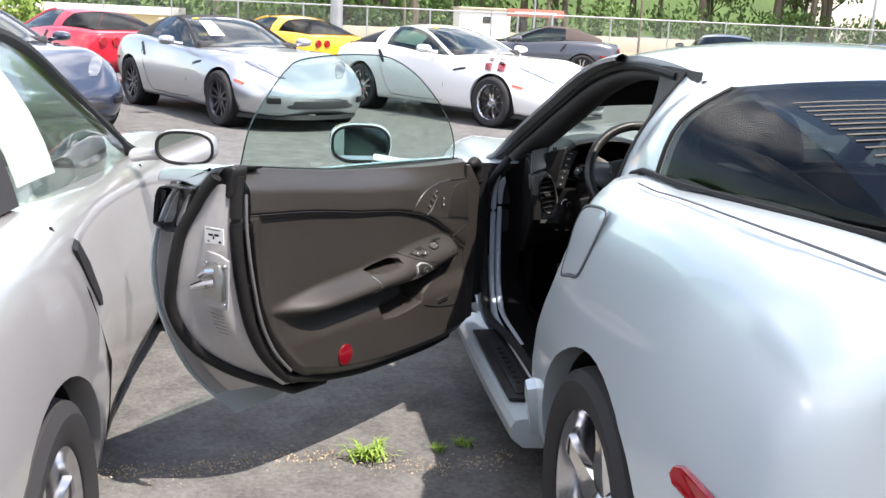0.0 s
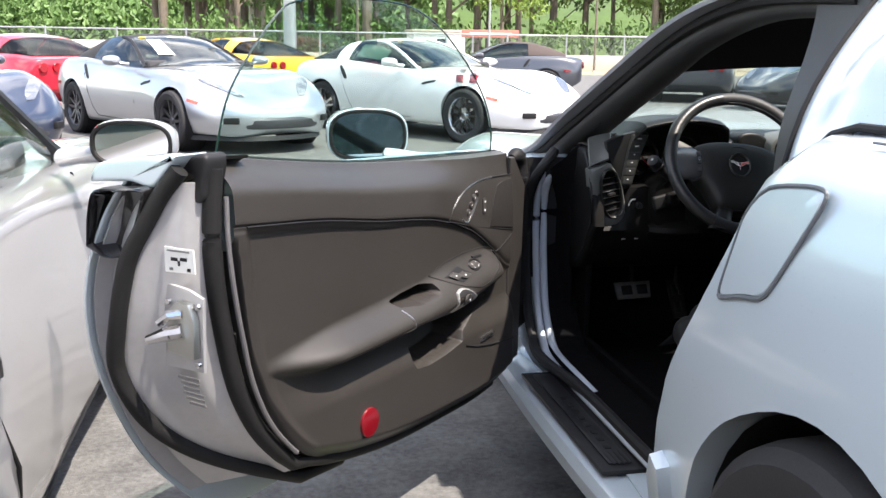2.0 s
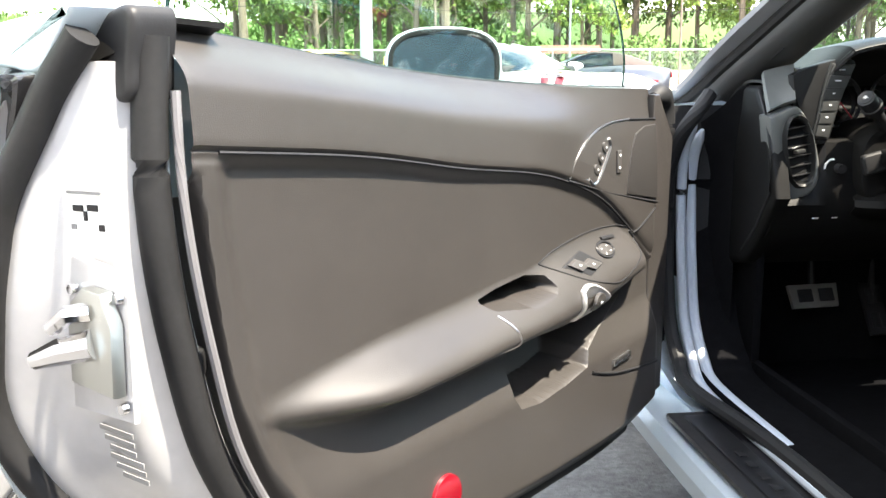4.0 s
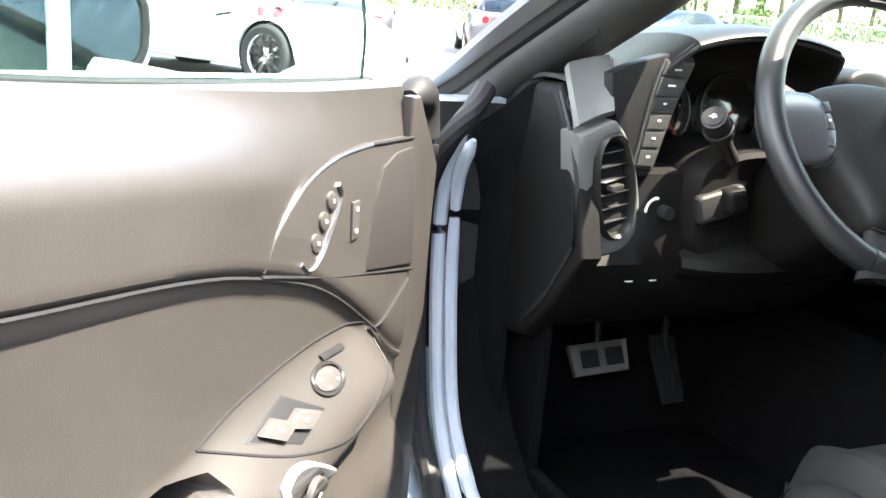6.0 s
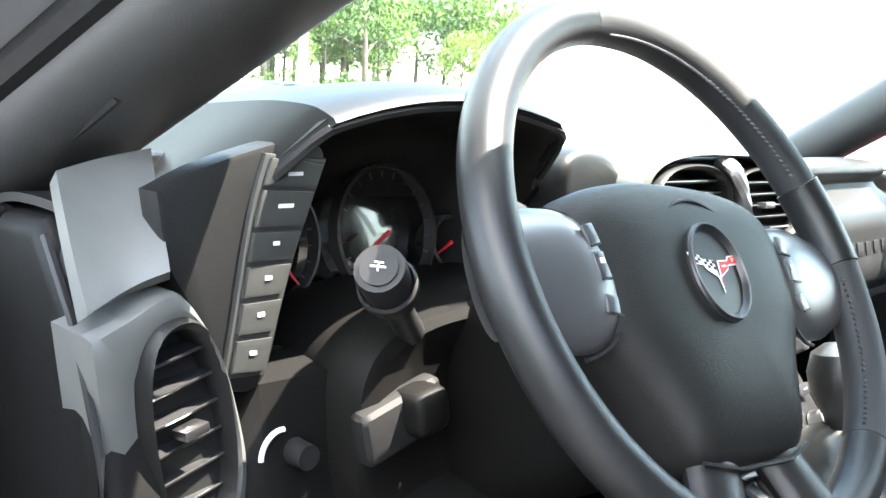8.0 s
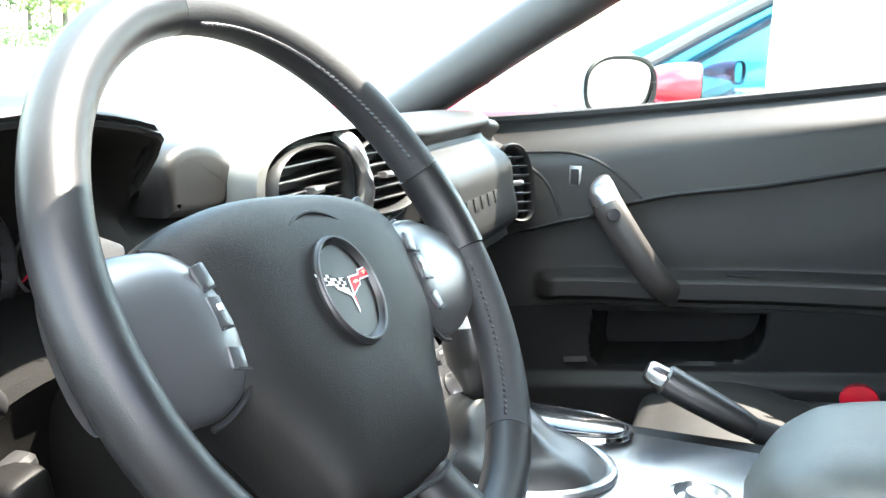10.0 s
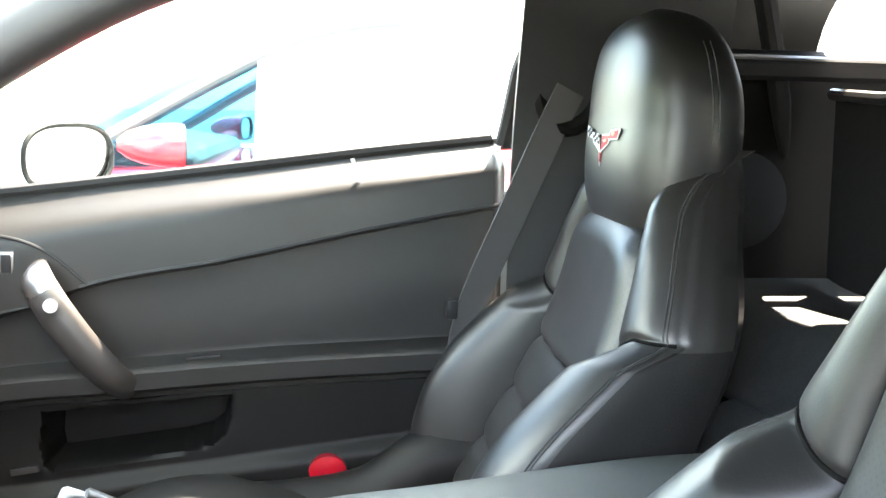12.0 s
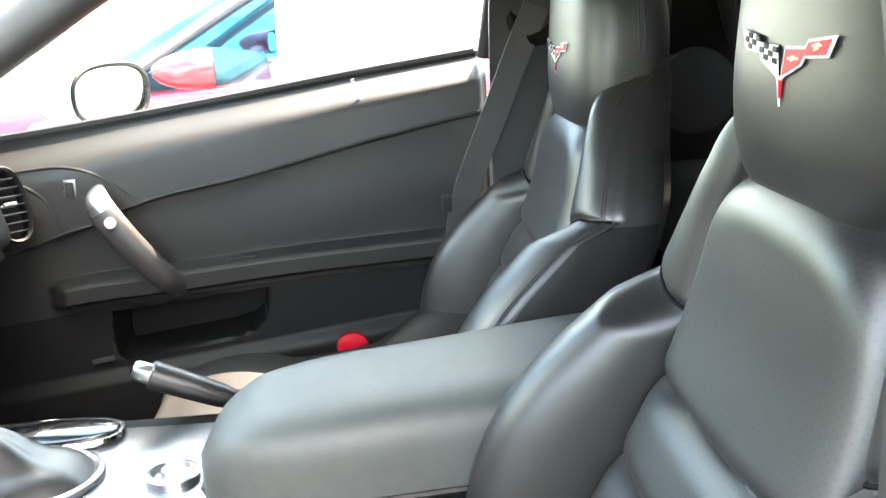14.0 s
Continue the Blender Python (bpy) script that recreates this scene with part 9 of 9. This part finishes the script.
shed = thing("shed", (7.0, 44, GZ), 0, "small white flat-roofed hut with one dark window", "shed")
bm = bmesh.new()
box(bm, (2.4, 2.0, 1.75), (0, 0, 0.875), bevel=0.02)
part("wall", bm, ROOFW, shed)
bm = bmesh.new()
box(bm, (2.6, 2.2, 0.10), (0, 0, 1.80), bevel=0.02)
part("roof", bm, CONCRETE, shed)
bm = bmesh.new()
box(bm, (0.45, 0.04, 0.3), (0.1, -1.01, 1.3), bevel=0.01)
part("window", bm, MATS["dark_window"], shed)

# the showroom behind, seen in the mirrors
show = thing("showroom", (-2.5, -10.5, GZ), 0, "showroom front with dark glass and white columns", "building")
bm = bmesh.new()
box(bm, (26, 0.3, 1.1), (0, -0.15, 6.2), bevel=0.02)
part("fascia", bm, mat("cream_render", (0.68, 0.64, 0.52), 0.8, var=0.1, scale=0.8), show)
bm = bmesh.new()
box(bm, (26, 0.2, 0.5), (0, -0.15, 0.25), bevel=0.02)
part("plinth", bm, CONCRETE, show)
for k in range(7):
    bm = bmesh.new()
    box(bm, (3.5, 0.04, 5.15), (-11 + 3.7 * k, -0.2, 3.07), bevel=0.01)
    part("pane", bm, mat("showroom_glass", (0.012, 0.014, 0.016), 0.10, spec=0.12), show)
for k in range(8):
    bm = bmesh.new()
    box(bm, (0.28, 0.35, 5.7), (-12.85 + 3.7 * k, 0.0, 2.85), bevel=0.03)
    part("column", bm, ROOFW, show)
for text, z, size in (("VISIT", 2.55, 0.62), ("INDOOR SHOWROOM", 1.75, 0.50)):
    cu = bpy.data.curves.new("window_lettering", "FONT")
    cu.body, cu.size, cu.extrude, cu.align_x = text, size, 0.01, "CENTER"
    tx = new("window_lettering", cu)
    tx.parent = show
    tx.matrix_basis = Matrix.Translation((-1.0, -0.15, z)) @ pose(0, 0, 0, 90, 0, 180)
    cu.materials.append(ROOFW)
bm = bmesh.new()
box(bm, (26, 7, 0.2), (0, -3.6, 6.8), bevel=0.02)
part("roof", bm, ROOFW, show)

# weeds and grit in the crack between the parking spaces
weed = thing("weed", (-1.33, 1.14, GZ), 0, "tuft of bright green grass growing from the crack", "weed", "weeds in the crack")
bm = bmesh.new()
for _ in range(90):
    a, l = float(rng.uniform(0, 6.28)), float(rng.uniform(0.03, 0.085))
    d = Vector((math.cos(a), math.sin(a), 0))
    o = Vector((float(rng.normal(0, 0.03)), float(rng.normal(0, 0.018)), 0))
    w = Vector((-d.y, d.x, 0)) * 0.0032
    p1, p2 = o + d * l * 0.45 + Vector((0, 0, l * 0.55)), o + d * l + Vector((0, 0, l * float(rng.uniform(0.35, 0.75))))
    q = [bm.verts.new(v) for v in (o - w, o + w, p1 + w, p1 - w, p2)]
    bm.faces.new(q[:4])
    bm.faces.new([q[3], q[2], q[4]])
part("foliage", bm, mat("grass_blade", (0.20, 0.32, 0.05), 0.6, var=0.3, scale=30), weed, smooth=False)
for x, y, s in ((-1.00, 1.22, 0.5), (-1.09, 1.19, 0.4)):
    c = copy_thing(weed, Matrix.Translation((x, y, GZ)) @ pose(0, 0, 0, 0, 0, x * 400) @ Matrix.Scale(s, 4))
    c.matrix_basis = Matrix.Translation((x, y, GZ)) @ pose(0, 0, 0, 0, 0, x * 400) @ Matrix.Scale(s, 4)
bm = bmesh.new()
for _ in range(700):
    t = float(rng.uniform(-2.3, -0.85))
    p = Vector((t, 1.12 + 0.05 * math.sin(t * 7) + float(rng.normal(0, 0.035)), GZ + 0.001))
    s = float(rng.uniform(0.002, 0.006))
    e = Euler(rng.uniform(0, 6, 3).tolist()).to_matrix()
    q = [bm.verts.new(p + e @ Vector(v) * s) for v in ((1, 0, -0.7), (-0.5, 0.87, -0.7), (-0.5, -0.87, -0.7), (0, 0, 1))]
    for f in ((0, 1, 3), (1, 2, 3), (2, 0, 3)):
        bm.faces.new([q[i] for i in f])
tagged(part("grit", bm, mat("sandy_grit", (0.42, 0.35, 0.25), 0.9), None, smooth=False), "line of sandy grit and dead leaves along the crack", "grit", kind="stuff")
